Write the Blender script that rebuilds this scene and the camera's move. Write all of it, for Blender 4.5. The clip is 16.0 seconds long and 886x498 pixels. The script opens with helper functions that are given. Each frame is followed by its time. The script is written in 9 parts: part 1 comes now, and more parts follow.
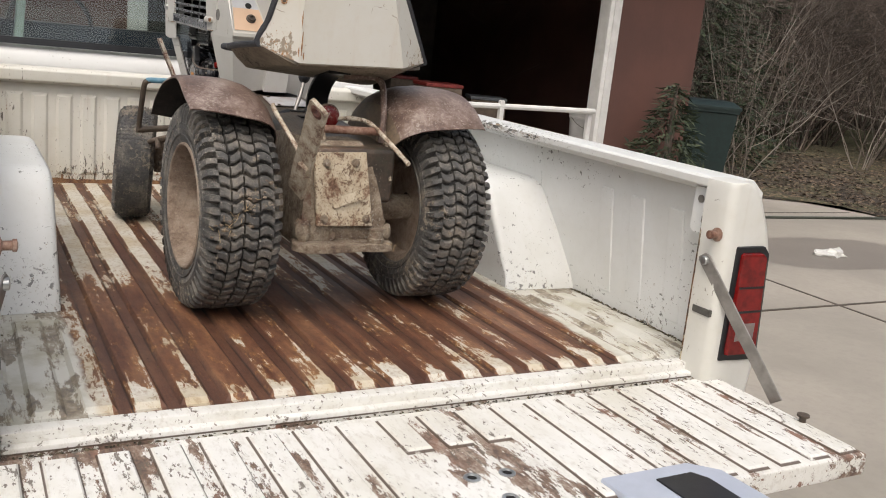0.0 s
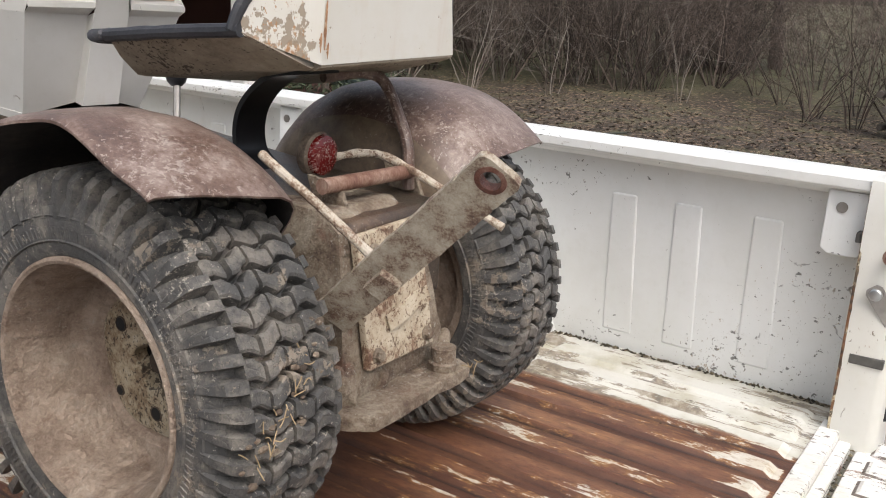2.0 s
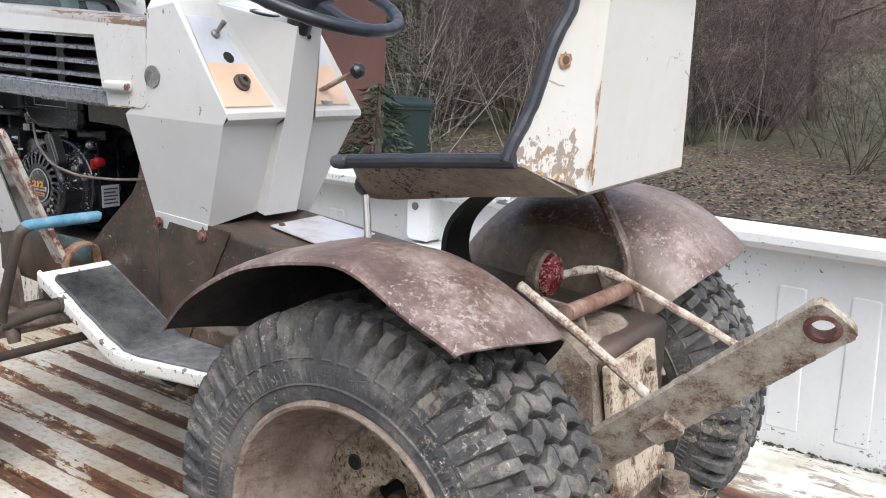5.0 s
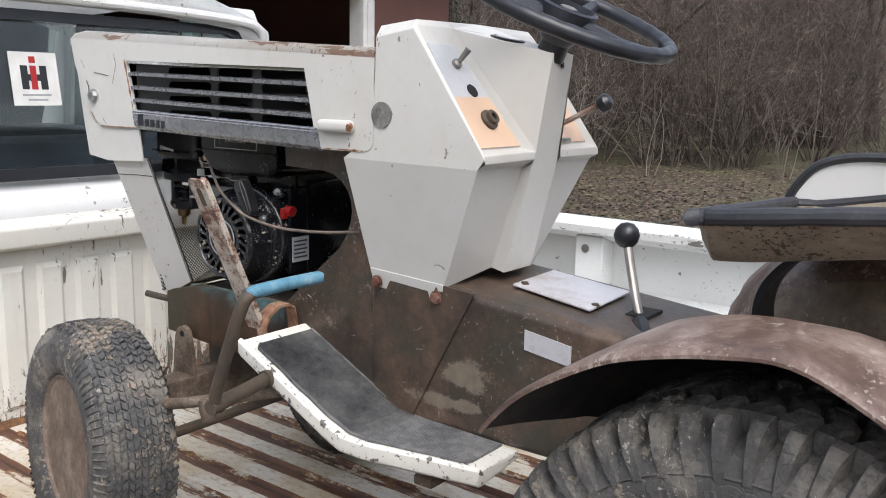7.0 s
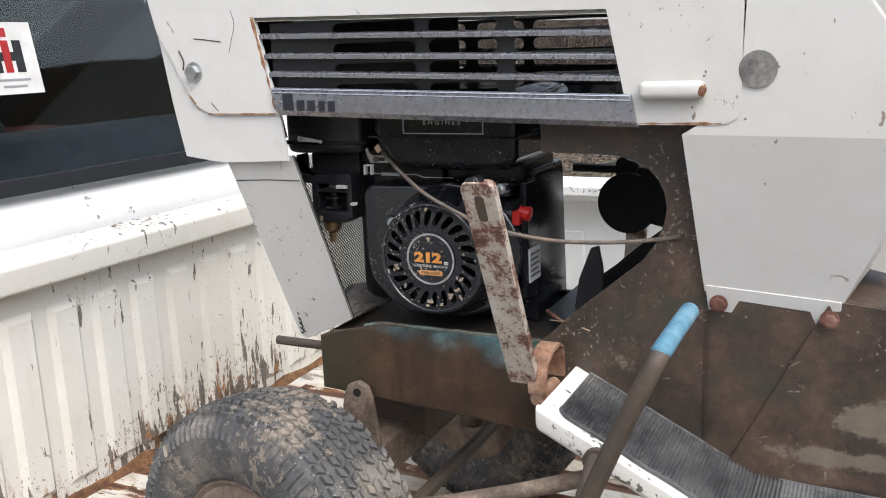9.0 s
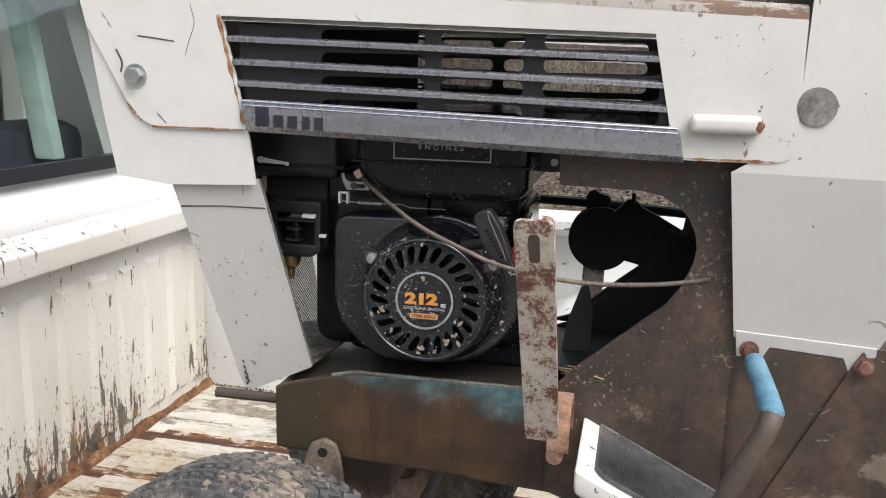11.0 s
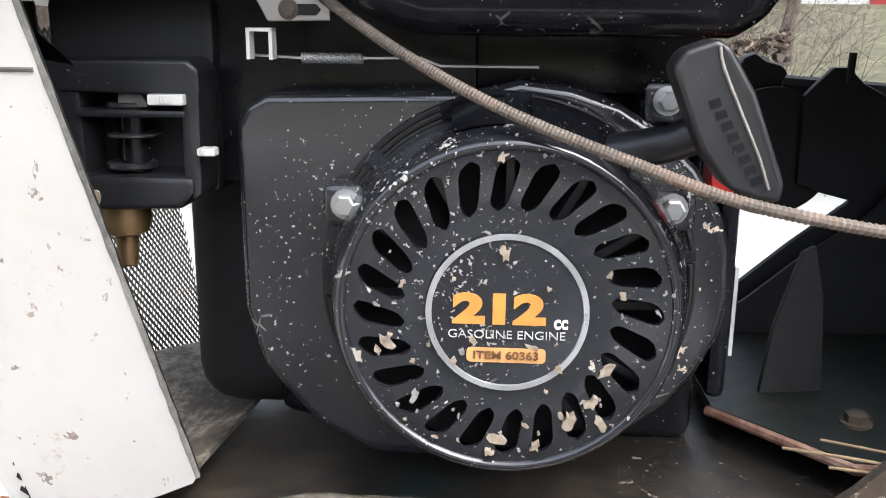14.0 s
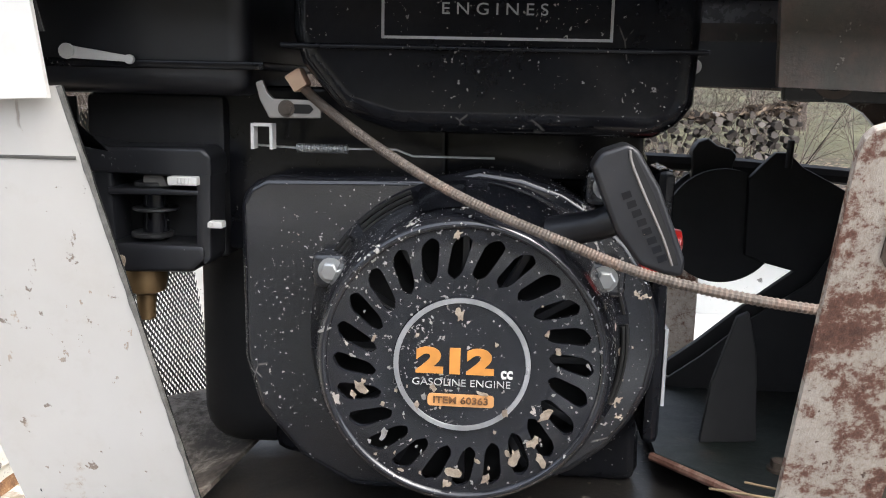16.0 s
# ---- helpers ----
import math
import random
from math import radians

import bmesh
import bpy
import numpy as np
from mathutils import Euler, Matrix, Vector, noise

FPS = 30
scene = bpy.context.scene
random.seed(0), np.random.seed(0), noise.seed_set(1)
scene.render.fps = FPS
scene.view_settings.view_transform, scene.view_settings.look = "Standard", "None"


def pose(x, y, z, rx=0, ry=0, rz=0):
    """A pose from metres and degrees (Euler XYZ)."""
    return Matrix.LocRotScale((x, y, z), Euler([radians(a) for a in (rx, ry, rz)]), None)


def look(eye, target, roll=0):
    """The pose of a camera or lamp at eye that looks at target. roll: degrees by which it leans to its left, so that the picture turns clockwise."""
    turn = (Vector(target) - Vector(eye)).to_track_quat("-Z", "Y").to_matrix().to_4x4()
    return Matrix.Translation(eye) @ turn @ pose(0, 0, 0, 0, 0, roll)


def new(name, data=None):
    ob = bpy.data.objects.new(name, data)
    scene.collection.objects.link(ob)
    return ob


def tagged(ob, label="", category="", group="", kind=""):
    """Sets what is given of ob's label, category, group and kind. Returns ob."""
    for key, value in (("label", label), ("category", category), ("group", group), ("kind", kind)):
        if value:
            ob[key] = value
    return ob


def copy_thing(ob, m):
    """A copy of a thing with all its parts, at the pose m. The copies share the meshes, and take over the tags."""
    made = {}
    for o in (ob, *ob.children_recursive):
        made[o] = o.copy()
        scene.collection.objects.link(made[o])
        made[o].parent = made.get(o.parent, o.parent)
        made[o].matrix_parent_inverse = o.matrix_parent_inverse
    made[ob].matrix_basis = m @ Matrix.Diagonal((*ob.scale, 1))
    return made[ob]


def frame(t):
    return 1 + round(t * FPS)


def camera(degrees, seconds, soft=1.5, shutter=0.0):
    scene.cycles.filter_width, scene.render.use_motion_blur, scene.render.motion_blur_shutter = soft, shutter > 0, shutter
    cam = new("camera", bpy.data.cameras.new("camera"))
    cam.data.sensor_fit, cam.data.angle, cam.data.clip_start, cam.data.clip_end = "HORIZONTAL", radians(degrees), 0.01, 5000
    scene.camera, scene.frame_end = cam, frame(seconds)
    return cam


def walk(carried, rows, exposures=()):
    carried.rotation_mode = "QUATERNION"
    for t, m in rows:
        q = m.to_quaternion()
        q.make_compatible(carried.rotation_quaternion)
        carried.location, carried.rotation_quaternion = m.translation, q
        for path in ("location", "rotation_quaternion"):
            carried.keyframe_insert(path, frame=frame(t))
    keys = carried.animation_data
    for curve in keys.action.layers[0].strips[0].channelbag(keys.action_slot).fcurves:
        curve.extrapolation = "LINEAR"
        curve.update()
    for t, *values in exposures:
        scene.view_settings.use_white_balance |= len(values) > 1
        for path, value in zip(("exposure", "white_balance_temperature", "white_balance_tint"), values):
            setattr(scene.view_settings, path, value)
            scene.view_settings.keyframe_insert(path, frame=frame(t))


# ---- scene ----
cam = camera(52.5, 16.0, 1.0)
PATH = [
    (0, (-0.8612, -1.5761, 0.725), (0.0935, 0.1221, 0.2726), 6.01),
    (0.5, (-0.8852, -1.1745, 0.719), (0.2735, 0.3895, 0.2596), 5.37),
    (1, (-0.9692, -0.7923, 0.7041), (0.3785, 0.6078, 0.2313), 4.07),
    (1.5, (-0.976, -0.4769, 0.7119), (0.5399, 0.7336, 0.2253), 2.75),
    (2, (-0.9304, -0.22, 0.7097), (0.6793, 0.8465, 0.1888), 3.50),
    (2.5, (-0.9496, -0.0435, 0.7112), (0.7528, 0.8414, 0.1464), 4.78),
    (3, (-0.9611, 0.0185, 0.715), (0.7676, 0.8418, 0.1374), 5.05),
    (5.5, (-1.0429, 0.07, 0.7793), (0.4968, 1.2947, 0.4197), 1.66),
    (6, (-1.0689, 0.1274, 0.7827), (0.441, 1.3954, 0.4478), 1.30),
    (6.5, (-1.0735, 0.2311, 0.7784), (0.446, 1.485, 0.4337), 1.14),
    (7, (-1.0381, 0.4269, 0.7647), (0.5149, 1.6365, 0.4111), 1.12),
    (7.5, (-1.0418, 0.6062, 0.7649), (0.5563, 1.7617, 0.432), 1.01),
    (8, (-1.0767, 0.8041, 0.7744), (0.6171, 1.8149, 0.444), -0.13),
    (8.5, (-1.0408, 0.9685, 0.7602), (0.6527, 1.9509, 0.3519), -2.09),
    (11, (-0.9946, 1.3553, 0.7544), (0.9113, 1.8139, 0.3579), 1.35),
    (11.5, (-0.9773, 1.3457, 0.747), (0.9287, 1.7934, 0.3389), 1.63),
    (12, (-0.9543, 1.361, 0.7398), (0.9504, 1.7803, 0.2964), 2.05),
    (12.5, (-0.8691, 1.422, 0.7212), (1.0337, 1.7881, 0.2258), 1.93),
    (13, (-0.685, 1.5083, 0.6808), (1.2349, 1.7528, 0.1766), 1.60),
    (13.5, (-0.4825, 1.559, 0.631), (1.4456, 1.7417, 0.1318), 0.47),
    (14, (-0.4533, 1.5764, 0.624), (1.4794, 1.7486, 0.1394), 0.60),
    (14.5, (-0.4565, 1.577, 0.6206), (1.4793, 1.7489, 0.1482), 0.98),
    (15, (-0.4663, 1.57, 0.6215), (1.4746, 1.7415, 0.1702), 1.07),
    (15.5, (-0.4847, 1.5607, 0.6276), (1.4623, 1.7415, 0.2077), 1.07),
    (16, (-0.5148, 1.5493, 0.6419), (1.4413, 1.7593, 0.2819), 1.27),
]
walk(cam, [(t, look(eye, target, roll)) for t, eye, target, roll in PATH],
     [(0, 0.16, 6950, 10), (1.5, 0.37, 6700, 10), (3, 0.60, 6500, 10), (5.5, 0.80, 6050, 10), (6.5, 0.57, 6300, 10), (8.5, 0.76, 6300, 10), (11, 0.80, 6500, 10), (12, 0.80, 6550, 10), (13, 0.78, 6600, 10), (13.6, 1.46, 6300, 10), (14.2, 1.86, 6330, 10), (15.2, 1.76, 6350, 10), (16, 1.42, 6330, 10)])


# ---- daylight under an even overcast sky ----
world = bpy.data.worlds.new("overcast_sky")
scene.world = world
world.use_nodes = True
wt = world.node_tree
sky = wt.nodes.new("ShaderNodeTexSky")
sky.sky_type = "NISHITA"
sky.sun_disc = False
SUN_UP, SUN_TURN = radians(54), radians(218)
sky.sun_elevation, sky.sun_rotation = SUN_UP, SUN_TURN
sky.air_density, sky.dust_density = 1.0, 4.0
pale = wt.nodes.new("ShaderNodeHueSaturation")
pale.inputs["Saturation"].default_value = 0.46
wt.links.new(sky.outputs[0], pale.inputs["Color"])
wt.links.new(pale.outputs[0], wt.nodes["Background"].inputs["Color"])
wt.nodes["Background"].inputs["Strength"].default_value = 0.205
sun = new("sun", bpy.data.lights.new("sun", "SUN"))
sun.data.energy, sun.data.angle, sun.data.color = 0.72, radians(45), (1.0, 0.985, 0.965)
sun.rotation_euler = Vector((math.sin(SUN_TURN) * math.cos(SUN_UP), math.cos(SUN_TURN) * math.cos(SUN_UP), math.sin(SUN_UP))).to_track_quat("Z", "Y").to_euler()


# ---- building helpers ----
def bm_new():
    return bmesh.new()


def merge(bm, other):
    me = bpy.data.meshes.new("tmp")
    other.to_mesh(me)
    other.free()
    bm.from_mesh(me)
    bpy.data.meshes.remove(me)


def part(name, bm, material, parent=None, label="", smooth=35):
    """Link a bmesh as one mesh object under a thing or a part."""
    bmesh.ops.recalc_face_normals(bm, faces=bm.faces)
    me = bpy.data.meshes.new(name)
    bm.to_mesh(me)
    bm.free()
    for m in (material if isinstance(material, (list, tuple)) else (material,)):
        me.materials.append(m)
    if smooth:
        for p in me.polygons:
            p.use_smooth = True
        me.set_sharp_from_angle(angle=radians(smooth))
    ob = new(name, me)
    if smooth:
        ob.modifiers.new("face_weighted", "WEIGHTED_NORMAL").keep_sharp = True
    if parent is not None:
        ob.parent = parent
    if label:
        tagged(ob, label)
    return ob


def thing(name, label, category, m=None, group="", kind=""):
    ob = new(name)
    ob.empty_display_size = 0.05
    if m is not None:
        ob.matrix_world = m
    return tagged(ob, label, category, group, kind)


def soften(bm, bev, segs=2, angle=25):
    if bev > 0:
        es = [e for e in bm.edges if len(e.link_faces) == 2 and e.calc_face_angle(0) > radians(angle)]
        bmesh.ops.bevel(bm, geom=es, offset=bev, segments=segs, affect="EDGES", profile=0.5, clamp_overlap=True)


def box(bm, x0, x1, y0, y1, z0, z1, bev=0.0, m=None, segs=2):
    x0, x1, y0, y1, z0, z1 = min(x0, x1), max(x0, x1), min(y0, y1), max(y0, y1), min(z0, z1), max(z0, z1)
    b = bmesh.new()
    bmesh.ops.create_cube(b, size=1)
    for v in b.verts:
        v.co = Vector(((x0 + x1) / 2 + v.co.x * (x1 - x0), (y0 + y1) / 2 + v.co.y * (y1 - y0), (z0 + z1) / 2 + v.co.z * (z1 - z0)))
    soften(b, bev, segs)
    if m is not None:
        b.transform(m)
    merge(bm, b)


def loft(bm, rings, closed=True, caps=True):
    """Skin a row of rings of 3D points."""
    vs = [[bm.verts.new(p) for p in r] for r in rings]
    n = len(vs[0])
    for a, b in zip(vs, vs[1:]):
        for i in range(n if closed else n - 1):
            j = (i + 1) % n
            bm.faces.new((a[i], a[j], b[j], b[i]))
    if caps and closed:
        bm.faces.new(vs[0][::-1])
        bm.faces.new(vs[-1])
    return vs


def prism(bm, pts, axis, a, b, bev=0.0, m=None, segs=2):
    """A 2D outline pushed along an axis from a to b."""
    def p3(p, h):
        return {"x": (h, p[0], p[1]), "y": (p[0], h, p[1]), "z": (p[0], p[1], h)}[axis]
    t = bmesh.new()
    loft(t, [[p3(p, a) for p in pts], [p3(p, b) for p in pts]])
    bmesh.ops.recalc_face_normals(t, faces=t.faces)
    soften(t, bev, segs)
    if m is not None:
        t.transform(m)
    merge(bm, t)


def plate(bm, quad, d, bev=0.0):
    """A flat polygon in space given a thickness vector d."""
    t = bmesh.new()
    d = Vector(d)
    loft(t, [[Vector(p) for p in quad], [Vector(p) + d for p in quad]])
    bmesh.ops.recalc_face_normals(t, faces=t.faces)
    soften(t, bev, 2)
    merge(bm, t)


def smooth_path(pts, n=6):
    """A Catmull-Rom line through points."""
    P = [Vector(p) for p in pts]
    P = [P[0] * 2 - P[1]] + P + [P[-1] * 2 - P[-2]]
    out = []
    for i in range(1, len(P) - 2):
        a, b, c, d = P[i - 1:i + 3]
        for k in range(n):
            t = k / n
            out.append(0.5 * (2 * b + (c - a) * t + (2 * a - 5 * b + 4 * c - d) * t * t + (3 * b - a - 3 * c + d) * t ** 3))
    out.append(P[-2])
    return out


def tube(bm, pts, r, n=10, caps=True):
    """A round bar along points; r may be one radius or one a point."""
    P = [Vector(p) for p in pts]
    rs = r if isinstance(r, (list, tuple)) else [r] * len(P)
    up = None
    rings = []
    for i, p in enumerate(P):
        d = (P[min(i + 1, len(P) - 1)] - P[max(i - 1, 0)]).normalized()
        if up is None:
            up = d.orthogonal().normalized()
        up = (up - d * up.dot(d)).normalized()
        side = d.cross(up)
        rings.append([p + (up * math.cos(2 * math.pi * k / n) + side * math.sin(2 * math.pi * k / n)) * rs[i] for k in range(n)])
    loft(bm, rings, caps=caps)


def lathe(bm, prof, n=32, m=None, caps=False):
    """Turn a profile of (radius, height) about the local z axis."""
    t = bmesh.new()
    rings = [[(r * math.cos(2 * math.pi * k / n), r * math.sin(2 * math.pi * k / n), h) for k in range(n)] for r, h in prof]
    loft(t, rings, caps=caps)
    if m is not None:
        t.transform(m)
    merge(bm, t)


def bolt(bm, p, d, r=0.008, h=0.006):
    """A hex bolt head at p that stands along d."""
    q = Vector(d).to_track_quat("Z", "Y").to_matrix().to_4x4()
    m = Matrix.Translation(p) @ q
    lathe(bm, [(r * 1.35, 0), (r * 1.35, h * 0.25), (r * 0.9, h * 0.3)], 14, m, True)
    lathe(bm, [(r, h * 0.2), (r, h * 0.9), (r * 0.8, h)], 6, m, True)


def text_mesh(name, body, size, m, material, parent, depth=0.0003, squash=1.0, label="", bold=0.0):
    cu = bpy.data.curves.new(name, "FONT")
    cu.body, cu.size, cu.extrude, cu.offset = body, size, depth, bold
    cu.align_x, cu.align_y = "CENTER", "CENTER"
    tmp = bpy.data.objects.new(name, cu)
    me = bpy.data.meshes.new_from_object(tmp)
    bpy.data.objects.remove(tmp)
    bpy.data.curves.remove(cu)
    me.transform(m @ Matrix.Diagonal((squash, 1, 1, 1)))
    me.materials.append(material)
    ob = new(name, me)
    ob.parent = parent
    if label:
        tagged(ob, label)
    return ob


def crust(bm, amt, scale, cuts=2, seed=0.0):
    """Break a smooth solid up into a lumpy, mud-crusted one."""
    bmesh.ops.triangulate(bm, faces=[f for f in bm.faces if len(f.verts) > 4])
    for _ in range(cuts):
        long = [e for e in bm.edges if e.calc_length() > 2.2 * amt]
        bmesh.ops.subdivide_edges(bm, edges=long, cuts=1, use_grid_fill=True)
    bmesh.ops.recalc_face_normals(bm, faces=bm.faces)
    bm.normal_update()
    for v in bm.verts:
        q = v.co * scale + Vector((seed, seed * 2.1, 0))
        v.co += v.normal * amt * (0.7 * noise.noise(q) + 0.45 * noise.noise(q * 2.7) + 0.25 * noise.noise(q * 6.1))


AX_U = Matrix.Rotation(radians(90), 4, "Y")


# ---- materials ----
class Nodes:
    """A small hand for node materials."""

    def __init__(self, name):
        self.m = bpy.data.materials.new(name)
        self.m.use_nodes = True
        self.t = self.m.node_tree
        self.b = self.t.nodes["Principled BSDF"]
        self.co = self.t.nodes.new("ShaderNodeTexCoord").outputs["Object"]

    def put(self, a, b):
        if isinstance(a, bpy.types.NodeSocket):
            self.t.links.new(a, b)
        elif isinstance(a, (tuple, list)) and len(a) == 3 and b.type == "RGBA":
            b.default_value = (*a, 1)
        else:
            b.default_value = a

    def stretch(self, s, off=(0, 0, 0)):
        n = self.t.nodes.new("ShaderNodeMapping")
        self.put(self.co, n.inputs["Vector"])
        n.inputs["Scale"].default_value = s
        n.inputs["Location"].default_value = off
        return n.outputs[0]

    def noise(self, scale, detail=4, rough=0.55, s=None, off=(0, 0, 0), dist=0.0):
        n = self.t.nodes.new("ShaderNodeTexNoise")
        self.put(self.stretch(s or (1, 1, 1), off), n.inputs["Vector"])
        n.inputs["Scale"].default_value, n.inputs["Detail"].default_value = scale, detail
        n.inputs["Roughness"].default_value, n.inputs["Distortion"].default_value = rough, dist
        return n.outputs["Fac"]

    def voronoi(self, scale, s=None, feature="F1", out="Distance"):
        n = self.t.nodes.new("ShaderNodeTexVoronoi")
        n.feature = feature
        self.put(self.stretch(s or (1, 1, 1)), n.inputs["Vector"])
        n.inputs["Scale"].default_value = scale
        return n.outputs[out]

    def ramp(self, f, *stops):
        n = self.t.nodes.new("ShaderNodeValToRGB")
        self.put(f, n.inputs[0])
        e = n.color_ramp.elements
        while len(e) < len(stops):
            e.new(0.5)
        for k, (p, c) in zip(e, stops):
            k.position = p
            k.color = (*c, 1) if isinstance(c, (tuple, list)) else (c, c, c, 1)
        return n.outputs[0]

    def step(self, f, lo, hi):
        n = self.t.nodes.new("ShaderNodeMapRange")
        n.interpolation_type = "SMOOTHSTEP"
        self.put(f, n.inputs["Value"])
        n.inputs["From Min"].default_value, n.inputs["From Max"].default_value = lo, hi
        return n.outputs[0]

    def math(self, op, a, b=0.0):
        n = self.t.nodes.new("ShaderNodeMath")
        n.operation = op
        self.put(a, n.inputs[0])
        self.put(b, n.inputs[1])
        return n.outputs[0]

    def mix(self, f, a, b):
        n = self.t.nodes.new("ShaderNodeMix")
        n.data_type = "RGBA"
        self.put(f, n.inputs["Factor"])
        self.put(a, n.inputs[6])
        self.put(b, n.inputs[7])
        return n.outputs[2]

    def axis(self, k):
        n = self.t.nodes.new("ShaderNodeSeparateXYZ")
        self.put(self.co, n.inputs[0])
        return n.outputs[k]

    def random(self):
        return self.t.nodes.new("ShaderNodeObjectInfo").outputs["Random"]

    def island(self):
        return self.t.nodes.new("ShaderNodeNewGeometry").outputs["Random Per Island"]

    def done(self, colour, rough=0.5, metal=0.0, bump=None, strength=0.3, dist=0.002, coat=0.0):
        self.put(colour, self.b.inputs["Base Color"])
        self.put(rough, self.b.inputs["Roughness"])
        self.put(metal, self.b.inputs["Metallic"])
        self.b.inputs["Coat Weight"].default_value = coat
        if bump is not None:
            n = self.t.nodes.new("ShaderNodeBump")
            n.inputs["Strength"].default_value, n.inputs["Distance"].default_value = strength, dist
            self.put(bump, n.inputs["Height"])
            self.put(n.outputs[0], self.b.inputs["Normal"])
        return self.m


def chipped(name, base, dirty, chip, rust, fleck=0.66, patch=0.70, s=(1, 1, 1), rough=0.42, streak=0.15, fs=34.0, ps=7.0, low=None, fore=None):
    """Worn paint: grime, small flecks, larger chips with rusty rims, streaks that run down. low: height under which rust gathers."""
    n = Nodes(name)
    grime = n.step(n.noise(2.3, 6, 0.65), 0.36, 0.72)
    col = n.mix(n.math("MULTIPLY", grime, 0.6), base, dirty)
    fine = n.step(n.noise(46, 4, 0.7, off=(9, 3, 2)), 0.50, 0.72)
    col = n.mix(n.math("MULTIPLY", fine, 0.22), col, dirty)
    run = n.step(n.noise(21, 5, 0.6, (1, 1, 0.07)), 0.57, 0.78)
    col = n.mix(n.math("MULTIPLY", run, streak), col, rust)
    where = n.math("MULTIPLY", n.math("SUBTRACT", n.noise(2.6, 3, 0.5, off=(3, 1, 7)), 0.5), 0.55)
    if low is not None:
        z0, z1, amt = low
        wear = n.math("MULTIPLY", n.math("SUBTRACT", 1.0, n.step(n.axis(2), z0, z1)), amt)
        if fore is not None:
            front = n.step(n.axis(1), fore[0], fore[1])
            wear = n.math("MULTIPLY", wear, n.math("ADD", 0.30, n.math("MULTIPLY", front, 0.70)))
        where = n.math("ADD", where, wear)
    f1 = n.math("ADD", n.noise(fs, 5, 0.62, s), where)
    f2 = n.math("ADD", n.noise(ps, 10, 0.70, s, off=(6, 2, 4)), where)
    m1 = n.step(f1, fleck, fleck + 0.025)
    halo = n.step(f2, patch - 0.05, patch + 0.01)
    m2 = n.step(f2, patch, patch + 0.012)
    col = n.mix(n.math("MULTIPLY", halo, 0.5), col, rust)
    under = n.mix(n.step(n.noise(fs * 0.8, 4, 0.6, off=(1, 8, 1)), 0.42, 0.58), chip, rust)
    col = n.mix(n.math("MULTIPLY", m1, 0.85), col, chip)
    col = n.mix(m2, col, under)
    web = n.t.nodes.new("ShaderNodeTexVoronoi")
    web.feature = "DISTANCE_TO_EDGE"
    web.inputs["Scale"].default_value = 9.0
    warp = n.t.nodes.new("ShaderNodeVectorMath")
    warp.operation = "MULTIPLY_ADD"
    wn = n.t.nodes.new("ShaderNodeTexNoise")
    wn.inputs["Scale"].default_value, wn.inputs["Detail"].default_value = 14.0, 4.0
    n.put(n.co, wn.inputs["Vector"])
    n.put(wn.outputs["Color"], warp.inputs[0])
    warp.inputs[1].default_value = (0.05, 0.05, 0.05)
    n.put(n.stretch((1, 1, 0.8)), warp.inputs[2])
    n.put(warp.outputs[0], web.inputs["Vector"])
    hair = n.math("MULTIPLY", n.math("SUBTRACT", 1.0, n.step(web.outputs["Distance"], 0.004, 0.012)), n.step(n.noise(16, 4, 0.65, off=(5, 9, 2)), 0.60, 0.66))
    col = n.mix(n.math("MULTIPLY", hair, 0.6), col, chip)
    tiny = n.step(n.math("ADD", n.noise(150, 4, 0.7, (1, 1, 0.6), off=(3, 8, 1)), n.math("MULTIPLY", where, 0.8)), fleck + 0.005, fleck + 0.03)
    col = n.mix(n.math("MULTIPLY", tiny, 0.75), col, under)
    both = n.math("MAXIMUM", n.math("MAXIMUM", m1, m2), n.math("MAXIMUM", hair, tiny))
    rr = n.math("ADD", rough, n.math("MULTIPLY", both, 0.35))
    h = n.math("SUBTRACT", n.math("MULTIPLY", n.noise(120, 3), 0.15), both)
    return n.done(col, rr, 0.0, h, 0.35, 0.0012)


M = {}
M["bed_white"] = chipped("bed_white", (0.72, 0.73, 0.725), (0.60, 0.60, 0.565), (0.12, 0.12, 0.11), (0.30, 0.22, 0.14), 0.682, 0.772, (1.3, 0.8, 1.1), streak=0.10, fs=62, ps=20, low=(0.0, 0.16, 0.035))
M["arch_white"] = chipped("arch_white", (0.665, 0.675, 0.670), (0.545, 0.545, 0.51), (0.14, 0.14, 0.14), (0.30, 0.24, 0.17), 0.668, 0.735, (1.3, 0.8, 1.1), streak=0.09, fs=50, ps=16)
M["rail_chips"] = chipped("rail_chips", (0.67, 0.675, 0.665), (0.54, 0.53, 0.49), (0.075, 0.072, 0.068), (0.24, 0.18, 0.12), 0.645, 0.660, (1, 0.32, 1), streak=0.05, fs=55, ps=16)
M["post_white"] = chipped("post_white", (0.66, 0.655, 0.625), (0.55, 0.53, 0.46), (0.16, 0.13, 0.10), (0.33, 0.23, 0.13), 0.745, 0.85, (1, 1, 0.5), streak=0.12, fs=60, ps=20)
M["seam_rust"] = chipped("seam_rust", (0.58, 0.52, 0.38), (0.42, 0.32, 0.18), (0.05, 0.035, 0.025), (0.16, 0.075, 0.035), 0.54, 0.56, (1, 1, 1), streak=0.3, fs=90, ps=40)
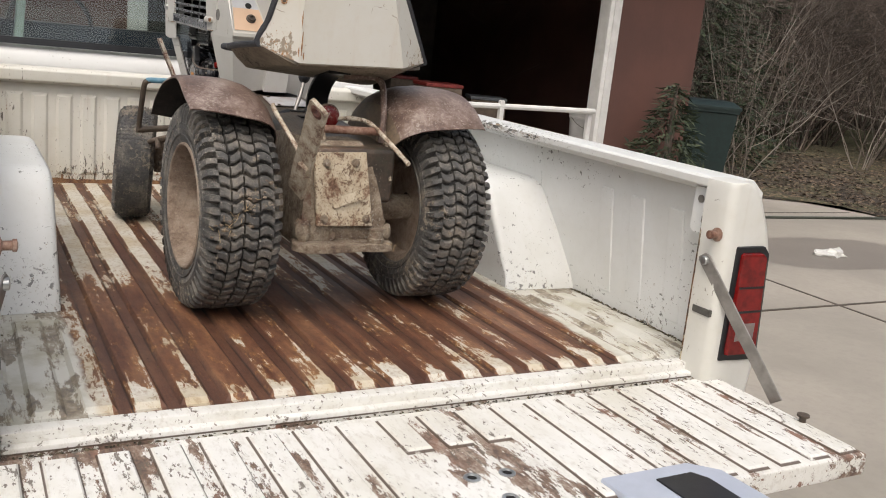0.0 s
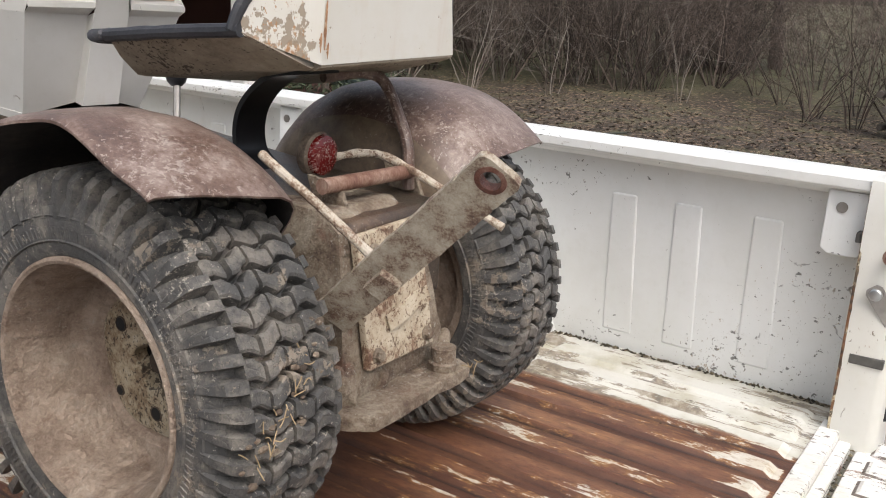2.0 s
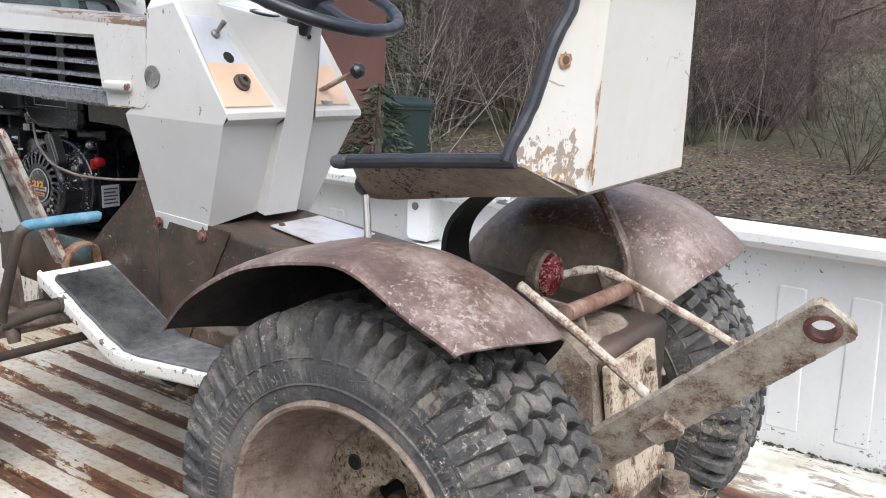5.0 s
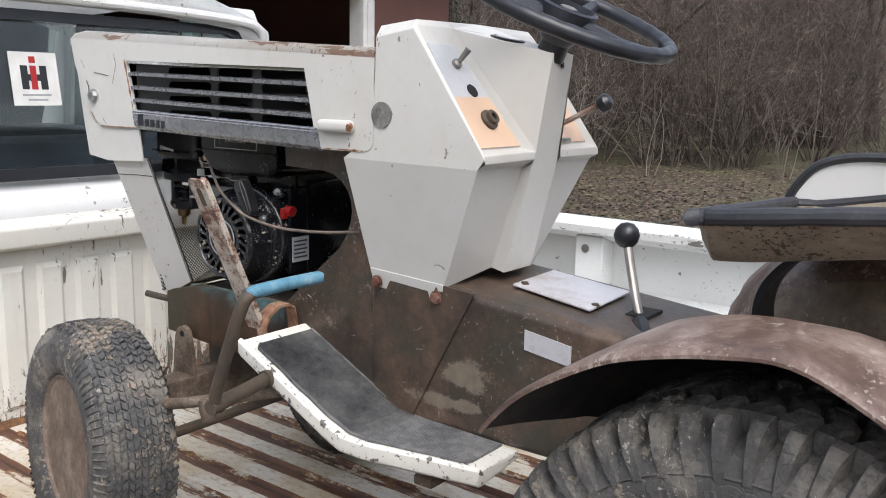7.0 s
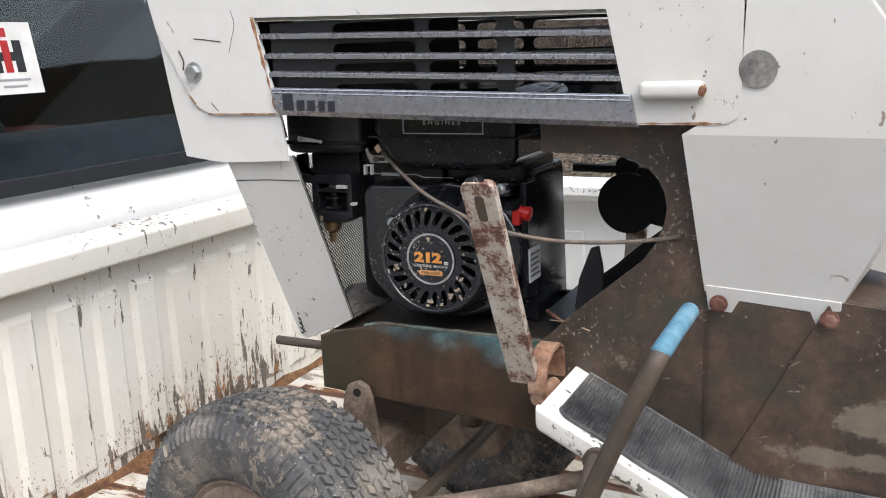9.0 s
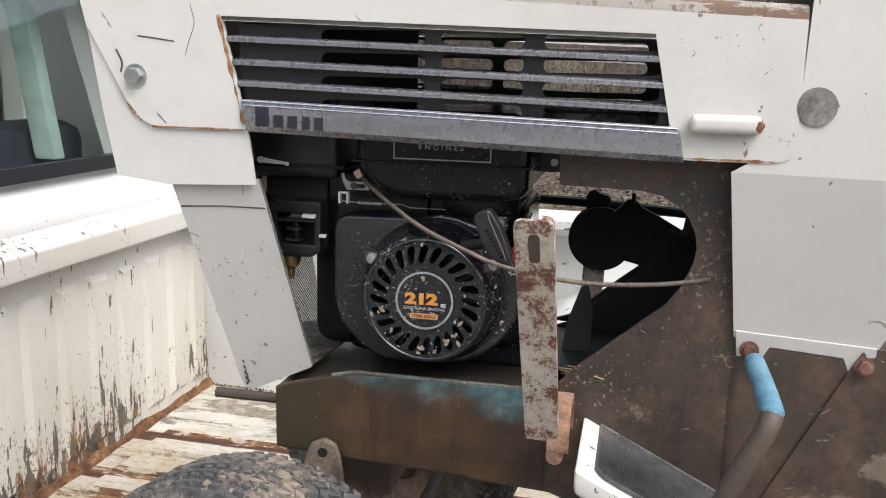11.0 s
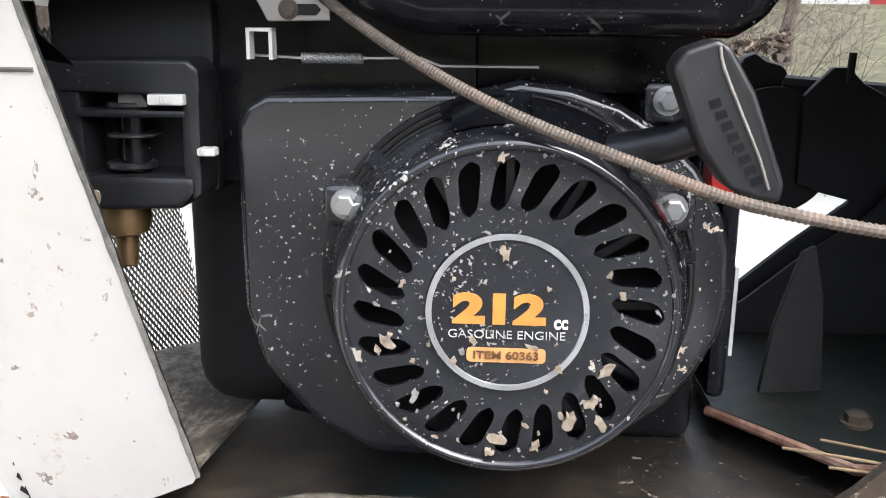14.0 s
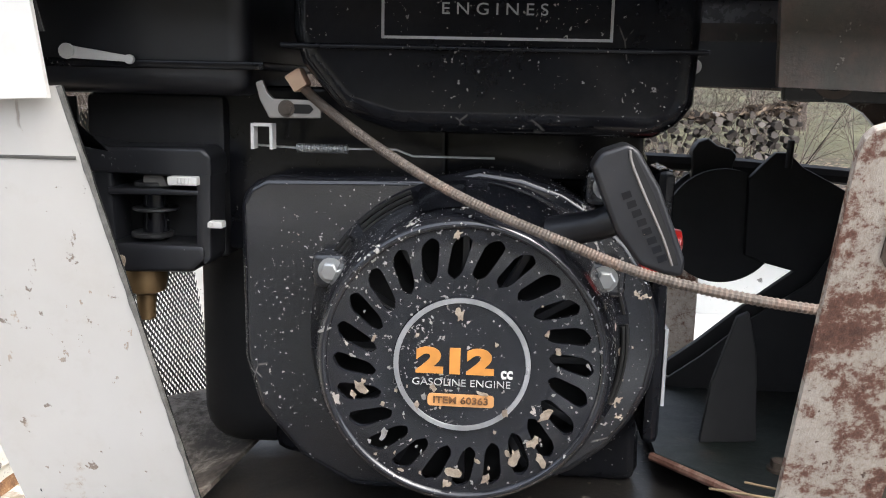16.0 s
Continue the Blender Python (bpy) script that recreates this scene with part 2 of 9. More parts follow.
M["bed_front"] = chipped("bed_front", (0.645, 0.63, 0.58), (0.54, 0.505, 0.425), (0.055, 0.042, 0.032), (0.26, 0.125, 0.05), 0.655, 0.715, (2.4, 2.4, 0.42), streak=0.20, fs=30, ps=15, low=(0.02, 0.26, 0.135))
M["cab_white"] = chipped("cab_white", (0.655, 0.655, 0.65), (0.58, 0.575, 0.545), (0.18, 0.17, 0.15), (0.30, 0.18, 0.10), 0.72, 0.82, rough=0.28, streak=0.03, fs=60, ps=14)
M["hood_white"] = chipped("hood_white", (0.565, 0.555, 0.530), (0.44, 0.415, 0.365), (0.15, 0.105, 0.075), (0.37, 0.25, 0.16), 0.738, 0.812, (1, 1, 0.8), rough=0.38, streak=0.22, fs=85, ps=18)
M["tower_white"] = chipped("tower_white", (0.56, 0.55, 0.525), (0.46, 0.44, 0.395), (0.17, 0.13, 0.10), (0.40, 0.31, 0.22), 0.765, 0.845, (1, 1, 0.6), rough=0.36, streak=0.34, fs=85, ps=18)
M["seat_white"] = chipped("seat_white", (0.57, 0.56, 0.525), (0.50, 0.455, 0.37), (0.22, 0.17, 0.12), (0.36, 0.17, 0.06), 0.722, 0.835, (1, 1, 0.75), rough=0.42, streak=0.16, fs=70, ps=30, low=(0.625, 0.775, 0.27), fore=(0.490, 0.503))
M["step_white"] = chipped("step_white", (0.66, 0.64, 0.59), (0.50, 0.47, 0.41), (0.035, 0.03, 0.028), (0.13, 0.08, 0.055), 0.625, 0.65, rough=0.5, streak=0.08, fs=60, ps=26)


def gate_paint():
    """White paint on the raised ribs, flaked to grey-brown in the channels, scratched lengthwise."""
    n = Nodes("gate_paint")
    z = n.axis(2)
    high = n.step(z, -0.0345, -0.0300)
    col = n.mix(n.step(n.noise(3, 6, 0.6), 0.4, 0.7), (0.74, 0.735, 0.71), (0.63, 0.61, 0.55))
    col = n.mix(n.math("MULTIPLY", n.step(n.noise(70, 6, 0.75, (1, 0.4, 1)), 0.48, 0.66), 0.35), col, (0.40, 0.36, 0.30))
    where = n.math("MULTIPLY", n.math("SUBTRACT", n.noise(4.5, 4, 0.6, (1, 0.6, 1), off=(0, 4, 0)), 0.5), 0.75)
    flake = n.math("ADD", n.noise(30, 10, 0.78, (1.0, 0.30, 1), off=(1, 2, 3)), where)
    flake = n.math("SUBTRACT", flake, n.math("MULTIPLY", high, 0.14))
    core = n.step(flake, 0.530, 0.556)
    under = n.ramp(n.noise(42, 6, 0.7, (1, 0.5, 1), off=(6, 1, 1)), (0.34, (0.075, 0.055, 0.045)), (0.48, (0.19, 0.125, 0.095)), (0.60, (0.33, 0.27, 0.22)), (0.72, (0.46, 0.43, 0.38)))
    pink = n.step(n.noise(6, 5, 0.6, (1.2, 0.5, 1)), 0.52, 0.64)
    under = n.mix(n.math("MULTIPLY", pink, 0.6), under, (0.24, 0.11, 0.075))
    col = n.mix(core, col, under)
    scr = n.step(n.math("ADD", n.noise(95, 5, 0.7, (1, 0.35, 1), off=(7, 7, 0)), n.math("MULTIPLY", where, 0.5)), 0.606, 0.626)
    col = n.mix(n.math("MULTIPLY", scr, 0.85), col, (0.12, 0.095, 0.075))
    # rusted cracks along the feet of the ribs
    seam = n.math("MULTIPLY", n.step(z, -0.0360, -0.0350), n.math("SUBTRACT", 1.0, n.step(z, -0.0325, -0.0310)))
    seam = n.math("MULTIPLY", seam, n.step(n.noise(26, 6, 0.7, (1, 0.3, 1), off=(4, 1, 4)), 0.30, 0.42))
    col = n.mix(n.math("MULTIPLY", seam, 0.95), col, (0.085, 0.058, 0.042))
    both = n.math("MAXIMUM", core, scr)
    return n.done(col, n.math("ADD", 0.42, n.math("MULTIPLY", both, 0.35)), 0, n.math("SUBTRACT", n.math("MULTIPLY", n.noise(140, 5, 0.7), 0.35), both), 0.5, 0.0014)


M["gate"] = gate_paint()

RIB = 0.0885


def floor_paint():
    n = Nodes("bed_floor_paint")
    x, y = n.axis(0), n.axis(1)
    wob = n.math("MULTIPLY", n.math("SUBTRACT", n.noise(11, 5), 0.5), 0.04)
    xx = n.math("ADD", x, wob)
    inside = n.math("MULTIPLY", n.step(xx, -0.648, -0.632), n.math("SUBTRACT", 1.0, n.step(xx, 0.590, 0.606)))
    rust = n.ramp(n.noise(5, 10, 0.72, (2.4, 0.36, 1)), (0.30, (0.050, 0.021, 0.015)), (0.42, (0.105, 0.040, 0.023)), (0.54, (0.180, 0.080, 0.044)), (0.66, (0.30, 0.152, 0.076)), (0.76, (0.40, 0.25, 0.14)))
    rust = n.mix(n.math("MULTIPLY", n.step(n.noise(75, 6, 0.78, (1, 0.4, 1)), 0.44, 0.64), 0.45), rust, (0.050, 0.025, 0.018))
    rust = n.mix(n.math("MULTIPLY", n.step(n.noise(9, 6, 0.7, (2.5, 0.35, 1), off=(3, 3, 3)), 0.52, 0.66), 0.5), rust, (0.045, 0.024, 0.019))
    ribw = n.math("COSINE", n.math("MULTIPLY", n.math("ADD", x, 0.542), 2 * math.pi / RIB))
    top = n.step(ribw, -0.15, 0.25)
    # channels between the ribs are mixed darker than the rib tops
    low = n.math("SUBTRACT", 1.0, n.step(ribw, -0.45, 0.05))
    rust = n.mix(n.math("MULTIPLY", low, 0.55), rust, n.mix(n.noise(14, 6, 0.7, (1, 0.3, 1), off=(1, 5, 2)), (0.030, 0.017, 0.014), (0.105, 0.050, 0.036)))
    edge = n.math("MULTIPLY", n.step(ribw, -0.75, -0.35), n.math("SUBTRACT", 1.0, n.step(ribw, 0.15, 0.45)))
    yy = n.math("ADD", y, n.math("MULTIPLY", n.math("SUBTRACT", n.noise(12, 5, 0.7, (1, 0.6, 1)), 0.5), 0.16))
    back = n.math("MULTIPLY", n.step(y, 0.036, 0.046), n.math("SUBTRACT", 1.0, n.step(yy, 0.085, 0.150)))
    back2 = n.math("MULTIPLY", n.step(yy, 0.10, 0.14), n.math("SUBTRACT", 1.0, n.step(yy, 0.20, 0.34)))
    front = n.step(y, 0.62, 1.15)
    patch = n.noise(9, 11, 0.74, (1.7, 0.34, 1), off=(4, 9, 0))
    crumb = n.noise(44, 7, 0.75, (1.2, 0.5, 1), off=(2, 0, 5))
    f = n.math("ADD", patch, n.math("MULTIPLY", n.math("SUBTRACT", crumb, 0.5), 0.36))
    gain = n.math("ADD", 0.030, n.math("ADD", n.math("MULTIPLY", back, 0.19), n.math("MULTIPLY", front, 0.185)))
    gain = n.math("ADD", gain, n.math("MULTIPLY", back2, 0.062))
    f = n.math("ADD", f, n.math("MULTIPLY", top, gain))
    f = n.math("ADD", f, n.math("MULTIPLY", edge, 0.035))
    f = n.math("ADD", f, n.math("MULTIPLY", n.step(y, 1.15, 1.75), 0.075))
    f = n.math("ADD", f, n.math("MULTIPLY", n.step(x, 0.10, 0.55), 0.014))
    f = n.math("ADD", f, n.math("MULTIPLY", n.math("SUBTRACT", 1.0, n.step(x, -0.62, -0.25)), 0.03))
    keep = n.step(f, 0.632, 0.648)
    halo = n.step(f, 0.565, 0.640)
    white = n.mix(n.step(n.noise(5, 6, 0.65), 0.38, 0.68), (0.61, 0.585, 0.525), (0.47, 0.39, 0.265))
    white = n.mix(n.math("MULTIPLY", n.step(n.noise(80, 6, 0.75, (1, 0.5, 1)), 0.48, 0.62), 0.6), white, (0.33, 0.24, 0.15))
    col = n.mix(n.math("MULTIPLY", halo, 0.7), rust, n.mix(n.step(n.noise(20, 5, 0.7), 0.35, 0.65), (0.42, 0.22, 0.075), (0.17, 0.075, 0.038)))
    col = n.mix(keep, col, white)
    # broken dark line along the feet of the ribs
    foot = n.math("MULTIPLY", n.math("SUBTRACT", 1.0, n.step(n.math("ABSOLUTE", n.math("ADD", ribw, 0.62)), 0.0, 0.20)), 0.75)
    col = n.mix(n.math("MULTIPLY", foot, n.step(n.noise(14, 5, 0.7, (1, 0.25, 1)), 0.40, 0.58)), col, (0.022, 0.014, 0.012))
    side = n.math("ADD", n.noise(28, 10, 0.78, (1, 0.22, 1), off=(2, 2, 2)), n.math("MULTIPLY", n.math("SUBTRACT", n.noise(4.5, 4, off=(8, 0, 0)), 0.5), 0.65))
    side = n.math("ADD", side, n.math("MULTIPLY", n.math("SUBTRACT", 1.0, top), 0.05))
    dk = n.step(side, 0.535, 0.57)
    worn = n.ramp(n.noise(34, 5, 0.7, off=(5, 5, 0)), (0.36, (0.085, 0.065, 0.05)), (0.50, (0.20, 0.15, 0.10)), (0.66, (0.38, 0.34, 0.28)))
    clean = n.mix(n.math("MULTIPLY", dk, 0.85), n.mix(n.step(n.noise(6, 6, 0.65), 0.42, 0.72), (0.60, 0.59, 0.54), (0.40, 0.375, 0.28)), worn)
    col = n.mix(inside, clean, col)
    wet = n.math("ADD", 0.36, n.math("MULTIPLY", n.noise(8, 5), 0.34))
    return n.done(col, wet, 0, n.math("ADD", n.math("MULTIPLY", n.noise(80, 8, 0.75), 0.9), keep), 0.5, 0.0016)


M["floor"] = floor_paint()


def rusty(name, stops, scale=8, rough=0.62, bump=0.3, s=(1, 1, 1), speck=None, metal=0.0):
    """Blotched metal with fine grain and, if asked, pale specks."""
    n = Nodes(name)
    f = n.math("ADD", n.noise(scale, 10, 0.72, s), n.math("MULTIPLY", n.math("SUBTRACT", n.noise(scale * 9, 5, 0.75, s, off=(3, 1, 8)), 0.5), 0.34))
    col = n.ramp(f, *stops)
    if speck:
        c, lo, amt = speck
        col = n.mix(n.math("MULTIPLY", n.step(n.noise(scale * 4.5, 6, 0.65, off=(2, 7, 1)), lo, lo + 0.05), amt), col, c)
    return n.done(col, n.math("ADD", rough - 0.14, n.math("MULTIPLY", n.noise(scale * 5, 6, 0.7), 0.28)), metal, n.noise(scale * 9, 8, 0.72), bump, 0.0018)


def spattered(name, stops, scale, rough, bump, spot, dots=0.70, mud=None, patch=None, lump=0.0, smear=None):
    """Old painted sheet: blotches, scratches, fine pale spatter and dried mud."""
    n = Nodes(name)
    f = n.math("ADD", n.noise(scale, 11, 0.74), n.math("MULTIPLY", n.math("SUBTRACT", n.noise(scale * 11, 6, 0.78, off=(3, 1, 8)), 0.5), 0.42))
    col = n.ramp(f, *stops)
    if patch:
        c, lo = patch
        col = n.mix(n.math("MULTIPLY", n.step(n.noise(scale * 1.3, 8, 0.7, off=(9, 2, 4)), lo, lo + 0.14), 0.75), col, c)
    where = n.math("MULTIPLY", n.math("SUBTRACT", n.noise(5, 4, 0.6, off=(1, 6, 2)), 0.5), 0.45)
    dab = n.math("ADD", n.noise(170, 4, 0.68, off=(4, 4, 4)), where)
    d1 = n.step(dab, dots - 0.03, dots)
    d2 = n.step(n.math("ADD", n.noise(65, 5, 0.66, (1, 1.3, 0.7), off=(8, 1, 1)), where), dots + 0.005, dots + 0.025)
    dot = n.math("MAXIMUM", d1, d2)
    col = n.mix(n.math("MULTIPLY", dot, 0.8), col, n.mix(n.noise(40, 3), spot, tuple(k * 0.55 for k in spot)))
    web = n.voronoi(17, (1, 0.55, 1.2), "DISTANCE_TO_EDGE")
    hair = n.math("MULTIPLY", n.math("SUBTRACT", 1.0, n.step(web, 0.003, 0.012)), n.step(n.noise(24, 4, 0.7, off=(5, 1, 5)), 0.60, 0.66))
    col = n.mix(n.math("MULTIPLY", hair, 0.5), col, spot)
    if mud:
        c, lo = mud
        mm = n.step(n.math("ADD", n.noise(8, 9, 0.72, off=(2, 2, 7)), n.math("MULTIPLY", n.math("SUBTRACT", n.noise(60, 5, 0.7), 0.5), 0.3)), lo, lo + 0.10)
        col = n.mix(n.math("MULTIPLY", mm, 0.7), col, c)
    if smear:
        c, spots = smear
        rag = n.math("ADD", n.math("MULTIPLY", n.math("SUBTRACT", n.noise(34, 7, 0.68, (1, 0.8, 1.2), off=(7, 2, 3)), 0.5), 2.6), n.math("MULTIPLY", n.math("SUBTRACT", n.noise(150, 5, 0.7), 0.5), 0.9))
        sheet = n.math("SUBTRACT", 1.0, n.step(n.axis(0), -0.11, -0.10))
        for cy, cz, ry, rz in spots:
            a = n.math("DIVIDE", n.math("SUBTRACT", n.axis(1), cy), ry)
            b = n.math("DIVIDE", n.math("SUBTRACT", n.axis(2), cz), rz)
            near = n.math("SQRT", n.math("ADD", n.math("MULTIPLY", a, a), n.math("MULTIPLY", b, b)))
            mm = n.math("SUBTRACT", 1.0, n.step(n.math("ADD", near, rag), 0.65, 1.05))
            col = n.mix(n.math("MULTIPLY", n.math("MULTIPLY", mm, sheet), 0.75), col, n.mix(n.noise(60, 6, 0.7), tuple(k * 0.55 for k in c), tuple(k * 1.35 for k in c)))
    rr = n.math("ADD", rough - 0.12, n.math("ADD", n.math("MULTIPLY", n.noise(scale * 4, 6, 0.7), 0.24), n.math("MULTIPLY", dot, 0.3)))
    h = n.math("ADD", n.noise(scale * 14, 8, 0.74), n.math("MULTIPLY", dot, 0.5))
    if lump:
        cake = n.noise(48, 7, 0.68, off=(3, 3, 1))
        h = n.math("ADD", h, n.math("MULTIPLY", n.step(cake, 0.40, 0.62), lump))
        # colour turns darker in the hollows between the lumps
        col = n.mix(n.math("MULTIPLY", n.step(cake, 0.50, 0.42), 0.16), col, tuple(k * 0.35 for k in stops[1][1]))
    return n.done(col, rr, 0.0, h, bump, 0.0016)


M["fender"] = spattered("fender_rust", [(0.28, (0.042, 0.030, 0.026)), (0.40, (0.080, 0.050, 0.040)), (0.50, (0.132, 0.084, 0.067)), (0.61, (0.235, 0.176, 0.150)), (0.74, (0.38, 0.32, 0.28))], 8, 0.38, 0.4, (0.46, 0.39, 0.34), 0.640, patch=((0.105, 0.066, 0.043), 0.52))
M["frame"] = spattered("frame_brown", [(0.30, (0.022, 0.018, 0.014)), (0.44, (0.052, 0.037, 0.028)), (0.56, (0.088, 0.058, 0.041)), (0.70, (0.160, 0.108, 0.074))], 6, 0.38, 0.5, (0.32, 0.285, 0.24), 0.674, mud=((0.20, 0.17, 0.13), 0.63), patch=((0.036, 0.036, 0.026), 0.48), smear=((0.20, 0.165, 0.125), ((1.110, 0.388, 0.042, 0.024), (1.140, 0.343, 0.080, 0.010))))
M["mud"] = spattered("mud_metal", [(0.30, (0.075, 0.042, 0.030)), (0.44, (0.19, 0.14, 0.10)), (0.56, (0.30, 0.245, 0.185)), (0.72, (0.43, 0.38, 0.31))], 17, 0.85, 1.0, (0.50, 0.46, 0.40), 0.68, patch=((0.15, 0.065, 0.042), 0.55), lump=1.4)
M["flaked"] = spattered("flaked_rust", [(0.34, (0.075, 0.030, 0.020)), (0.44, (0.16, 0.070, 0.045)), (0.50, (0.42, 0.36, 0.30)), (0.66, (0.55, 0.51, 0.45))], 26, 0.6, 0.7, (0.10, 0.045, 0.03), 0.66)
M["bar_rust"] = rusty("bar_rust", [(0.30, (0.07, 0.030, 0.020)), (0.44, (0.16, 0.075, 0.050)), (0.58, (0.29, 0.19, 0.145)), (0.75, (0.46, 0.39, 0.33))], 18, 0.6, 0.5, (1, 1, 0.6))
M["iron"] = rusty("dark_iron", [(0.3, (0.035, 0.028, 0.022)), (0.6, (0.085, 0.062, 0.045)), (0.8, (0.16, 0.12, 0.09))], 14, 0.6, 0.4)
M["rim"] = spattered("rim_tan", [(0.26, (0.14, 0.094, 0.068)), (0.42, (0.270, 0.200, 0.152)), (0.56, (0.37, 0.288, 0.226)), (0.72, (0.47, 0.39, 0.32))], 17, 0.8, 1.0, (0.52, 0.46, 0.39), 0.70, patch=((0.16, 0.095, 0.062), 0.56), lump=1.6)
M["hub"] = spattered("hub_mud", [(0.30, (0.075, 0.048, 0.030)), (0.40, (0.20, 0.14, 0.085)), (0.50, (0.36, 0.30, 0.21)), (0.70, (0.50, 0.45, 0.37))], 13, 0.8, 0.8, (0.03, 0.022, 0.018), 0.63)


# shade is put into the near wall and underside colours; far wall tan
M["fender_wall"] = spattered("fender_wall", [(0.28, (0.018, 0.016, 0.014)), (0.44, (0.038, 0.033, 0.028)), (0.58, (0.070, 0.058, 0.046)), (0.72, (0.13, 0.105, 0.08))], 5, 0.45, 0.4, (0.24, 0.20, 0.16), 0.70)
M["fender_under_shade"] = rusty("fender_under_shade", [(0.30, (0.012, 0.010, 0.009)), (0.5, (0.022, 0.018, 0.016)), (0.66, (0.042, 0.032, 0.027)), (0.8, (0.09, 0.07, 0.055))], 20, 0.85, 0.6)
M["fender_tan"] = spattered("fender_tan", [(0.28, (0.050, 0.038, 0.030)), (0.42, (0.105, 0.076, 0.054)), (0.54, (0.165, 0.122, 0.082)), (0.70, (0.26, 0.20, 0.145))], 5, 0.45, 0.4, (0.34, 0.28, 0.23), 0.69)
M["hub_dark"] = rusty("hub_dark", [(0.3, (0.020, 0.014, 0.010)), (0.55, (0.060, 0.040, 0.028)), (0.75, (0.13, 0.09, 0.06))], 30, 0.8, 0.5)


def rubber(name, base=(0.066, 0.064, 0.062), dust=(0.23, 0.205, 0.175), amt=0.75, lo=0.42):
    n = Nodes(name)
    d = n.step(n.noise(13, 8, 0.75), lo, lo + 0.22)
    col = n.mix(n.math("MULTIPLY", d, amt), base, dust)
    col = n.mix(n.math("MULTIPLY", n.step(n.noise(110, 5, 0.75, off=(5, 5, 1)), 0.50, 0.66), 0.55), col, (0.022, 0.021, 0.020))
    clod = n.step(n.math("ADD", n.noise(55, 6, 0.72, off=(1, 1, 4)), n.math("MULTIPLY", n.math("SUBTRACT", n.noise(7, 3), 0.5), 0.7)), 0.60, 0.64)
    col = n.mix(n.math("MULTIPLY", clod, 0.85), col, n.mix(n.noise(90, 3), (0.15, 0.115, 0.085), (0.36, 0.31, 0.25)))
    pale = n.step(n.math("ADD", n.noise(170, 4, 0.7, off=(2, 6, 4)), n.math("MULTIPLY", n.math("SUBTRACT", n.noise(9, 3, off=(4, 1, 1)), 0.5), 0.5)), 0.66, 0.70)
    col = n.mix(n.math("MULTIPLY", pale, 0.8), col, (0.40, 0.36, 0.31))
    crack = n.step(n.voronoi(60, (1, 1, 1), "DISTANCE_TO_EDGE"), 0.0, 0.06)
    h = n.math("ADD", n.math("ADD", n.noise(90, 7, 0.75), n.math("MULTIPLY", clod, 1.2)), n.math("MULTIPLY", crack, 0.25))
    return n.done(col, 0.70, 0, h, 0.7, 0.0025)


M["tyre"] = rubber("tyre_rubber")
M["tyre_front"] = rubber("tyre_front_rubber", (0.066, 0.066, 0.067), (0.23, 0.205, 0.175), 0.75, 0.44)


def plain(name, c, rough=0.5, metal=0.0, scale=20, var=0.35, bump=0.1, coat=0.0):
    n = Nodes(name)
    col = n.mix(n.step(n.noise(scale, 5, 0.6), 0.3, 0.7), tuple(k * (1 - var) for k in c), c)
    return n.done(col, n.math("ADD", rough - 0.08, n.math("MULTIPLY", n.noise(scale * 2.3, 4), 0.16)), metal, n.noise(scale * 6, 4), bump, 0.001, coat)


def speckled(name, c, spot, rough, lo, amount=0.0, mud=(0.42, 0.34, 0.26), mudlo=0.70, gloss=0.5, clump=0.55):
    """Gloss black with ragged fine spatter, larger dried splats, dust and pale hairline scratches."""
    n = Nodes(name)
    col = n.mix(n.step(n.noise(30, 6, 0.7), 0.4, 0.7), tuple(k * 0.7 for k in c), c)
    haze = n.step(n.noise(11, 8, 0.75), 0.44, 0.80)
    n.b.inputs["Specular IOR Level"].default_value = gloss
    col = n.mix(n.math("MULTIPLY", haze, 0.022), col, mud)
    where = n.math("MULTIPLY", n.math("SUBTRACT", n.noise(12, 4, 0.6, off=(4, 4, 4)), 0.5), clump)
    d1 = n.step(n.math("ADD", n.noise(420, 3, 0.6), where), lo, lo + 0.03)
    d2 = n.step(n.math("ADD", n.noise(190, 4, 0.6, off=(6, 2, 9)), where), lo + 0.045, lo + 0.065)
    dots = n.math("MAXIMUM", d1, d2)
    col = n.mix(n.math("MULTIPLY", dots, 0.85), col, n.mix(n.noise(90, 2), tuple(k * 0.6 for k in spot), spot))
    cl = n.step(n.math("ADD", n.noise(75, 6, 0.65, off=(7, 2, 2)), n.math("MULTIPLY", n.math("SUBTRACT", n.noise(11, 3, off=(1, 0, 3)), 0.5), 0.55)), mudlo, mudlo + 0.012)
    col = n.mix(cl, col, n.mix(n.noise(110, 5, 0.7), tuple(k * 0.6 for k in mud), tuple(min(1, k * 1.5) for k in mud)))
    web = n.voronoi(46, (1, 1, 0.7), "DISTANCE_TO_EDGE")
    hair = n.math("MULTIPLY", n.math("SUBTRACT", 1.0, n.step(web, 0.006, 0.02)), n.step(n.noise(60, 2, off=(5, 5, 5)), 0.66, 0.70))
    col = n.mix(n.math("MULTIPLY", hair, 0.22), col, spot)
    both = n.math("MAXIMUM", dots, cl)
    rr = n.math("ADD", n.math("ADD", rough, n.math("MULTIPLY", both, 0.5)), n.math("MULTIPLY", haze, 0.15))
    return n.done(col, rr, 0, n.math("ADD", n.math("MULTIPLY", n.noise(260, 3), 0.12), both), 0.4, 0.0006)


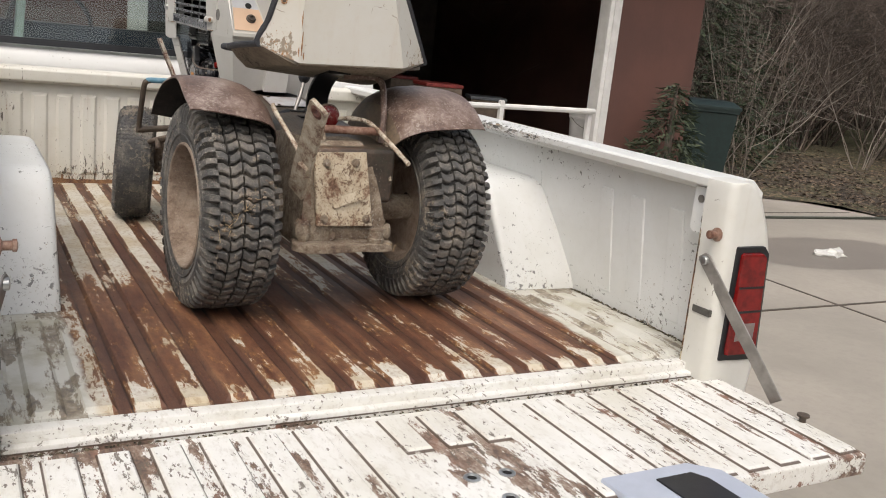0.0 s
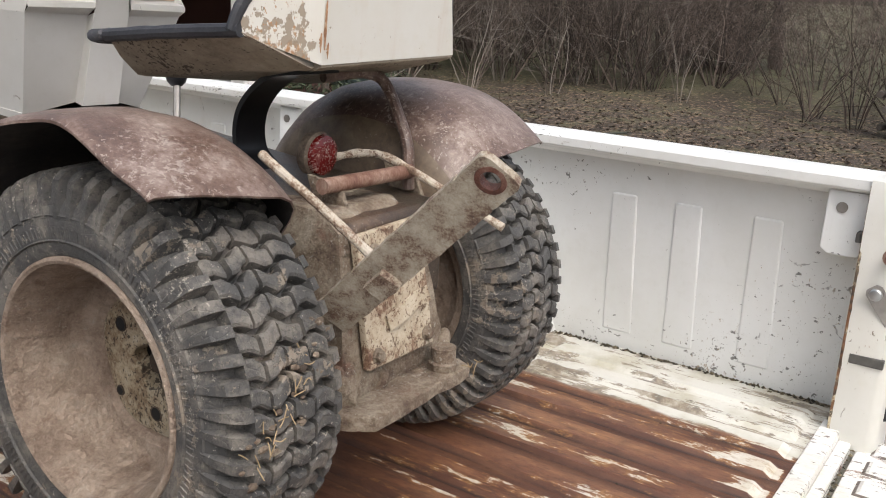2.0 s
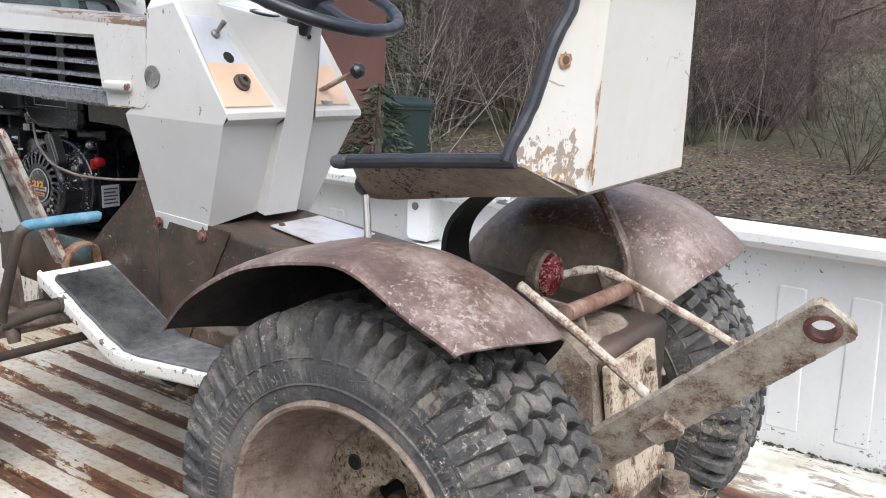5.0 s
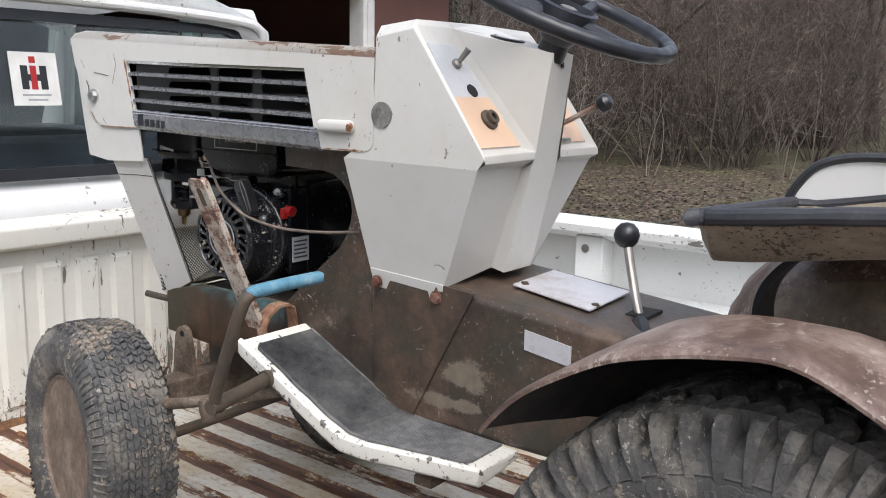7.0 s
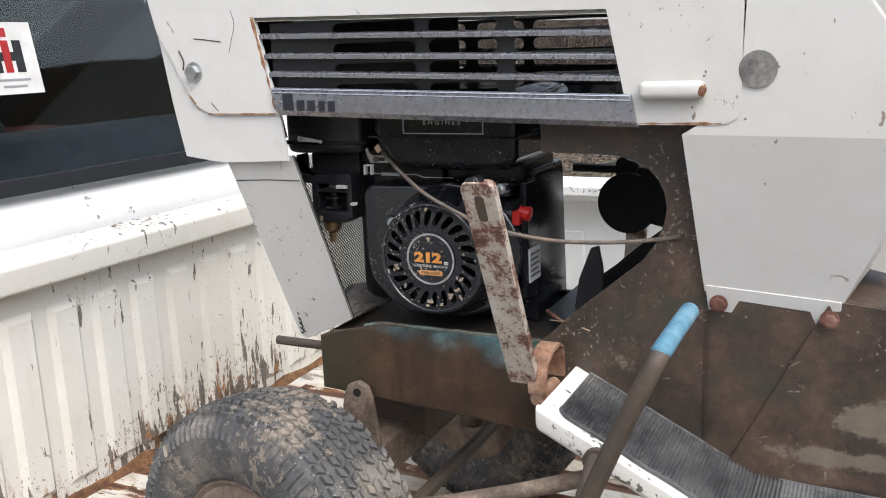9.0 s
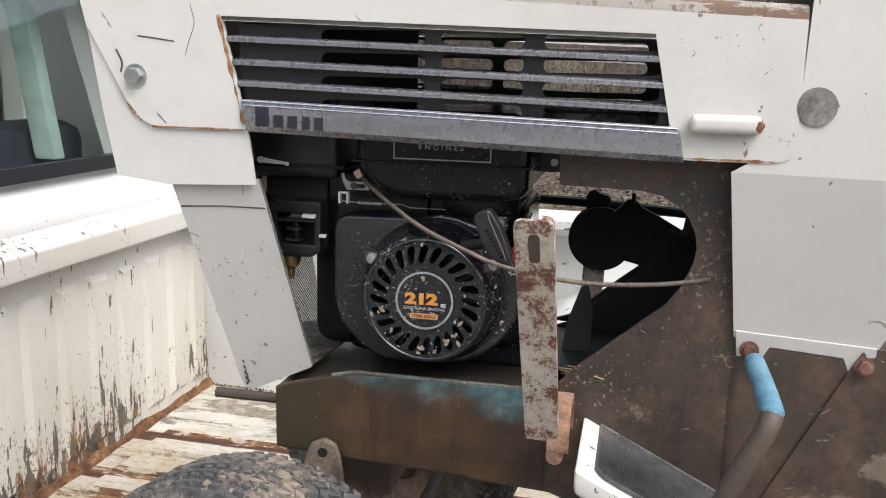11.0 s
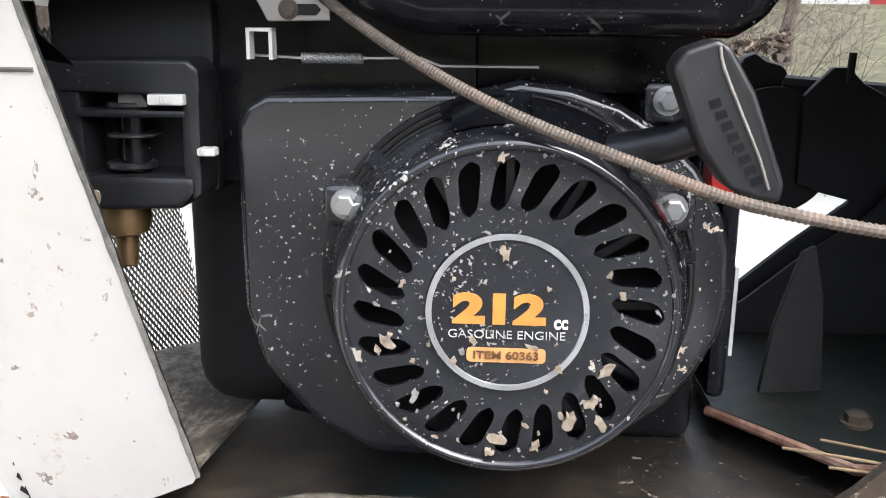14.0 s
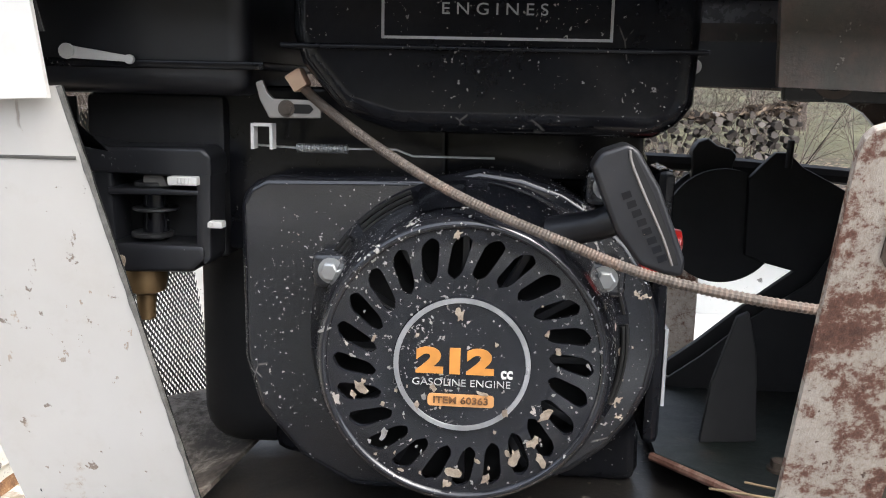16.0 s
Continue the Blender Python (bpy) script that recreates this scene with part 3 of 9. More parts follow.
M["black"] = speckled("engine_black", (0.0150, 0.0160, 0.0200), (0.50, 0.47, 0.43), 0.17, 0.664, mudlo=0.728, gloss=0.8, clump=0.40)
M["cover"] = speckled("cover_black", (0.0165, 0.0175, 0.0215), (0.34, 0.315, 0.29), 0.19, 0.650, 0.0, (0.38, 0.34, 0.295), 0.682, gloss=0.7, clump=0.26)
M["tank"] = speckled("tank_black", (0.0072, 0.0078, 0.0102), (0.30, 0.28, 0.26), 0.16, 0.70, mudlo=0.765, gloss=0.22)
# near-black colour that paints the shade inside holes, slots and openings
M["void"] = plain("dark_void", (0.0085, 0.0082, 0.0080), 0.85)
M["plastic"] = plain("black_plastic", (0.0135, 0.0142, 0.0170), 0.36)
M["wheel_plastic"] = plain("steering_plastic", (0.022, 0.024, 0.032), 0.38, var=0.5)
M["trim"] = rusty("black_trim", [(0.3, (0.012, 0.013, 0.017)), (0.62, (0.03, 0.031, 0.037)), (0.8, (0.12, 0.11, 0.10))], 22, 0.5, 0.3)
M["under"] = spattered("seat_under", [(0.30, (0.11, 0.085, 0.062)), (0.44, (0.20, 0.165, 0.125)), (0.58, (0.28, 0.24, 0.185)), (0.74, (0.36, 0.32, 0.255))], 6, 0.75, 0.5, (0.045, 0.035, 0.028), 0.655, mud=((0.055, 0.042, 0.033), 0.60))
M["chrome"] = plain("chrome", (0.75, 0.75, 0.77), 0.16, 1.0, 30, 0.15, 0.05)
M["alu"] = rusty("brushed_aluminium", [(0.3, (0.22, 0.22, 0.235)), (0.5, (0.27, 0.274, 0.295)), (0.7, (0.33, 0.335, 0.355)), (0.86, (0.40, 0.40, 0.41))], 14, 0.28, 0.0, (1, 0.15, 3), metal=0.65)
M["slot_grey"] = plain("slot_grey", (0.11, 0.105, 0.095), 0.6, 0.2, 40, 0.4)
M["zinc"] = plain("zinc", (0.55, 0.56, 0.56), 0.35, 0.9)
M["steel"] = plain("worn_steel", (0.32, 0.30, 0.28), 0.45, 0.7)
M["brass"] = plain("dull_brass", (0.30, 0.20, 0.10), 0.45, 0.8)
M["orange_vinyl"] = plain("orange_decal", (0.62, 0.43, 0.30), 0.4, 0, 9, 0.12)
M["grey_decal"] = plain("grey_decal", (0.52, 0.53, 0.55), 0.4, 0, 9, 0.25)
M["pale_plate"] = rusty("pale_plate", [(0.3, (0.40, 0.32, 0.27)), (0.5, (0.55, 0.54, 0.56)), (0.75, (0.64, 0.64, 0.65))], 9, 0.35, 0.1, metal=0.3)
M["mat_rubber"] = rusty("ribbed_mat", [(0.33, (0.030, 0.031, 0.034)), (0.48, (0.095, 0.096, 0.098)), (0.62, (0.17, 0.166, 0.16)), (0.75, (0.27, 0.255, 0.235))], 9, 0.55, 0.3)
M["blue_grip"] = rusty("blue_paint", [(0.3, (0.045, 0.13, 0.18)), (0.55, (0.11, 0.25, 0.34)), (0.78, (0.27, 0.37, 0.41))], 25, 0.45, 0.2)
M["red"] = plain("red_plastic", (0.38, 0.014, 0.012), 0.3)
M["red_lens"] = plain("red_lens", (0.21, 0.009, 0.009), 0.16, 0, 40, 0.5)
M["amber_white"] = plain("clear_lens", (0.24, 0.19, 0.18), 0.15)
M["cable"] = rusty("cable_sheath", [(0.3, (0.055, 0.045, 0.038)), (0.5, (0.13, 0.105, 0.085)), (0.66, (0.20, 0.13, 0.095)), (0.8, (0.30, 0.25, 0.20))], 22, 0.5, 0.2)
M["label_orange"] = plain("label_orange", (0.60, 0.255, 0.055), 0.4, 0, 90, 0.22)
M["label_white"] = plain("label_white", (0.62, 0.61, 0.58), 0.4, 0, 20, 0.15)
M["label_grey"] = plain("label_grey", (0.34, 0.34, 0.34), 0.35, 0.5, 20, 0.15)
M["label_silver"] = plain("label_silver", (0.50, 0.50, 0.51), 0.3, 0.6, 60, 0.35)
M["label_dim"] = plain("label_dim", (0.50, 0.49, 0.47), 0.45, 0, 160, 0.45)
M["label_peach"] = plain("label_peach", (0.62, 0.31, 0.115), 0.45, 0, 120, 0.25)
M["label_brown"] = plain("label_brown", (0.16, 0.075, 0.03), 0.5, 0, 160, 0.5)
M["label_black"] = plain("label_black", (0.015, 0.015, 0.016), 0.3)
M["letter"] = plain("dark_letter", (0.02, 0.022, 0.03), 0.4)
M["paper"] = plain("paper_label", (0.42, 0.43, 0.44), 0.6)
M["straw"] = plain("dry_grass", (0.42, 0.31, 0.18), 0.85)
M["lid_blue"] = plain("grey_blue_plastic", (0.42, 0.46, 0.55), 0.35, 0, 8, 0.15)
M["orange_rust"] = rusty("orange_rust", [(0.30, (0.075, 0.035, 0.020)), (0.45, (0.19, 0.085, 0.040)), (0.58, (0.36, 0.21, 0.11)), (0.70, (0.54, 0.46, 0.36))], 75, 0.75, 0.3)


# ---- the pickup truck ----
GROUND = -0.75
truck = thing("pickup_truck", "old white pickup truck with a chipped rusty bed and lowered tailgate", "truck")
BED_Y = 2.38


def bed_floor():
    bm = bm_new()
    box(bm, -0.936, 0.888, 0.03, BED_Y, -0.03, -0.009)
    k0 = -4
    ribs = []
    for k in range(k0, 17):
        x = -0.542 + RIB * k
        if abs(x) > 0.86:
            continue
        w, t = 0.032, 0.024
        y0, y1 = 0.052, BED_Y - 0.05
        if abs(x - 0.01) > 0.615:
            y1 = 0.60
        b = bmesh.new()
        lo = [b.verts.new(p) for p in ((x - w, y0, -0.009), (x + w, y0, -0.009), (x + w, y1, -0.009), (x - w, y1, -0.009))]
        hi = [b.verts.new(p) for p in ((x - t, y0 + 0.014, 0), (x + t, y0 + 0.014, 0), (x + t, y1 - 0.014, 0), (x - t, y1 - 0.014, 0))]
        b.faces.new(hi)
        for i in range(4):
            b.faces.new((lo[i], lo[(i + 1) % 4], hi[(i + 1) % 4], hi[i]))
        ribs.append(b)
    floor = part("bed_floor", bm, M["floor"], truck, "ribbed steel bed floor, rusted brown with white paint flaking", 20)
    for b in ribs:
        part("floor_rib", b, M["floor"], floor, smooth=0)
    bm = bm_new()
    box(bm, -0.80, 0.80, -0.004, 0.032, -0.05, -0.004, 0.004)
    box(bm, -0.80, 0.80, -0.026, -0.004, -0.05, -0.022, 0.004)
    part("rear_sill", bm, M["gate"], truck, "scuffed cream rear sill")


bed_floor()


def bed_side(s):
    """One bed side: s is 1 or -1. The left one stands a little further out."""
    seen = set(truck.children)
    bm = bm_new()
    prof = [(0.764, 0.461), (0.769, 0.467), (0.80, 0.468), (0.905, 0.462), (0.945, 0.43), (0.958, 0.25), (0.955, -0.05), (0.925, -0.32), (0.90, -0.32), (0.905, -0.02), (0.884, -0.01), (0.834, 0.420), (0.796, 0.430), (0.786, 0.437), (0.768, 0.440), (0.764, 0.444)]
    prism(bm, [(s * x, z) for x, z in prof], "y", 0.016, BED_Y + 0.04, 0.0035)
    side = part("bed_side", bm, M["bed_white"], truck, "white steel bed side with flat top rail, scratched", 22)
    for y in (0.20, 0.36, 0.50, 1.75, 1.93, 2.10, 2.27):
        bm = bm_new()
        plate(bm, [(s * 0.8775, y - 0.035, 0.03), (s * 0.8775, y + 0.035, 0.03), (s * 0.8362, y + 0.028, 0.35), (s * 0.8362, y - 0.028, 0.35)], (s * 0.010, 0, 0), 0.006)
        part("pressed_panel", bm, M["bed_white"], side, smooth=60)
    bm = bm_new()
    plate(bm, [(s * 0.7632, 0.020, 0.4445), (s * 0.7632, BED_Y, 0.4445), (s * 0.7632, BED_Y, 0.4605), (s * 0.7632, 0.020, 0.4605)], (s * 0.0012, 0, 0))
    part("rail_face", bm, M["rail_chips"], side, "chipped inner face of the rail", 0)
    for y in (0.056, 1.42):
        bm = bm_new()
        prism(bm, [(y - 0.036, 0.434), (y + 0.036, 0.434), (y + 0.036, 0.325), (y + 0.022, 0.315), (y - 0.03, 0.315), (y - 0.036, 0.325)], "x", s * 0.786, s * 0.85, 0.004)
        pk = part("stake_pocket", bm, M["bed_white"], side)
        bm = bm_new()
        lathe(bm, [(0.010, 0), (0.010, 0.002)], 16, Matrix.Translation((s * 0.785, y + 0.008, 0.404)) @ Matrix.Rotation(radians(-90 * s), 4, "Y"), True)
        part("hole", bm, M["steel"], side)
    # rear corner post: inner jamb with latch parts, rounded rear, lamp on the rear face
    t = bmesh.new()
    rings = []
    for z, xi, xo in ((-0.30, 0.80, 0.930), (-0.06, 0.775, 0.940), (-0.028, 0.758, 0.945), (0.14, 0.756, 0.942), (0.28, 0.754, 0.935), (0.36, 0.752, 0.907), (0.42, 0.750, 0.876), (0.452, 0.750, 0.852), (0.464, 0.753, 0.838), (0.467, 0.760, 0.825)):
        rings.append([(s * x, y, z) for x, y in ((xi, 0.018), (xi + 0.001, -0.020), (xi + 0.004, -0.046), (xi + 0.012, -0.060), (xi + 0.028, -0.067), (xo - 0.030, -0.066), (xo - 0.008, -0.054), (xo, -0.030), (xo, 0.018))])
    loft(t, rings)
    bm = bm_new()
    merge(bm, t)
    post = part("corner_post", bm, M["post_white"], truck, "white corner post with a rusted seam", 50)
    bm = bm_new()
    rows = []
    for k in range(41):
        z = -0.02 + 0.475 * k / 40
        w0 = 0.0022 + 0.0028 * max(0.0, noise.noise((z * 55, s, 2)))
        xi = 0.7575 - 0.006 * max(0.0, z) / 0.46
        rows.append([(s * (xi - 0.0006), 0.019, z), (s * (xi - 0.0004), 0.0165 - w0, z)])
    loft(bm, rows, closed=False)
    part("rust_seam", bm, M["seam_rust"], post, "thin line of rust and dirt")
    bm = bm_new()
    prism(bm, [(s * x, z) for x, z in ((0.808, 0.298), (0.878, 0.298), (0.893, 0.284), (0.911, 0.048), (0.898, 0.034), (0.809, 0.036))], "y", -0.084, -0.064, 0.008)
    lamp = part("tail_lamp", bm, M["red_lens"], truck, "tall red tail lamp with dark bezel")
    bm = bm_new()
    prism(bm, [(s * x, z) for x, z in ((0.795, 0.313), (0.888, 0.313), (0.907, 0.294), (0.927, 0.034), (0.910, 0.016), (0.797, 0.020))], "y", -0.073, -0.058, 0.005)
    part("bezel", bm, M["plastic"], lamp)
    bm = bm_new()
    box(bm, s * 0.822, s * 0.890, -0.0846, -0.070, 0.072, 0.122, 0.004)
    part("reverse_lens", bm, M["amber_white"], lamp)
    for zc in (0.150, 0.212):
        bm = bm_new()
        box(bm, s * 0.812, s * 0.896, -0.0850, -0.074, zc - 0.0025, zc + 0.0025)
        part("lens_seam", bm, M["plastic"], lamp)
    bm = bm_new()
    m = Matrix.Translation((s * 0.756, -0.036, 0.336)) @ Matrix.Rotation(radians(-90 * s), 4, "Y")
    lathe(bm, [(0.017, 0), (0.017, 0.003), (0.012, 0.004), (0.008, 0.006), (0.008, 0.020), (0.0105, 0.021), (0.0105, 0.027), (0.004, 0.029)], 18, m, True)
    part("striker_bolt", bm, M["bar_rust"], truck)
    bm = bm_new()
    box(bm, s * 0.7545, s * 0.768, -0.054, 0.004, 0.131, 0.149, 0.002)
    part("latch_slot", bm, M["slot_grey"], truck)
    bm = bm_new()
    box(bm, s * 0.760, s * 0.80, 0.019, 0.030, 0.350, 0.368, 0.002)
    part("post_notch", bm, M["slot_grey"], truck)
    # check strap
    bm = bm_new()
    a, b = Vector((s * 0.7455, -0.021, 0.268)), Vector((s * 0.846, -0.222, -0.03))
    d = (b - a).normalized()
    w = d.cross(Vector((s, 0.35, 0))).normalized() * 0.0150
    plate(bm, [a - d * 0.016 - w * 0.6, a - d * 0.016 + w * 0.6, a - d * 0.008 + w, b + w, b - w, a - d * 0.008 - w], (s * 0.004, -0.001, 0), 0.0012)
    st = part("check_strap", bm, M["steel"], truck, "flat grey steel tailgate strap")
    bm = bm_new()
    lathe(bm, [(0.011, -0.004), (0.011, 0.005), (0.009, 0.007), (0.003, 0.008)], 16, Matrix.Translation(a) @ Matrix.Rotation(radians(-90 * s), 4, "Y"), True)
    part("rivet", bm, M["zinc"], st)
    if s < 0:
        for ob in truck.children:
            if ob not in seen:
                ob.location.x = -0.045
    # wheel arch box
    bm = bm_new()
    arch = [(0.663, -0.008), (0.678, 0.035), (0.757, 0.160), (0.832, 0.262), (0.852, 0.285), (0.885, 0.303), (0.93, 0.308), (1.42, 0.308), (1.50, 0.30), (1.555, 0.275), (1.66, 0.10), (1.70, -0.008)]
    t = bmesh.new()
    rows = []
    for x, g, dz in ((0.888 if s > 0 else 0.93, -0.04, 0.0), (0.672, 0.0, 0.0), (0.652, 0.006, -0.003), (0.642, 0.018, -0.012), (0.638, 0.03, -0.03)):
        rows.append([(s * x, 1.17 + (y - 1.17) * (1 - g * 0.6), max(-0.008, z + dz * (1 if z > 0.05 else 0))) for y, z in arch])
    loft(t, rows)
    merge(bm, t)
    part("wheel_arch", bm, M["arch_white"], truck, "white wheel arch box with grey scuffs", 40)
    # road wheel below
    bm = bm_new()
    m = Matrix.Translation((s * 0.80, 1.17, GROUND + 0.36)) @ AX_U
    lathe(bm, [(0.20, -0.10), (0.33, -0.11), (0.36, -0.07), (0.36, 0.07), (0.33, 0.11), (0.20, 0.10)], 36, m)
    wh = part("road_wheel", bm, M["tyre_front"], truck)
    bm = bm_new()
    lathe(bm, [(0.02, 0.05), (0.12, 0.06), (0.19, 0.09), (0.205, 0.10), (0.205, -0.10), (0.02, -0.09)], 30, m, True)
    part("rim", bm, M["zinc"], wh)
    copy_thing(wh, Matrix.Translation((0, 3.2, 0)))


bed_side(1)
bed_side(-1)


def front_panel():
    bm = bm_new()
    box(bm, -0.895, 0.895, BED_Y, BED_Y + 0.02, -0.02, 0.42)
    pan = part("front_panel", bm, M["bed_front"], truck, "ribbed cream front panel with rusted lower edge")
    for k in range(-9, 10):
        bm = bm_new()
        x = k * 0.092
        t = [(x - 0.032, 0.025), (x + 0.032, 0.025), (x + 0.032, 0.355), (x - 0.032, 0.355)]
        b = bmesh.new()
        lo = [b.verts.new((px, BED_Y, pz)) for px, pz in t]
        hi = [b.verts.new((x + (px - x) * 0.68, BED_Y - 0.010, pz + (0.012 if pz < 0.2 else -0.012))) for px, pz in t]
        b.faces.new(hi)
        for i in range(4):
            b.faces.new((lo[i], lo[(i + 1) % 4], hi[(i + 1) % 4], hi[i]))
        merge(bm, b)
        part("rib", bm, M["bed_front"], pan, smooth=0)
    bm = bm_new()
    prism(bm, [(2.335, 0.402), (2.332, 0.445), (2.345, 0.455), (2.415, 0.457), (2.42, 0.40), (2.38, 0.39)], "x", -0.90, 0.90, 0.005)
    part("front_rail", bm, M["bed_front"], pan, "chipped white top rail")
    bm = bm_new()
    rows = []
    for k in range(90):
        x = -0.885 + 1.77 * k / 89
        h = 0.008 + 0.010 * noise.noise((x * 11, 0, 4)) + 0.006 * noise.noise((x * 43, 2, 4))
        rows.append([(x, BED_Y - 0.006 - 0.5 * h, -0.009), (x, BED_Y + 0.0015, -0.009), (x, BED_Y + 0.0015, h), (x, BED_Y - 0.0035, h * 0.55)])
    loft(bm, rows)
    part("corner_seam", bm, M["seam_orange"], pan, "rust line along the floor", 0)


M["seam_orange"] = rusty("seam_orange", [(0.32, (0.045, 0.020, 0.012)), (0.46, (0.125, 0.058, 0.026)), (0.60, (0.24, 0.125, 0.055)), (0.75, (0.46, 0.36, 0.23))], 34, 0.8, 0.7)
front_panel()


def tailgate():
    bm = bm_new()
    box(bm, -0.835, 0.835, -0.485, -0.0345, -0.085, -0.036, 0.006)
    g = part("tailgate", bm, M["gate"], truck, "lowered white tailgate with scratched ribs")
    for k in range(-9, 10):
        x = -0.006 + k * RIB
        spans = [(-0.474, -0.06)]
        if -0.14 < x < 0.16:
            spans = [(-0.215, -0.06)]
        for y0, y1 in spans:
            b = bmesh.new()
            w, t = 0.030, 0.023
            lo = [b.verts.new(p) for p in ((x - w, y0, -0.036), (x + w, y0, -0.036), (x + w, y1, -0.036), (x - w, y1, -0.036))]
            hi = [b.verts.new(p) for p in ((x - t, y0 + 0.012, -0.028), (x + t, y0 + 0.012, -0.028), (x + t, y1 - 0.012, -0.028), (x - t, y1 - 0.012, -0.028))]
            b.faces.new(hi)
            for i in range(4):
                b.faces.new((lo[i], lo[(i + 1) % 4], hi[(i + 1) % 4], hi[i]))
            part("rib", b, M["gate"], g, smooth=0)
    for x, y in ((-0.051, -0.329), (0.023, -0.331), (-0.021, -0.414)):
        bm = bm_new()
        lathe(bm, [(0.016, 0), (0.016, 0.0025), (0.010, 0.003), (0.009, 0.0005)], 20, Matrix.Translation((x, y, -0.036)), False)
        part("drain_ring", bm, M["zinc"], g)
        bm = bm_new()
        lathe(bm, [(0.0095, 0), (0.0095, 0.001)], 16, Matrix.Translation((x, y, -0.036)), True)
        part("hole", bm, M["void"], g)
    bm = bm_new()
    lathe(bm, [(0.008, 0), (0.008, 0.02), (0.014, 0.021), (0.014, 0.026)], 14, Matrix.Translation((0.81, -0.33, -0.036)), True)
    part("latch_pin", bm, M["iron"], g)


tailgate()


def cab():
    y0, y1 = 2.47, 4.0
    bm = bm_new()
    # lower body and belt
    prism(bm, [(2.44, -0.35), (2.44, 0.45), (2.455, 0.505), (2.49, 0.535), (4.0, 0.535), (4.02, -0.35)], "x", -0.93, 0.93, 0.02)
    body = part("cab_body", bm, M["cab_white"], truck, "white cab body")
    # pillars and roof
    for sgn in (-1, 1):
        for quad, d, bv in (([(sgn * 0.728, 2.475, 0.54), (sgn * 0.90, 2.475, 0.54), (sgn * 0.77, 2.56, 0.98), (sgn * 0.665, 2.55, 0.98)], (0, 0.06, 0), 0.008), ([(sgn * 0.895, 2.50, 0.54), (sgn * 0.895, 2.72, 0.54), (sgn * 0.765, 2.78, 0.98), (sgn * 0.765, 2.57, 0.98)], (-sgn * 0.05, 0, 0), 0.006), ([(sgn * 0.895, 3.80, 0.54), (sgn * 0.895, 3.98, 0.54), (sgn * 0.74, 3.58, 0.98), (sgn * 0.74, 3.48, 0.98)], (-sgn * 0.05, 0, 0), 0.006)):
            bm = bm_new()
            plate(bm, quad, d, bv)
            part("cab_pillar", bm, M["cab_white"], body)
    bm = bm_new()
    rows = []
    for y, dz, hw in ((2.500, -0.055, 0.775), (2.505, -0.015, 0.775), (2.54, 0.02, 0.755), (2.62, 0.05, 0.74), (2.95, 0.075, 0.74), (3.35, 0.06, 0.73), (3.55, 0.0, 0.72)):
        row = []
        for k in range(13):
            a = -1 + 2 * k / 12
            row.append((hw * a, y, 0.95 + dz + 0.045 * (1 - abs(a) ** 3) - 0.02 * (abs(a) > 0.99)))
        rows.append(row)
    loft(bm, rows, closed=False)
    bmesh.ops.solidify(bm, geom=bm.faces[:], thickness=0.025)
    part("roof", bm, M["cab_white"], body, "white cab roof with a raised lip", 50)
    bm = bm_new()
    tube(bm, smooth_path([(-0.752, 2.507, 0.892), (-0.735, 2.497, 0.918), (-0.67, 2.490, 0.937), (-0.4, 2.487, 0.950), (0, 2.487, 0.955), (0.4, 2.487, 0.950), (0.67, 2.490, 0.937), (0.735, 2.497, 0.918), (0.752, 2.507, 0.892)], 5), 0.012)
    part("drip_lip", bm, M["cab_white"], body)
    # window gasket and glass
    out = [(-0.70, 0.535), (0.70, 0.535), (0.728, 0.544), (0.745, 0.572), (0.688, 0.885), (0.672, 0.914), (0.645, 0.925), (-0.645, 0.925), (-0.672, 0.914), (-0.688, 0.885), (-0.745, 0.572), (-0.728, 0.544)]
    inn = [(-0.685, 0.562), (0.685, 0.562), (0.705, 0.570), (0.717, 0.592), (0.664, 0.872), (0.653, 0.892), (0.632, 0.900), (-0.632, 0.900), (-0.653, 0.892), (-0.664, 0.872), (-0.717, 0.592), (-0.705, 0.570)]
    yy = lambda z: 2.468 + (z - 0.54) * 0.16
    bm = bm_new()
    loft(bm, [[(x, yy(z), z) for x, z in out], [(x, yy(z) - 0.012, z) for x, z in out], [(x, yy(z) - 0.012, z) for x, z in inn], [(x, yy(z) + 0.01, z) for x, z in inn]], caps=False)
    win = part("rear_window", bm, M["plastic"], body, "cab rear window with a black rubber gasket")
    bm = bm_new()
    loft(bm, [[(x, yy(z), z) for x, z in inn], [(x, yy(z) + 0.005, z) for x, z in inn]])
    pane = part("pane", bm, M["glass"], win)
    pane.visible_shadow = False
    # sticker on the glass
    bm = bm_new()
    plate(bm, [(0.000, yy(0.70) - 0.0035, 0.705), (0.115, yy(0.70) - 0.0035, 0.705), (0.115, yy(0.83) - 0.0035, 0.828), (0.0, yy(0.83) - 0.0035, 0.828)], (0, 0.002, 0))
    sk = part("sticker", bm, M["label_white"], win, "square white sticker with a red and black emblem")
    for nm, mt, x0, x1, z0, z1 in (("red_bar", "red", 0.047, 0.062, 0.742, 0.797), ("red_bar", "red", 0.047, 0.062, 0.803, 0.818), ("black_bar", "label_black", 0.024, 0.041, 0.742, 0.797), ("black_bar", "label_black", 0.070, 0.087, 0.742, 0.797), ("black_bar", "label_black", 0.041, 0.047, 0.762, 0.777), ("black_bar", "label_black", 0.062, 0.070, 0.762, 0.777), ("text_bar", "label_grey", 0.022, 0.092, 0.727, 0.7315), ("text_bar", "label_grey", 0.034, 0.082, 0.716, 0.7205)):
        bm = bm_new()
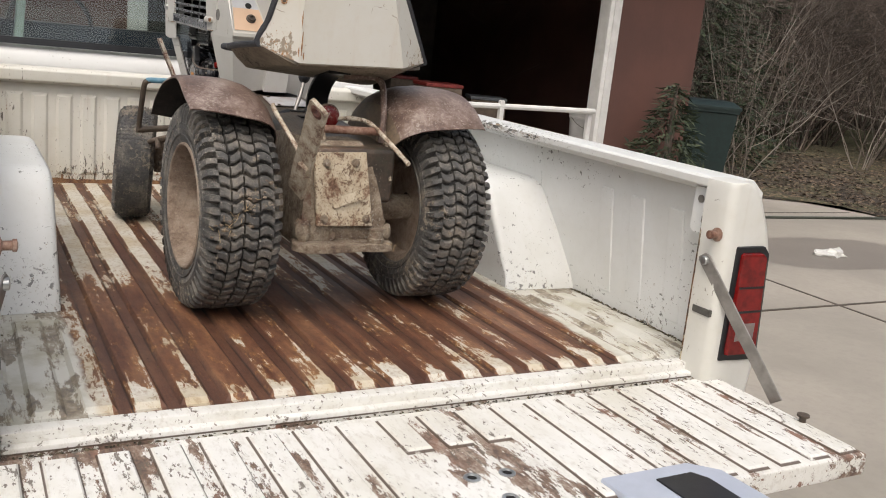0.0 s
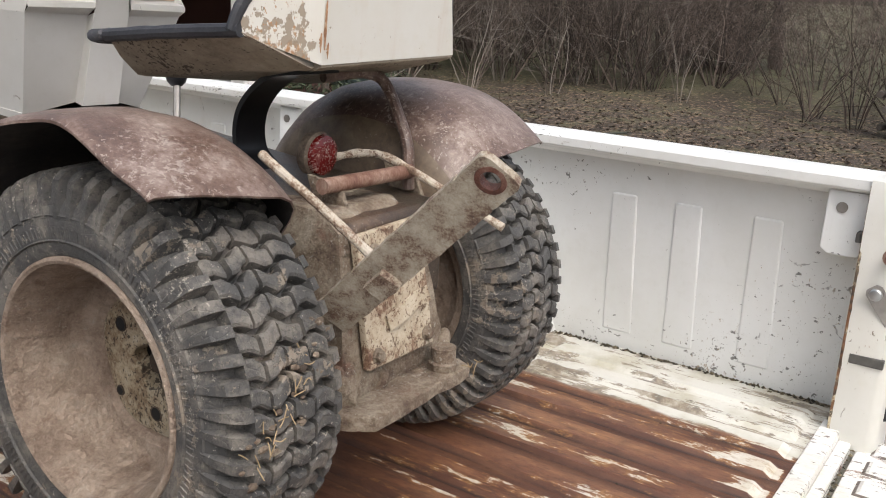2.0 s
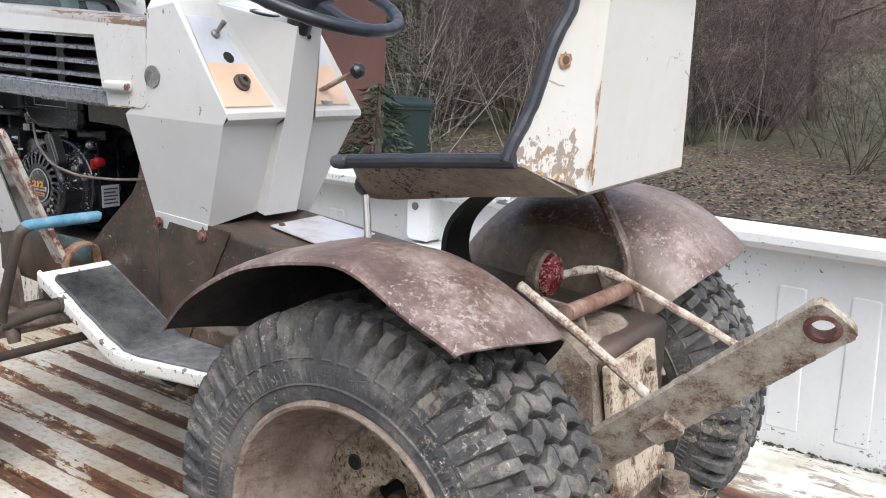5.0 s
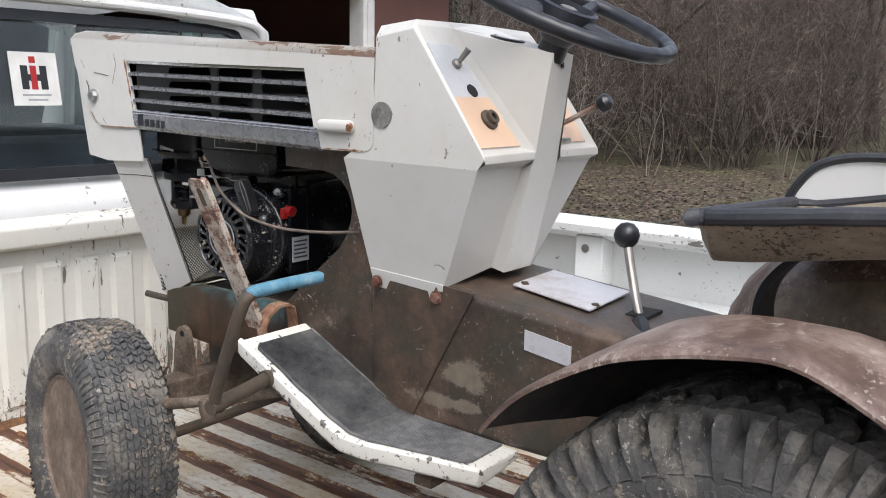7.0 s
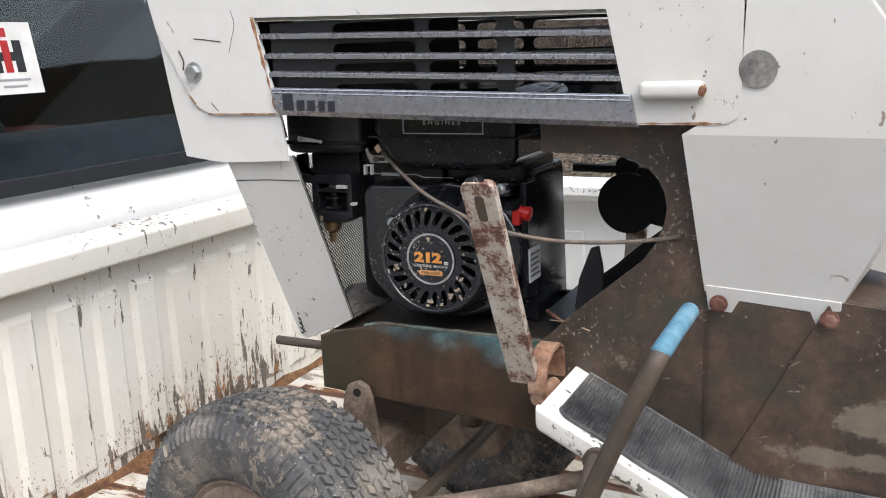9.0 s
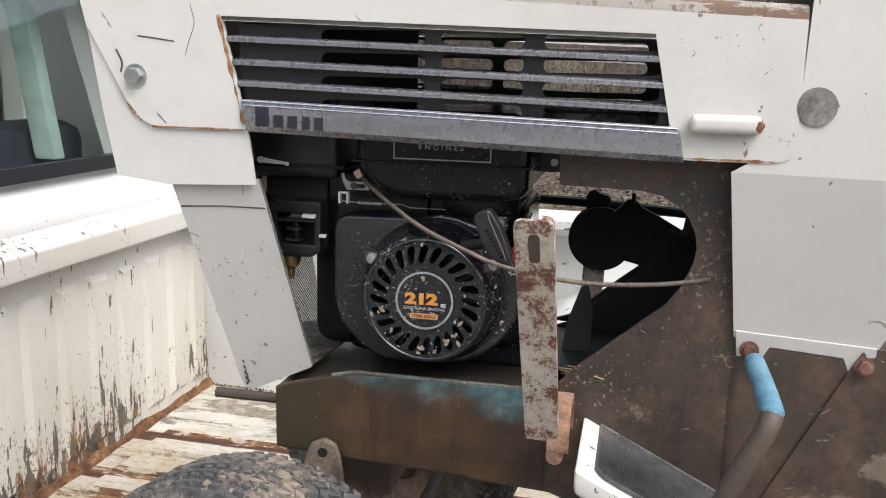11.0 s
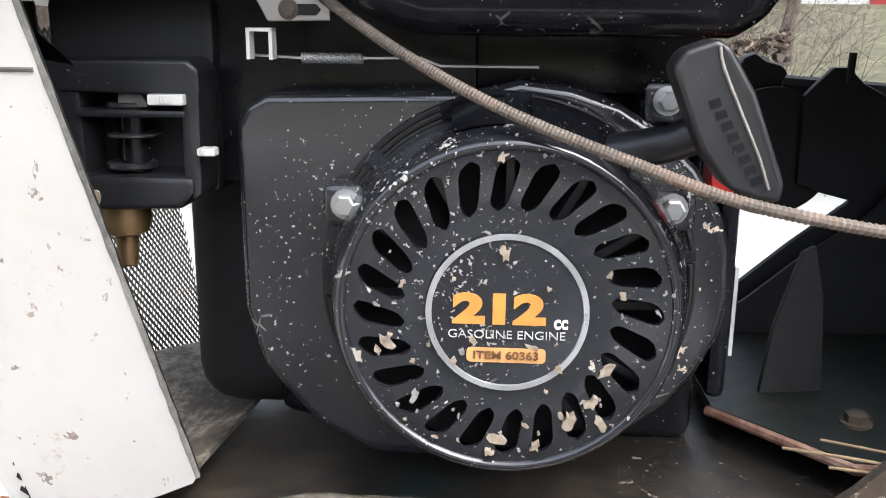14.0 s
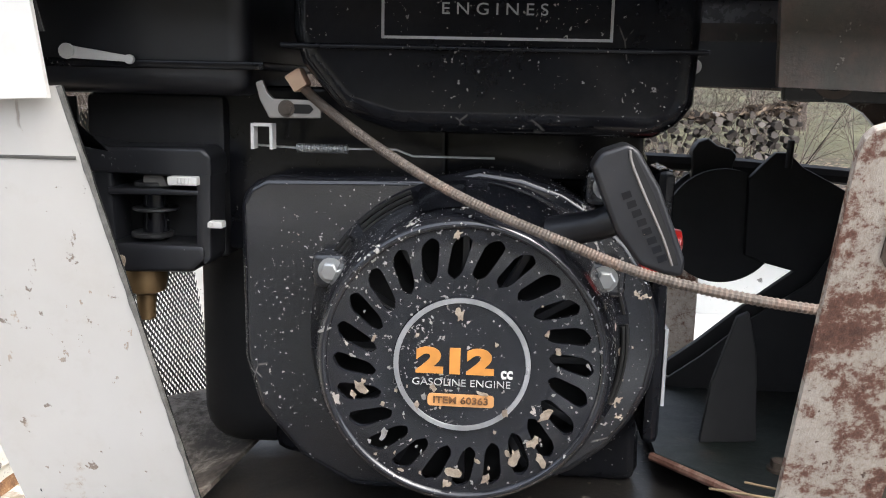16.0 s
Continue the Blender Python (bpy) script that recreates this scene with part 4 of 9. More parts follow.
        plate(bm, [(x0, yy(z0) - 0.0045, z0), (x1, yy(z0) - 0.0045, z0), (x1, yy(z1) - 0.0045, z1), (x0, yy(z1) - 0.0045, z1)], (0, 0.0012, 0))
        part(nm, bm, M[mt], sk)
    # dark cabin inside
    bm = bm_new()
    box(bm, -0.80, 0.80, 2.62, 2.78, 0.25, 0.62, 0.04)
    part("bench_back", bm, M["seat_blue"], body, "dark blue bench seat back")
    bm = bm_new()
    box(bm, -0.85, 0.85, 3.55, 3.85, 0.40, 0.60, 0.05)
    part("dashboard", bm, M["plastic"], body)
    bm = bm_new()
    tube(bm, [(-0.42 + 0.19 * math.cos(a), 3.42 + 0.08 * math.sin(a), 0.60 + 0.17 * math.sin(a)) for a in [2 * math.pi * k / 24 for k in range(25)]], 0.012, 8)
    part("steering_wheel", bm, M["plastic"], body)
    bm = bm_new()
    box(bm, -0.10, 0.12, 3.46, 3.48, 0.84, 0.90, 0.01)
    part("mirror", bm, M["plastic"], body)
    for sgn in (-1, 1):
        bm = bm_new()
        plate(bm, [(sgn * 0.60, 2.56, 0.55), (sgn * 0.635, 2.56, 0.55), (sgn * 0.60, 2.60, 0.95), (sgn * 0.567, 2.60, 0.95)], (0, 0.05, 0), 0.006)
        part("inner_pillar", bm, M["teal"], body, "pale teal inner pillar")
        bm = bm_new()
        plate(bm, [(sgn * 0.86, 2.66, 0.55), (sgn * 0.86, 3.88, 0.55), (sgn * 0.735, 3.50, 0.95), (sgn * 0.745, 2.74, 0.95)], (-sgn * 0.005, 0, 0))
        p = part("side_glass", bm, M["glass"], body)
        p.visible_shadow = False
    bm = bm_new()
    plate(bm, [(-0.84, 3.98, 0.545), (0.84, 3.98, 0.545), (0.70, 3.52, 0.97), (-0.70, 3.52, 0.97)], (0, 0.006, 0))
    p = part("windscreen", bm, M["glass"], body)
    p.visible_shadow = False
    bm = bm_new()
    prism(bm, [(3.95, -0.35), (3.95, 0.48), (4.2, 0.50), (5.15, 0.44), (5.22, 0.30), (5.22, -0.35)], "x", -0.92, 0.92, 0.04)
    part("bonnet", bm, M["cab_white"], truck)
    bm = bm_new()
    box(bm, -0.45, 0.45, -0.02, 5.1, -0.42, -0.30, 0.01)
    part("chassis", bm, M["iron"], truck)


M["seat_blue"] = plain("seat_cloth", (0.03, 0.04, 0.06), 0.8)
M["teal"] = plain("teal_paint", (0.44, 0.56, 0.52), 0.4)
g = Nodes("window_glass")
g.b.inputs["Transmission Weight"].default_value = 1.0
g.b.inputs["IOR"].default_value = 1.45
M["glass"] = g.done((0.62, 0.68, 0.66), 0.02)
cab()


# ---- the garden tractor ----
tractor = thing("garden_tractor", "worn white and rusty brown garden tractor standing in the truck bed", "tractor", pose(0.033, 0, 0, 0, 0, 1.49))
AXLE = (0.653, 0.259)


def rear_wheel(u, s):
    """s: 1 puts the dish outward to the right, -1 to the left."""
    m = Matrix.Translation((u, AXLE[0], AXLE[1])) @ Matrix.Rotation(radians(90 * s), 4, "Y") @ Matrix.Diagonal((1, 1, 0.77, 1))
    bm = bm_new()
    lathe(bm, [(0.158, 0.104), (0.157, 0.112), (0.153, 0.115), (0.149, 0.112), (0.1475, 0.104), (0.1455, 0.088), (0.139, 0.076), (0.136, 0.05), (0.133, 0.012), (0.129, -0.006), (0.121, -0.016), (0.110, -0.020), (0.104, -0.030), (0.098, -0.034), (0.045, -0.034), (0.038, -0.040), (0.038, -0.055), (0.128, -0.055), (0.138, -0.09), (0.158, -0.104)], 64, m)
    for v in bm.verts:
        p = m.inverted() @ v.co
        if -0.05 < p.z < 0.02 and math.hypot(p.x, p.y) > 0.09:
            v.co += Vector((s, 0, 0)) * 0.004 * noise.noise(p * 22)
    rim = part("rear_wheel", bm, M["rim"], tractor, "dusty tan steel wheel with a deep dish")
    # hub plate with a ragged dark opening in the middle and empty bolt holes
    bm = bm_new()
    ring = lambda f, h: [m @ Vector((f(a) * math.cos(a), f(a) * math.sin(a), h)) for a in [2 * math.pi * k / 96 for k in range(96)]]
    lobe = lambda a: 0.031 + 0.0055 * math.cos(4 * a + 0.6) + 0.003 * noise.noise((math.cos(a) * 2.3, math.sin(a) * 2.3, 1.0))
    edge = lambda a: 0.0985 + 0.003 * math.cos(5 * a) + 0.0015 * noise.noise((math.cos(a) * 3, math.sin(a) * 3, 4.0))
    loft(bm, [ring(edge, -0.036), ring(edge, -0.028), ring(lambda a: edge(a) - 0.006, -0.024), ring(lambda a: 0.066, -0.021), ring(lambda a: lobe(a) + 0.004, -0.021), ring(lobe, -0.024), ring(lobe, -0.052)], caps=False)
    hub = part("hub_plate", bm, M["hub"], rim, "mud-caked yellowish hub plate with a dark opening")
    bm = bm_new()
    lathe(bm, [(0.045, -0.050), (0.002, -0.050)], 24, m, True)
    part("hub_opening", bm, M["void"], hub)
    bm = bm_new()
    lathe(bm, [(0.014, -0.050), (0.014, -0.030), (0.010, -0.027), (0.002, -0.027)], 20, m, True)
    part("axle_end", bm, M["hub_dark"], hub, "rusty axle end")
    for deg, r, q in ((-94, 0.066, 0.0085), (-40, 0.083, 0.0055), (34, 0.070, 0.0085), (106, 0.068, 0.0085), (178, 0.068, 0.0085)):
        a = radians(deg)
        c = Vector((r * math.cos(a), r * math.sin(a), 0)) if s > 0 else Vector((r * math.sin(a), r * math.cos(a), 0))
        bm = bm_new()
        lathe(bm, [(q + 0.002, -0.0215), (q + 0.001, -0.0195), (q, -0.0198), (q, -0.023)], 18, m @ Matrix.Translation(c), False)
        h = part("bolt_hole", bm, M["hub_dark"], rim)
        bm = bm_new()
        lathe(bm, [(q, -0.0205), (0.001, -0.0208)], 18, m @ Matrix.Translation(c), True)
        part("hole", bm, M["void"], h)
    bm = bm_new()
    prof = [(0.154, 0.100), (0.158, 0.109), (0.166, 0.114), (0.195, 0.118), (0.214, 0.114), (0.228, 0.103), (0.236, 0.085), (0.2395, 0.04), (0.240, 0.0)]
    prof = prof + [(r, -h) for r, h in prof[-2::-1]]
    lathe(bm, prof, 72, m)
    part("tyre", bm, M["tyre"], rim, "black knobby tyre caked with dry mud", 28)
    bm = bm_new()
    # wavy tread bars, worn and uneven, with long shoulder lugs
    rg = random.Random(5)
    N = 54
    def P(r, ang, z):
        return m @ Vector((r * math.cos(ang), r * math.sin(ang), z))
    pitch = 2 * math.pi / N
    nodes = ((-0.083, 0.0), (-0.066, 0.30), (-0.050, 0.34), (-0.033, 0.02), (-0.017, 0.0), (0.0, 0.32), (0.017, 0.34), (0.033, 0.02), (0.050, 0.0), (0.066, 0.30), (0.083, 0.34))
    hs, offs = [h for h, o in nodes], [o for h, o in nodes]
    blocks = [[h0] + [h for h in hs if h0 + 0.004 < h < h1 - 0.004] + [h1] for h0, h1 in ((-0.083, -0.0395), (-0.0335, 0.0065), (0.0125, 0.0455), (0.0515, 0.083))]
    for k in range(N):
        for block in blocks:
            row = []
            wear = rg.uniform(0, 0.0026) + (0.004 if rg.random() < 0.05 else 0)
            turn = rg.uniform(-0.05, 0.05)
            for h in block:
                a = pitch * (k + float(np.interp(h, hs, offs)) + turn + rg.uniform(-0.025, 0.025))
                top = 0.2592 - 0.5 * h * h - wear - rg.uniform(0, 0.0012)
                b, t = pitch * 0.42, pitch * rg.uniform(0.255, 0.305)
                row.append([bm.verts.new(p) for p in (P(0.2375 - 0.4 * h * h, a - b, h), P(top - 0.0026, a - t * 1.25, h), P(top, a - t * 0.82, h), P(top, a + t * 0.82, h), P(top - 0.0026, a + t * 1.25, h), P(0.2375 - 0.4 * h * h, a + b, h))])
            for c, d in zip(row, row[1:]):
                for i in range(5):
                    bm.faces.new((c[i], c[i + 1], d[i + 1], d[i]))
            bm.faces.new(row[0])
            bm.faces.new(row[-1][::-1])
        for sd in (-1, 1):
            a0 = pitch * (k + (0.50 if sd < 0 else -0.16) + rg.uniform(-0.04, 0.04))
            rows = []
            for r0, r1, h0, h1, w in ((0.236, 0.2555, 0.082, 0.084, 0.26), (0.230, 0.2530, 0.096, 0.100, 0.27), (0.222, 0.2440, 0.104, 0.1125, 0.25), (0.210, 0.222, 0.112, 0.1185, 0.21), (0.199, 0.202, 0.1155, 0.1185, 0.17)):
                w *= rg.uniform(0.9, 1.08)
                a = a0 + pitch * 0.10 * (h0 - 0.09) / 0.02
                rows.append([bm.verts.new(p) for p in (P(r0, a - pitch * w * 1.35, sd * h0), P(r1, a - pitch * w * 0.85, sd * h1), P(r1, a + pitch * w * 0.85, sd * h1), P(r0, a + pitch * w * 1.35, sd * h0))])
            for c, d in zip(rows, rows[1:]):
                for i in range(3):
                    bm.faces.new((c[i], c[i + 1], d[i + 1], d[i]))
            bm.faces.new(rows[0])
    # moulded marks on the sidewall
    for k in range(150):
        a = 2 * math.pi * k / 150
        for sd in (-1, 1):
            q = [bm.verts.new(p) for p in (P(0.1795, a, sd * 0.1152), P(0.1795, a + 0.018, sd * 0.1152), P(0.1925, a + 0.018, sd * 0.1178), P(0.1925, a, sd * 0.1178))]
            w = [bm.verts.new(p) for p in (P(0.180, a + 0.004, sd * 0.1172), P(0.180, a + 0.014, sd * 0.1172), P(0.192, a + 0.014, sd * 0.1192), P(0.192, a + 0.004, sd * 0.1192))]
            bm.faces.new(w)
            for i in range(4):
                bm.faces.new((q[i], q[(i + 1) % 4], w[(i + 1) % 4], w[i]))
    # shoulder ribs on the sidewall
    for r in (0.176, 0.205):
        for sd in (1, -1):
            lathe(bm, [(r - 0.003, sd * 0.113), (r, sd * 0.1185), (r + 0.003, sd * 0.113)], 60, m)
    tagged(part("tread", bm, M["tyre"], rim, "worn tread blocks with dry mud", 28), kind="stuff")
    return rim


near_wheel = rear_wheel(-0.2935, -1)
rear_wheel(0.286, 1)


def front_wheel(u, s):
    """Steered a little to the right and leaning with the worn spindle."""
    R = 0.1955
    m = Matrix.Translation((u, 1.712, R)) @ Matrix.Rotation(-0.228, 4, "Z") @ Matrix.Rotation(-0.052 * s, 4, "Y") @ Matrix.Rotation(radians(90 * s), 4, "Y") @ Matrix.Scale(1.028, 4)
    bm = bm_new()
    lathe(bm, [(0.110, 0.046), (0.106, 0.050), (0.101, 0.046), (0.097, 0.010), (0.090, -0.004), (0.060, -0.010), (0.032, -0.006), (0.028, 0.004), (0.026, 0.022), (0.020, 0.026), (0.010, 0.026), (0.010, -0.040), (0.10, -0.030), (0.110, -0.046)], 48, m, True)
    rim = part("front_wheel", bm, M["rim_dirty"], tractor, "mud-covered deep front wheel")
    bm = bm_new()
    bolt(bm, m @ Vector((0, 0, 0.026)), (m.to_3x3() @ Vector((0, 0, 1))), 0.010, 0.008)
    part("axle_nut", bm, M["iron"], rim)
    bm = bm_new()
    prof = [(0.106, 0.046), (0.112, 0.053), (0.130, 0.060), (0.152, 0.0615), (0.168, 0.0575), (0.178, 0.050), (0.1835, 0.038), (0.186, 0.020), (0.187, 0.0)]
    prof = prof + [(r, -h) for r, h in prof[-2::-1]]
    lathe(bm, prof, 72, m)
    part("tyre", bm, M["tyre_front"], rim, "worn cracked black front tyre", 28)
    bm = bm_new()
    rg = random.Random(6)
    P = lambda r, ang, z: m @ Vector((r * math.cos(ang), r * math.sin(ang), z))
    N = 84
    pitch = 2 * math.pi / N
    lines = [-0.047, -0.0375, -0.028, -0.0187, -0.0093, 0.0, 0.0093, 0.0187, 0.028, 0.0375, 0.047]
    for k in range(N):
        for j, h in enumerate(lines):
            if rg.random() < 0.04:
                continue
            a = pitch * (k + 0.5 * (j % 2) + rg.uniform(-0.06, 0.06))
            hh = 0.0044 if abs(h) < 0.04 else 0.0040
            base = 0.1865 - 5.2 * max(0.0, abs(h) - 0.012) ** 2
            top = base + rg.uniform(0.0018, 0.0042)
            sk = pitch * 0.34 * (1 if j % 2 else -1)
            hw = pitch * 0.40
            lo = [bm.verts.new(p) for p in (P(base - 0.004, a - hw, h - hh), P(base - 0.004, a + hw, h - hh), P(base - 0.004, a + hw + sk, h + hh), P(base - 0.004, a - hw + sk, h + hh))]
            hi = [bm.verts.new(p) for p in (P(top, a - hw * 0.80, h - hh * 0.78), P(top, a + hw * 0.80, h - hh * 0.78), P(top, a + hw * 0.80 + sk, h + hh * 0.78), P(top, a - hw * 0.80 + sk, h + hh * 0.78))]
            bm.faces.new(hi)
            for i in range(4):
                bm.faces.new((lo[i], lo[(i + 1) % 4], hi[(i + 1) % 4], hi[i]))
    # fine ribs round the shoulders
    for k in range(96):
        a = 2 * math.pi * k / 96
        for sd in (-1, 1):
            rows = []
            for r, h, w in ((0.1785, 0.0485, 0.013), (0.170, 0.0575, 0.016), (0.158, 0.0612, 0.015)):
                rows.append([bm.verts.new(p) for p in (P(r - 0.002, a - w, sd * (h - 0.002)), P(r + 0.0016, a, sd * (h + 0.0016)), P(r - 0.002, a + w, sd * (h - 0.002)))])
            for c, d in zip(rows, rows[1:]):
                for i in range(2):
                    bm.faces.new((c[i], c[i + 1], d[i + 1], d[i]))
    tagged(part("tread", bm, M["tyre_front"], rim, "fine worn front tread", 28), kind="stuff")


M["rim_dirty"] = rusty("rim_dirty", [(0.28, (0.07, 0.048, 0.035)), (0.48, (0.17, 0.125, 0.095)), (0.62, (0.27, 0.21, 0.165)), (0.78, (0.36, 0.30, 0.25))], 16, 0.85, 0.7)
front_wheel(-0.2847, -1)
front_wheel(0.285, 1)


def fender(s):
    """Arched mudguard pressed from one sheet: flat crown, rounded inner shoulder, upright inner wall."""
    c = (0.655, 0.270)
    if s < 0:
        R, cross = 0.3035, [(0.412, -0.005), (0.407, -0.001), (0.395, 0.001), (0.36, 0.004), (0.32, 0.005), (0.285, 0.003), (0.255, -0.004), (0.230, -0.016), (0.212, -0.033), (0.202, -0.055), (0.197, -0.085), (0.195, -0.150), (0.195, -0.215)]
    else:
        R, cross = 0.3180, [(0.356, -0.006), (0.351, -0.002), (0.338, 0.001), (0.30, 0.004), (0.25, 0.005), (0.205, 0.001), (0.170, -0.009), (0.140, -0.025), (0.118, -0.047), (0.105, -0.075), (0.099, -0.110), (0.097, -0.160), (0.097, -0.225)]
    bm = bm_new()
    rows, inner = [], []
    n = 40
    for k in range(n + 1):
        row, back = [], []
        for u, dr in cross:
            inward = max(0.0, min(1.0, (cross[0][0] - u) / 0.12))
            a0, a1 = (38.5, 124.5 + 5.5 * inward) if s < 0 else (42.0, 130.5 + 2.0 * inward)
            deg = a0 + (a1 - a0) * k / n
            front = max(0.0, min(1.0, (72 - deg) / 34)) ** 1.3
            bend = 0.006 * math.exp(-((deg - 95) / 7) ** 2) * (1 - inward) - 0.007 * math.exp(-((deg - 114) / 9) ** 2) * (1 - inward) if s < 0 else -0.006 * max(0.0, (deg - 112) / 18)
            dent = 0.0022 * noise.noise((u * 14, deg * 0.07, s * 3))
            r = R + dr + bend + dent - 0.036 * front * inward * (1 if dr > -0.06 else 0.6)
            row.append((s * u, c[0] + r * math.cos(radians(deg)), c[1] + r * math.sin(radians(deg))))
            f = max(0.0, min(1.0, (-dr - 0.015) / 0.05))
            r, u = r - 0.003 * (1 - f), u + 0.003 * f
            back.append((s * u, c[0] + r * math.cos(radians(deg)), c[1] + r * math.sin(radians(deg))))
        rows.append(row)
        inner.append(back)
    loft(bm, rows, closed=False)
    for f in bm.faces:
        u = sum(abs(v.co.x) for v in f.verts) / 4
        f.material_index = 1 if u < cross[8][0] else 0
    # the layer towards the wheel is coloured dark for the mudguard's shade
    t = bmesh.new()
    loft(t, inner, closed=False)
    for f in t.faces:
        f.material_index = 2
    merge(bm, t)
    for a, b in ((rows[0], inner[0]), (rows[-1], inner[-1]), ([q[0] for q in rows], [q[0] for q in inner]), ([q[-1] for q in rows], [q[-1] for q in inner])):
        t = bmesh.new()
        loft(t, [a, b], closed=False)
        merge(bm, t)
    return part("fender", bm, [M["fender"], M["fender_wall"] if s < 0 else M["fender_tan"], M["fender_under_shade"]], tractor, "purplish brown rusted mudguard", 50)


fender(-1)
fender(1)


def chassis():
    bm = bm_new()
    # tunnel under the seat and dash
    prof = [(0.48, 0.30), (0.48, 0.44), (0.80, 0.470), (1.10, 0.500), (1.235, 0.512), (1.285, 0.512), (1.285, 0.30)]
    prism(bm, prof, "x", -0.112, 0.112, 0.014, segs=3)
    tun = part("tunnel", bm, M["frame"], tractor, "dark brown sheet-metal tunnel with worn paint")
    bm = bm_new()
    for s in (-1, 1):
        side = [(1.755, 0.335), (1.755, 0.405), (1.735, 0.412), (1.66, 0.4285), (1.458, 0.4305), (1.442, 0.4440), (1.425, 0.4620), (1.378, 0.502), (1.345, 0.530), (1.331, 0.550), (1.322, 0.572), (1.3195, 0.588), (1.322, 0.603), (1.329, 0.618), (1.341, 0.630), (1.356, 0.638), (1.375, 0.642), (1.454, 0.644), (1.456, 0.685), (1.27, 0.685), (1.27, 0.30), (1.40, 0.30), (1.45, 0.318)]
        prism(bm, side, "x", s * 0.104, s * 0.109)
    box(bm, -0.104, 0.104, 1.75, 1.755, 0.335, 0.404)
    box(bm, -0.104, 0.104, 1.272, 1.278, 0.30, 0.685)
    part("frame_rail", bm, M["frame"], tractor, "rusty brown frame side with blue-green paint left")
    bm = bm_new()
    prism(bm, [(1.279, 0.4165), (1.660, 0.4165), (1.7495, 0.397), (1.7495, 0.402), (1.660, 0.4225), (1.279, 0.4225)], "x", -0.1038, 0.1038)
    part("engine_base", bm, M["base_dark"], tractor, "dark engine base plate")
    bm = bm_new()
    prism(bm, [(1.754, 0.337), (1.754, 0.4035), (1.735, 0.4105), (1.66, 0.4270), (1.462, 0.4290), (1.455, 0.322)], "x", -0.1105, -0.1085)
    part("paint_patch", bm, M["blue_worn"], tractor, "brown sheet with worn blue-green paint along its top")
    bm = bm_new()
    line = [(-0.1068, 1.690 - 0.0048 * k, 0.4290 - 0.22 * max(0.0, 1.665 - 0.0048 * k - 1.640) + 0.0006 * noise.noise((k * 0.35, 0, 7))) for k in range(49)]
    tube(bm, line, [0.0027 + 0.0006 * noise.noise((k * 0.5, 3, 1)) for k in range(49)], 10)
    part("rail_lip", bm, M["lip_patina"], tractor, "worn folded top edge of the frame side")
    # seam where the rear sheet overlaps
    bm = bm_new()
    plate(bm, [(-0.1135, 1.16, 0.505), (-0.1135, 1.10, 0.50), (-0.1135, 1.20, 0.31), (-0.1135, 1.26, 0.30)], (-0.002, 0, 0))
    part("side_seam", bm, M["frame"], tun)
    # aluminium plate on the tunnel
    bm = bm_new()
    plate(bm, [(-0.045, 1.085, 0.502), (0.075, 1.09, 0.5025), (0.070, 0.965, 0.490), (-0.060, 0.96, 0.489)], (0, 0, 0.003), 0.001)
    part("cover_plate", bm, M["pale_plate"], tun, "pale metal cover plate")
    bm = bm_new()
    bolt(bm, (-0.035, 0.965, 0.491), (0, 0, 1), 0.005, 0.004)
    part("plate_screw", bm, M["iron"], tun)
    bm = bm_new()
    bolt(bm, (-0.03, 1.075, 0.503), (0, 0, 1), 0.005, 0.004)
    part("plate_screw", bm, M["iron"], tun)
    bm = bm_new()
    plate(bm, [(-0.1125, 1.022, 0.466), (-0.1125, 0.955, 0.456), (-0.1125, 0.955, 0.430), (-0.1125, 1.022, 0.440)], (-0.0015, 0, 0))
    part("decal", bm, M["pale_plate"], tun, "faded pale decal")
    # slots by the gear lever
    for v0 in (0.90, 0.82):
        bm = bm_new()
        zz = 0.470 + (v0 - 0.80) * 0.1
        box(bm, -0.02, 0.03, v0, v0 + 0.03, zz, zz + 0.0045)
        part("slot", bm, M["void"], tun)
    bm = bm_new()
    tube(bm, smooth_path([(-0.008, 0.910, 0.468), (0.000, 0.922, 0.488), (0.016, 0.938, 0.52), (0.033, 0.956, 0.563)]), 0.006)
    lv = part("gear_lever", bm, M["steel"], tractor, "steel gear lever")
    bm = bm_new()
    lathe(bm, [(0.001, -0.0175), (0.009, -0.0155), (0.015, -0.009), (0.0175, 0.0), (0.015, 0.009), (0.009, 0.0155), (0.001, 0.0175)], 28, Matrix.Translation((0.035, 0.959, 0.576)))
    part("knob", bm, M["plastic"], lv, "round black knob")
    bm = bm_new()
    tube(bm, smooth_path([(-0.03, 0.905, 0.478), (-0.07, 0.88, 0.465), (-0.11, 0.86, 0.43)]), 0.011)
    part("parking_lever", bm, M["plastic"], tractor)
    # front axle
    bm = bm_new()
    box(bm, -0.20, 0.20, 1.665, 1.715, 0.222, 0.272, 0.006)
    ax = part("front_axle", bm, M["mud_dark"], tractor, "muddy cast front axle beam")
    bm = bm_new()
    box(bm, -0.045, 0.045, 1.64, 1.73, 0.255, 0.345, 0.006)
    part("axle_pivot", bm, M["iron"], ax)
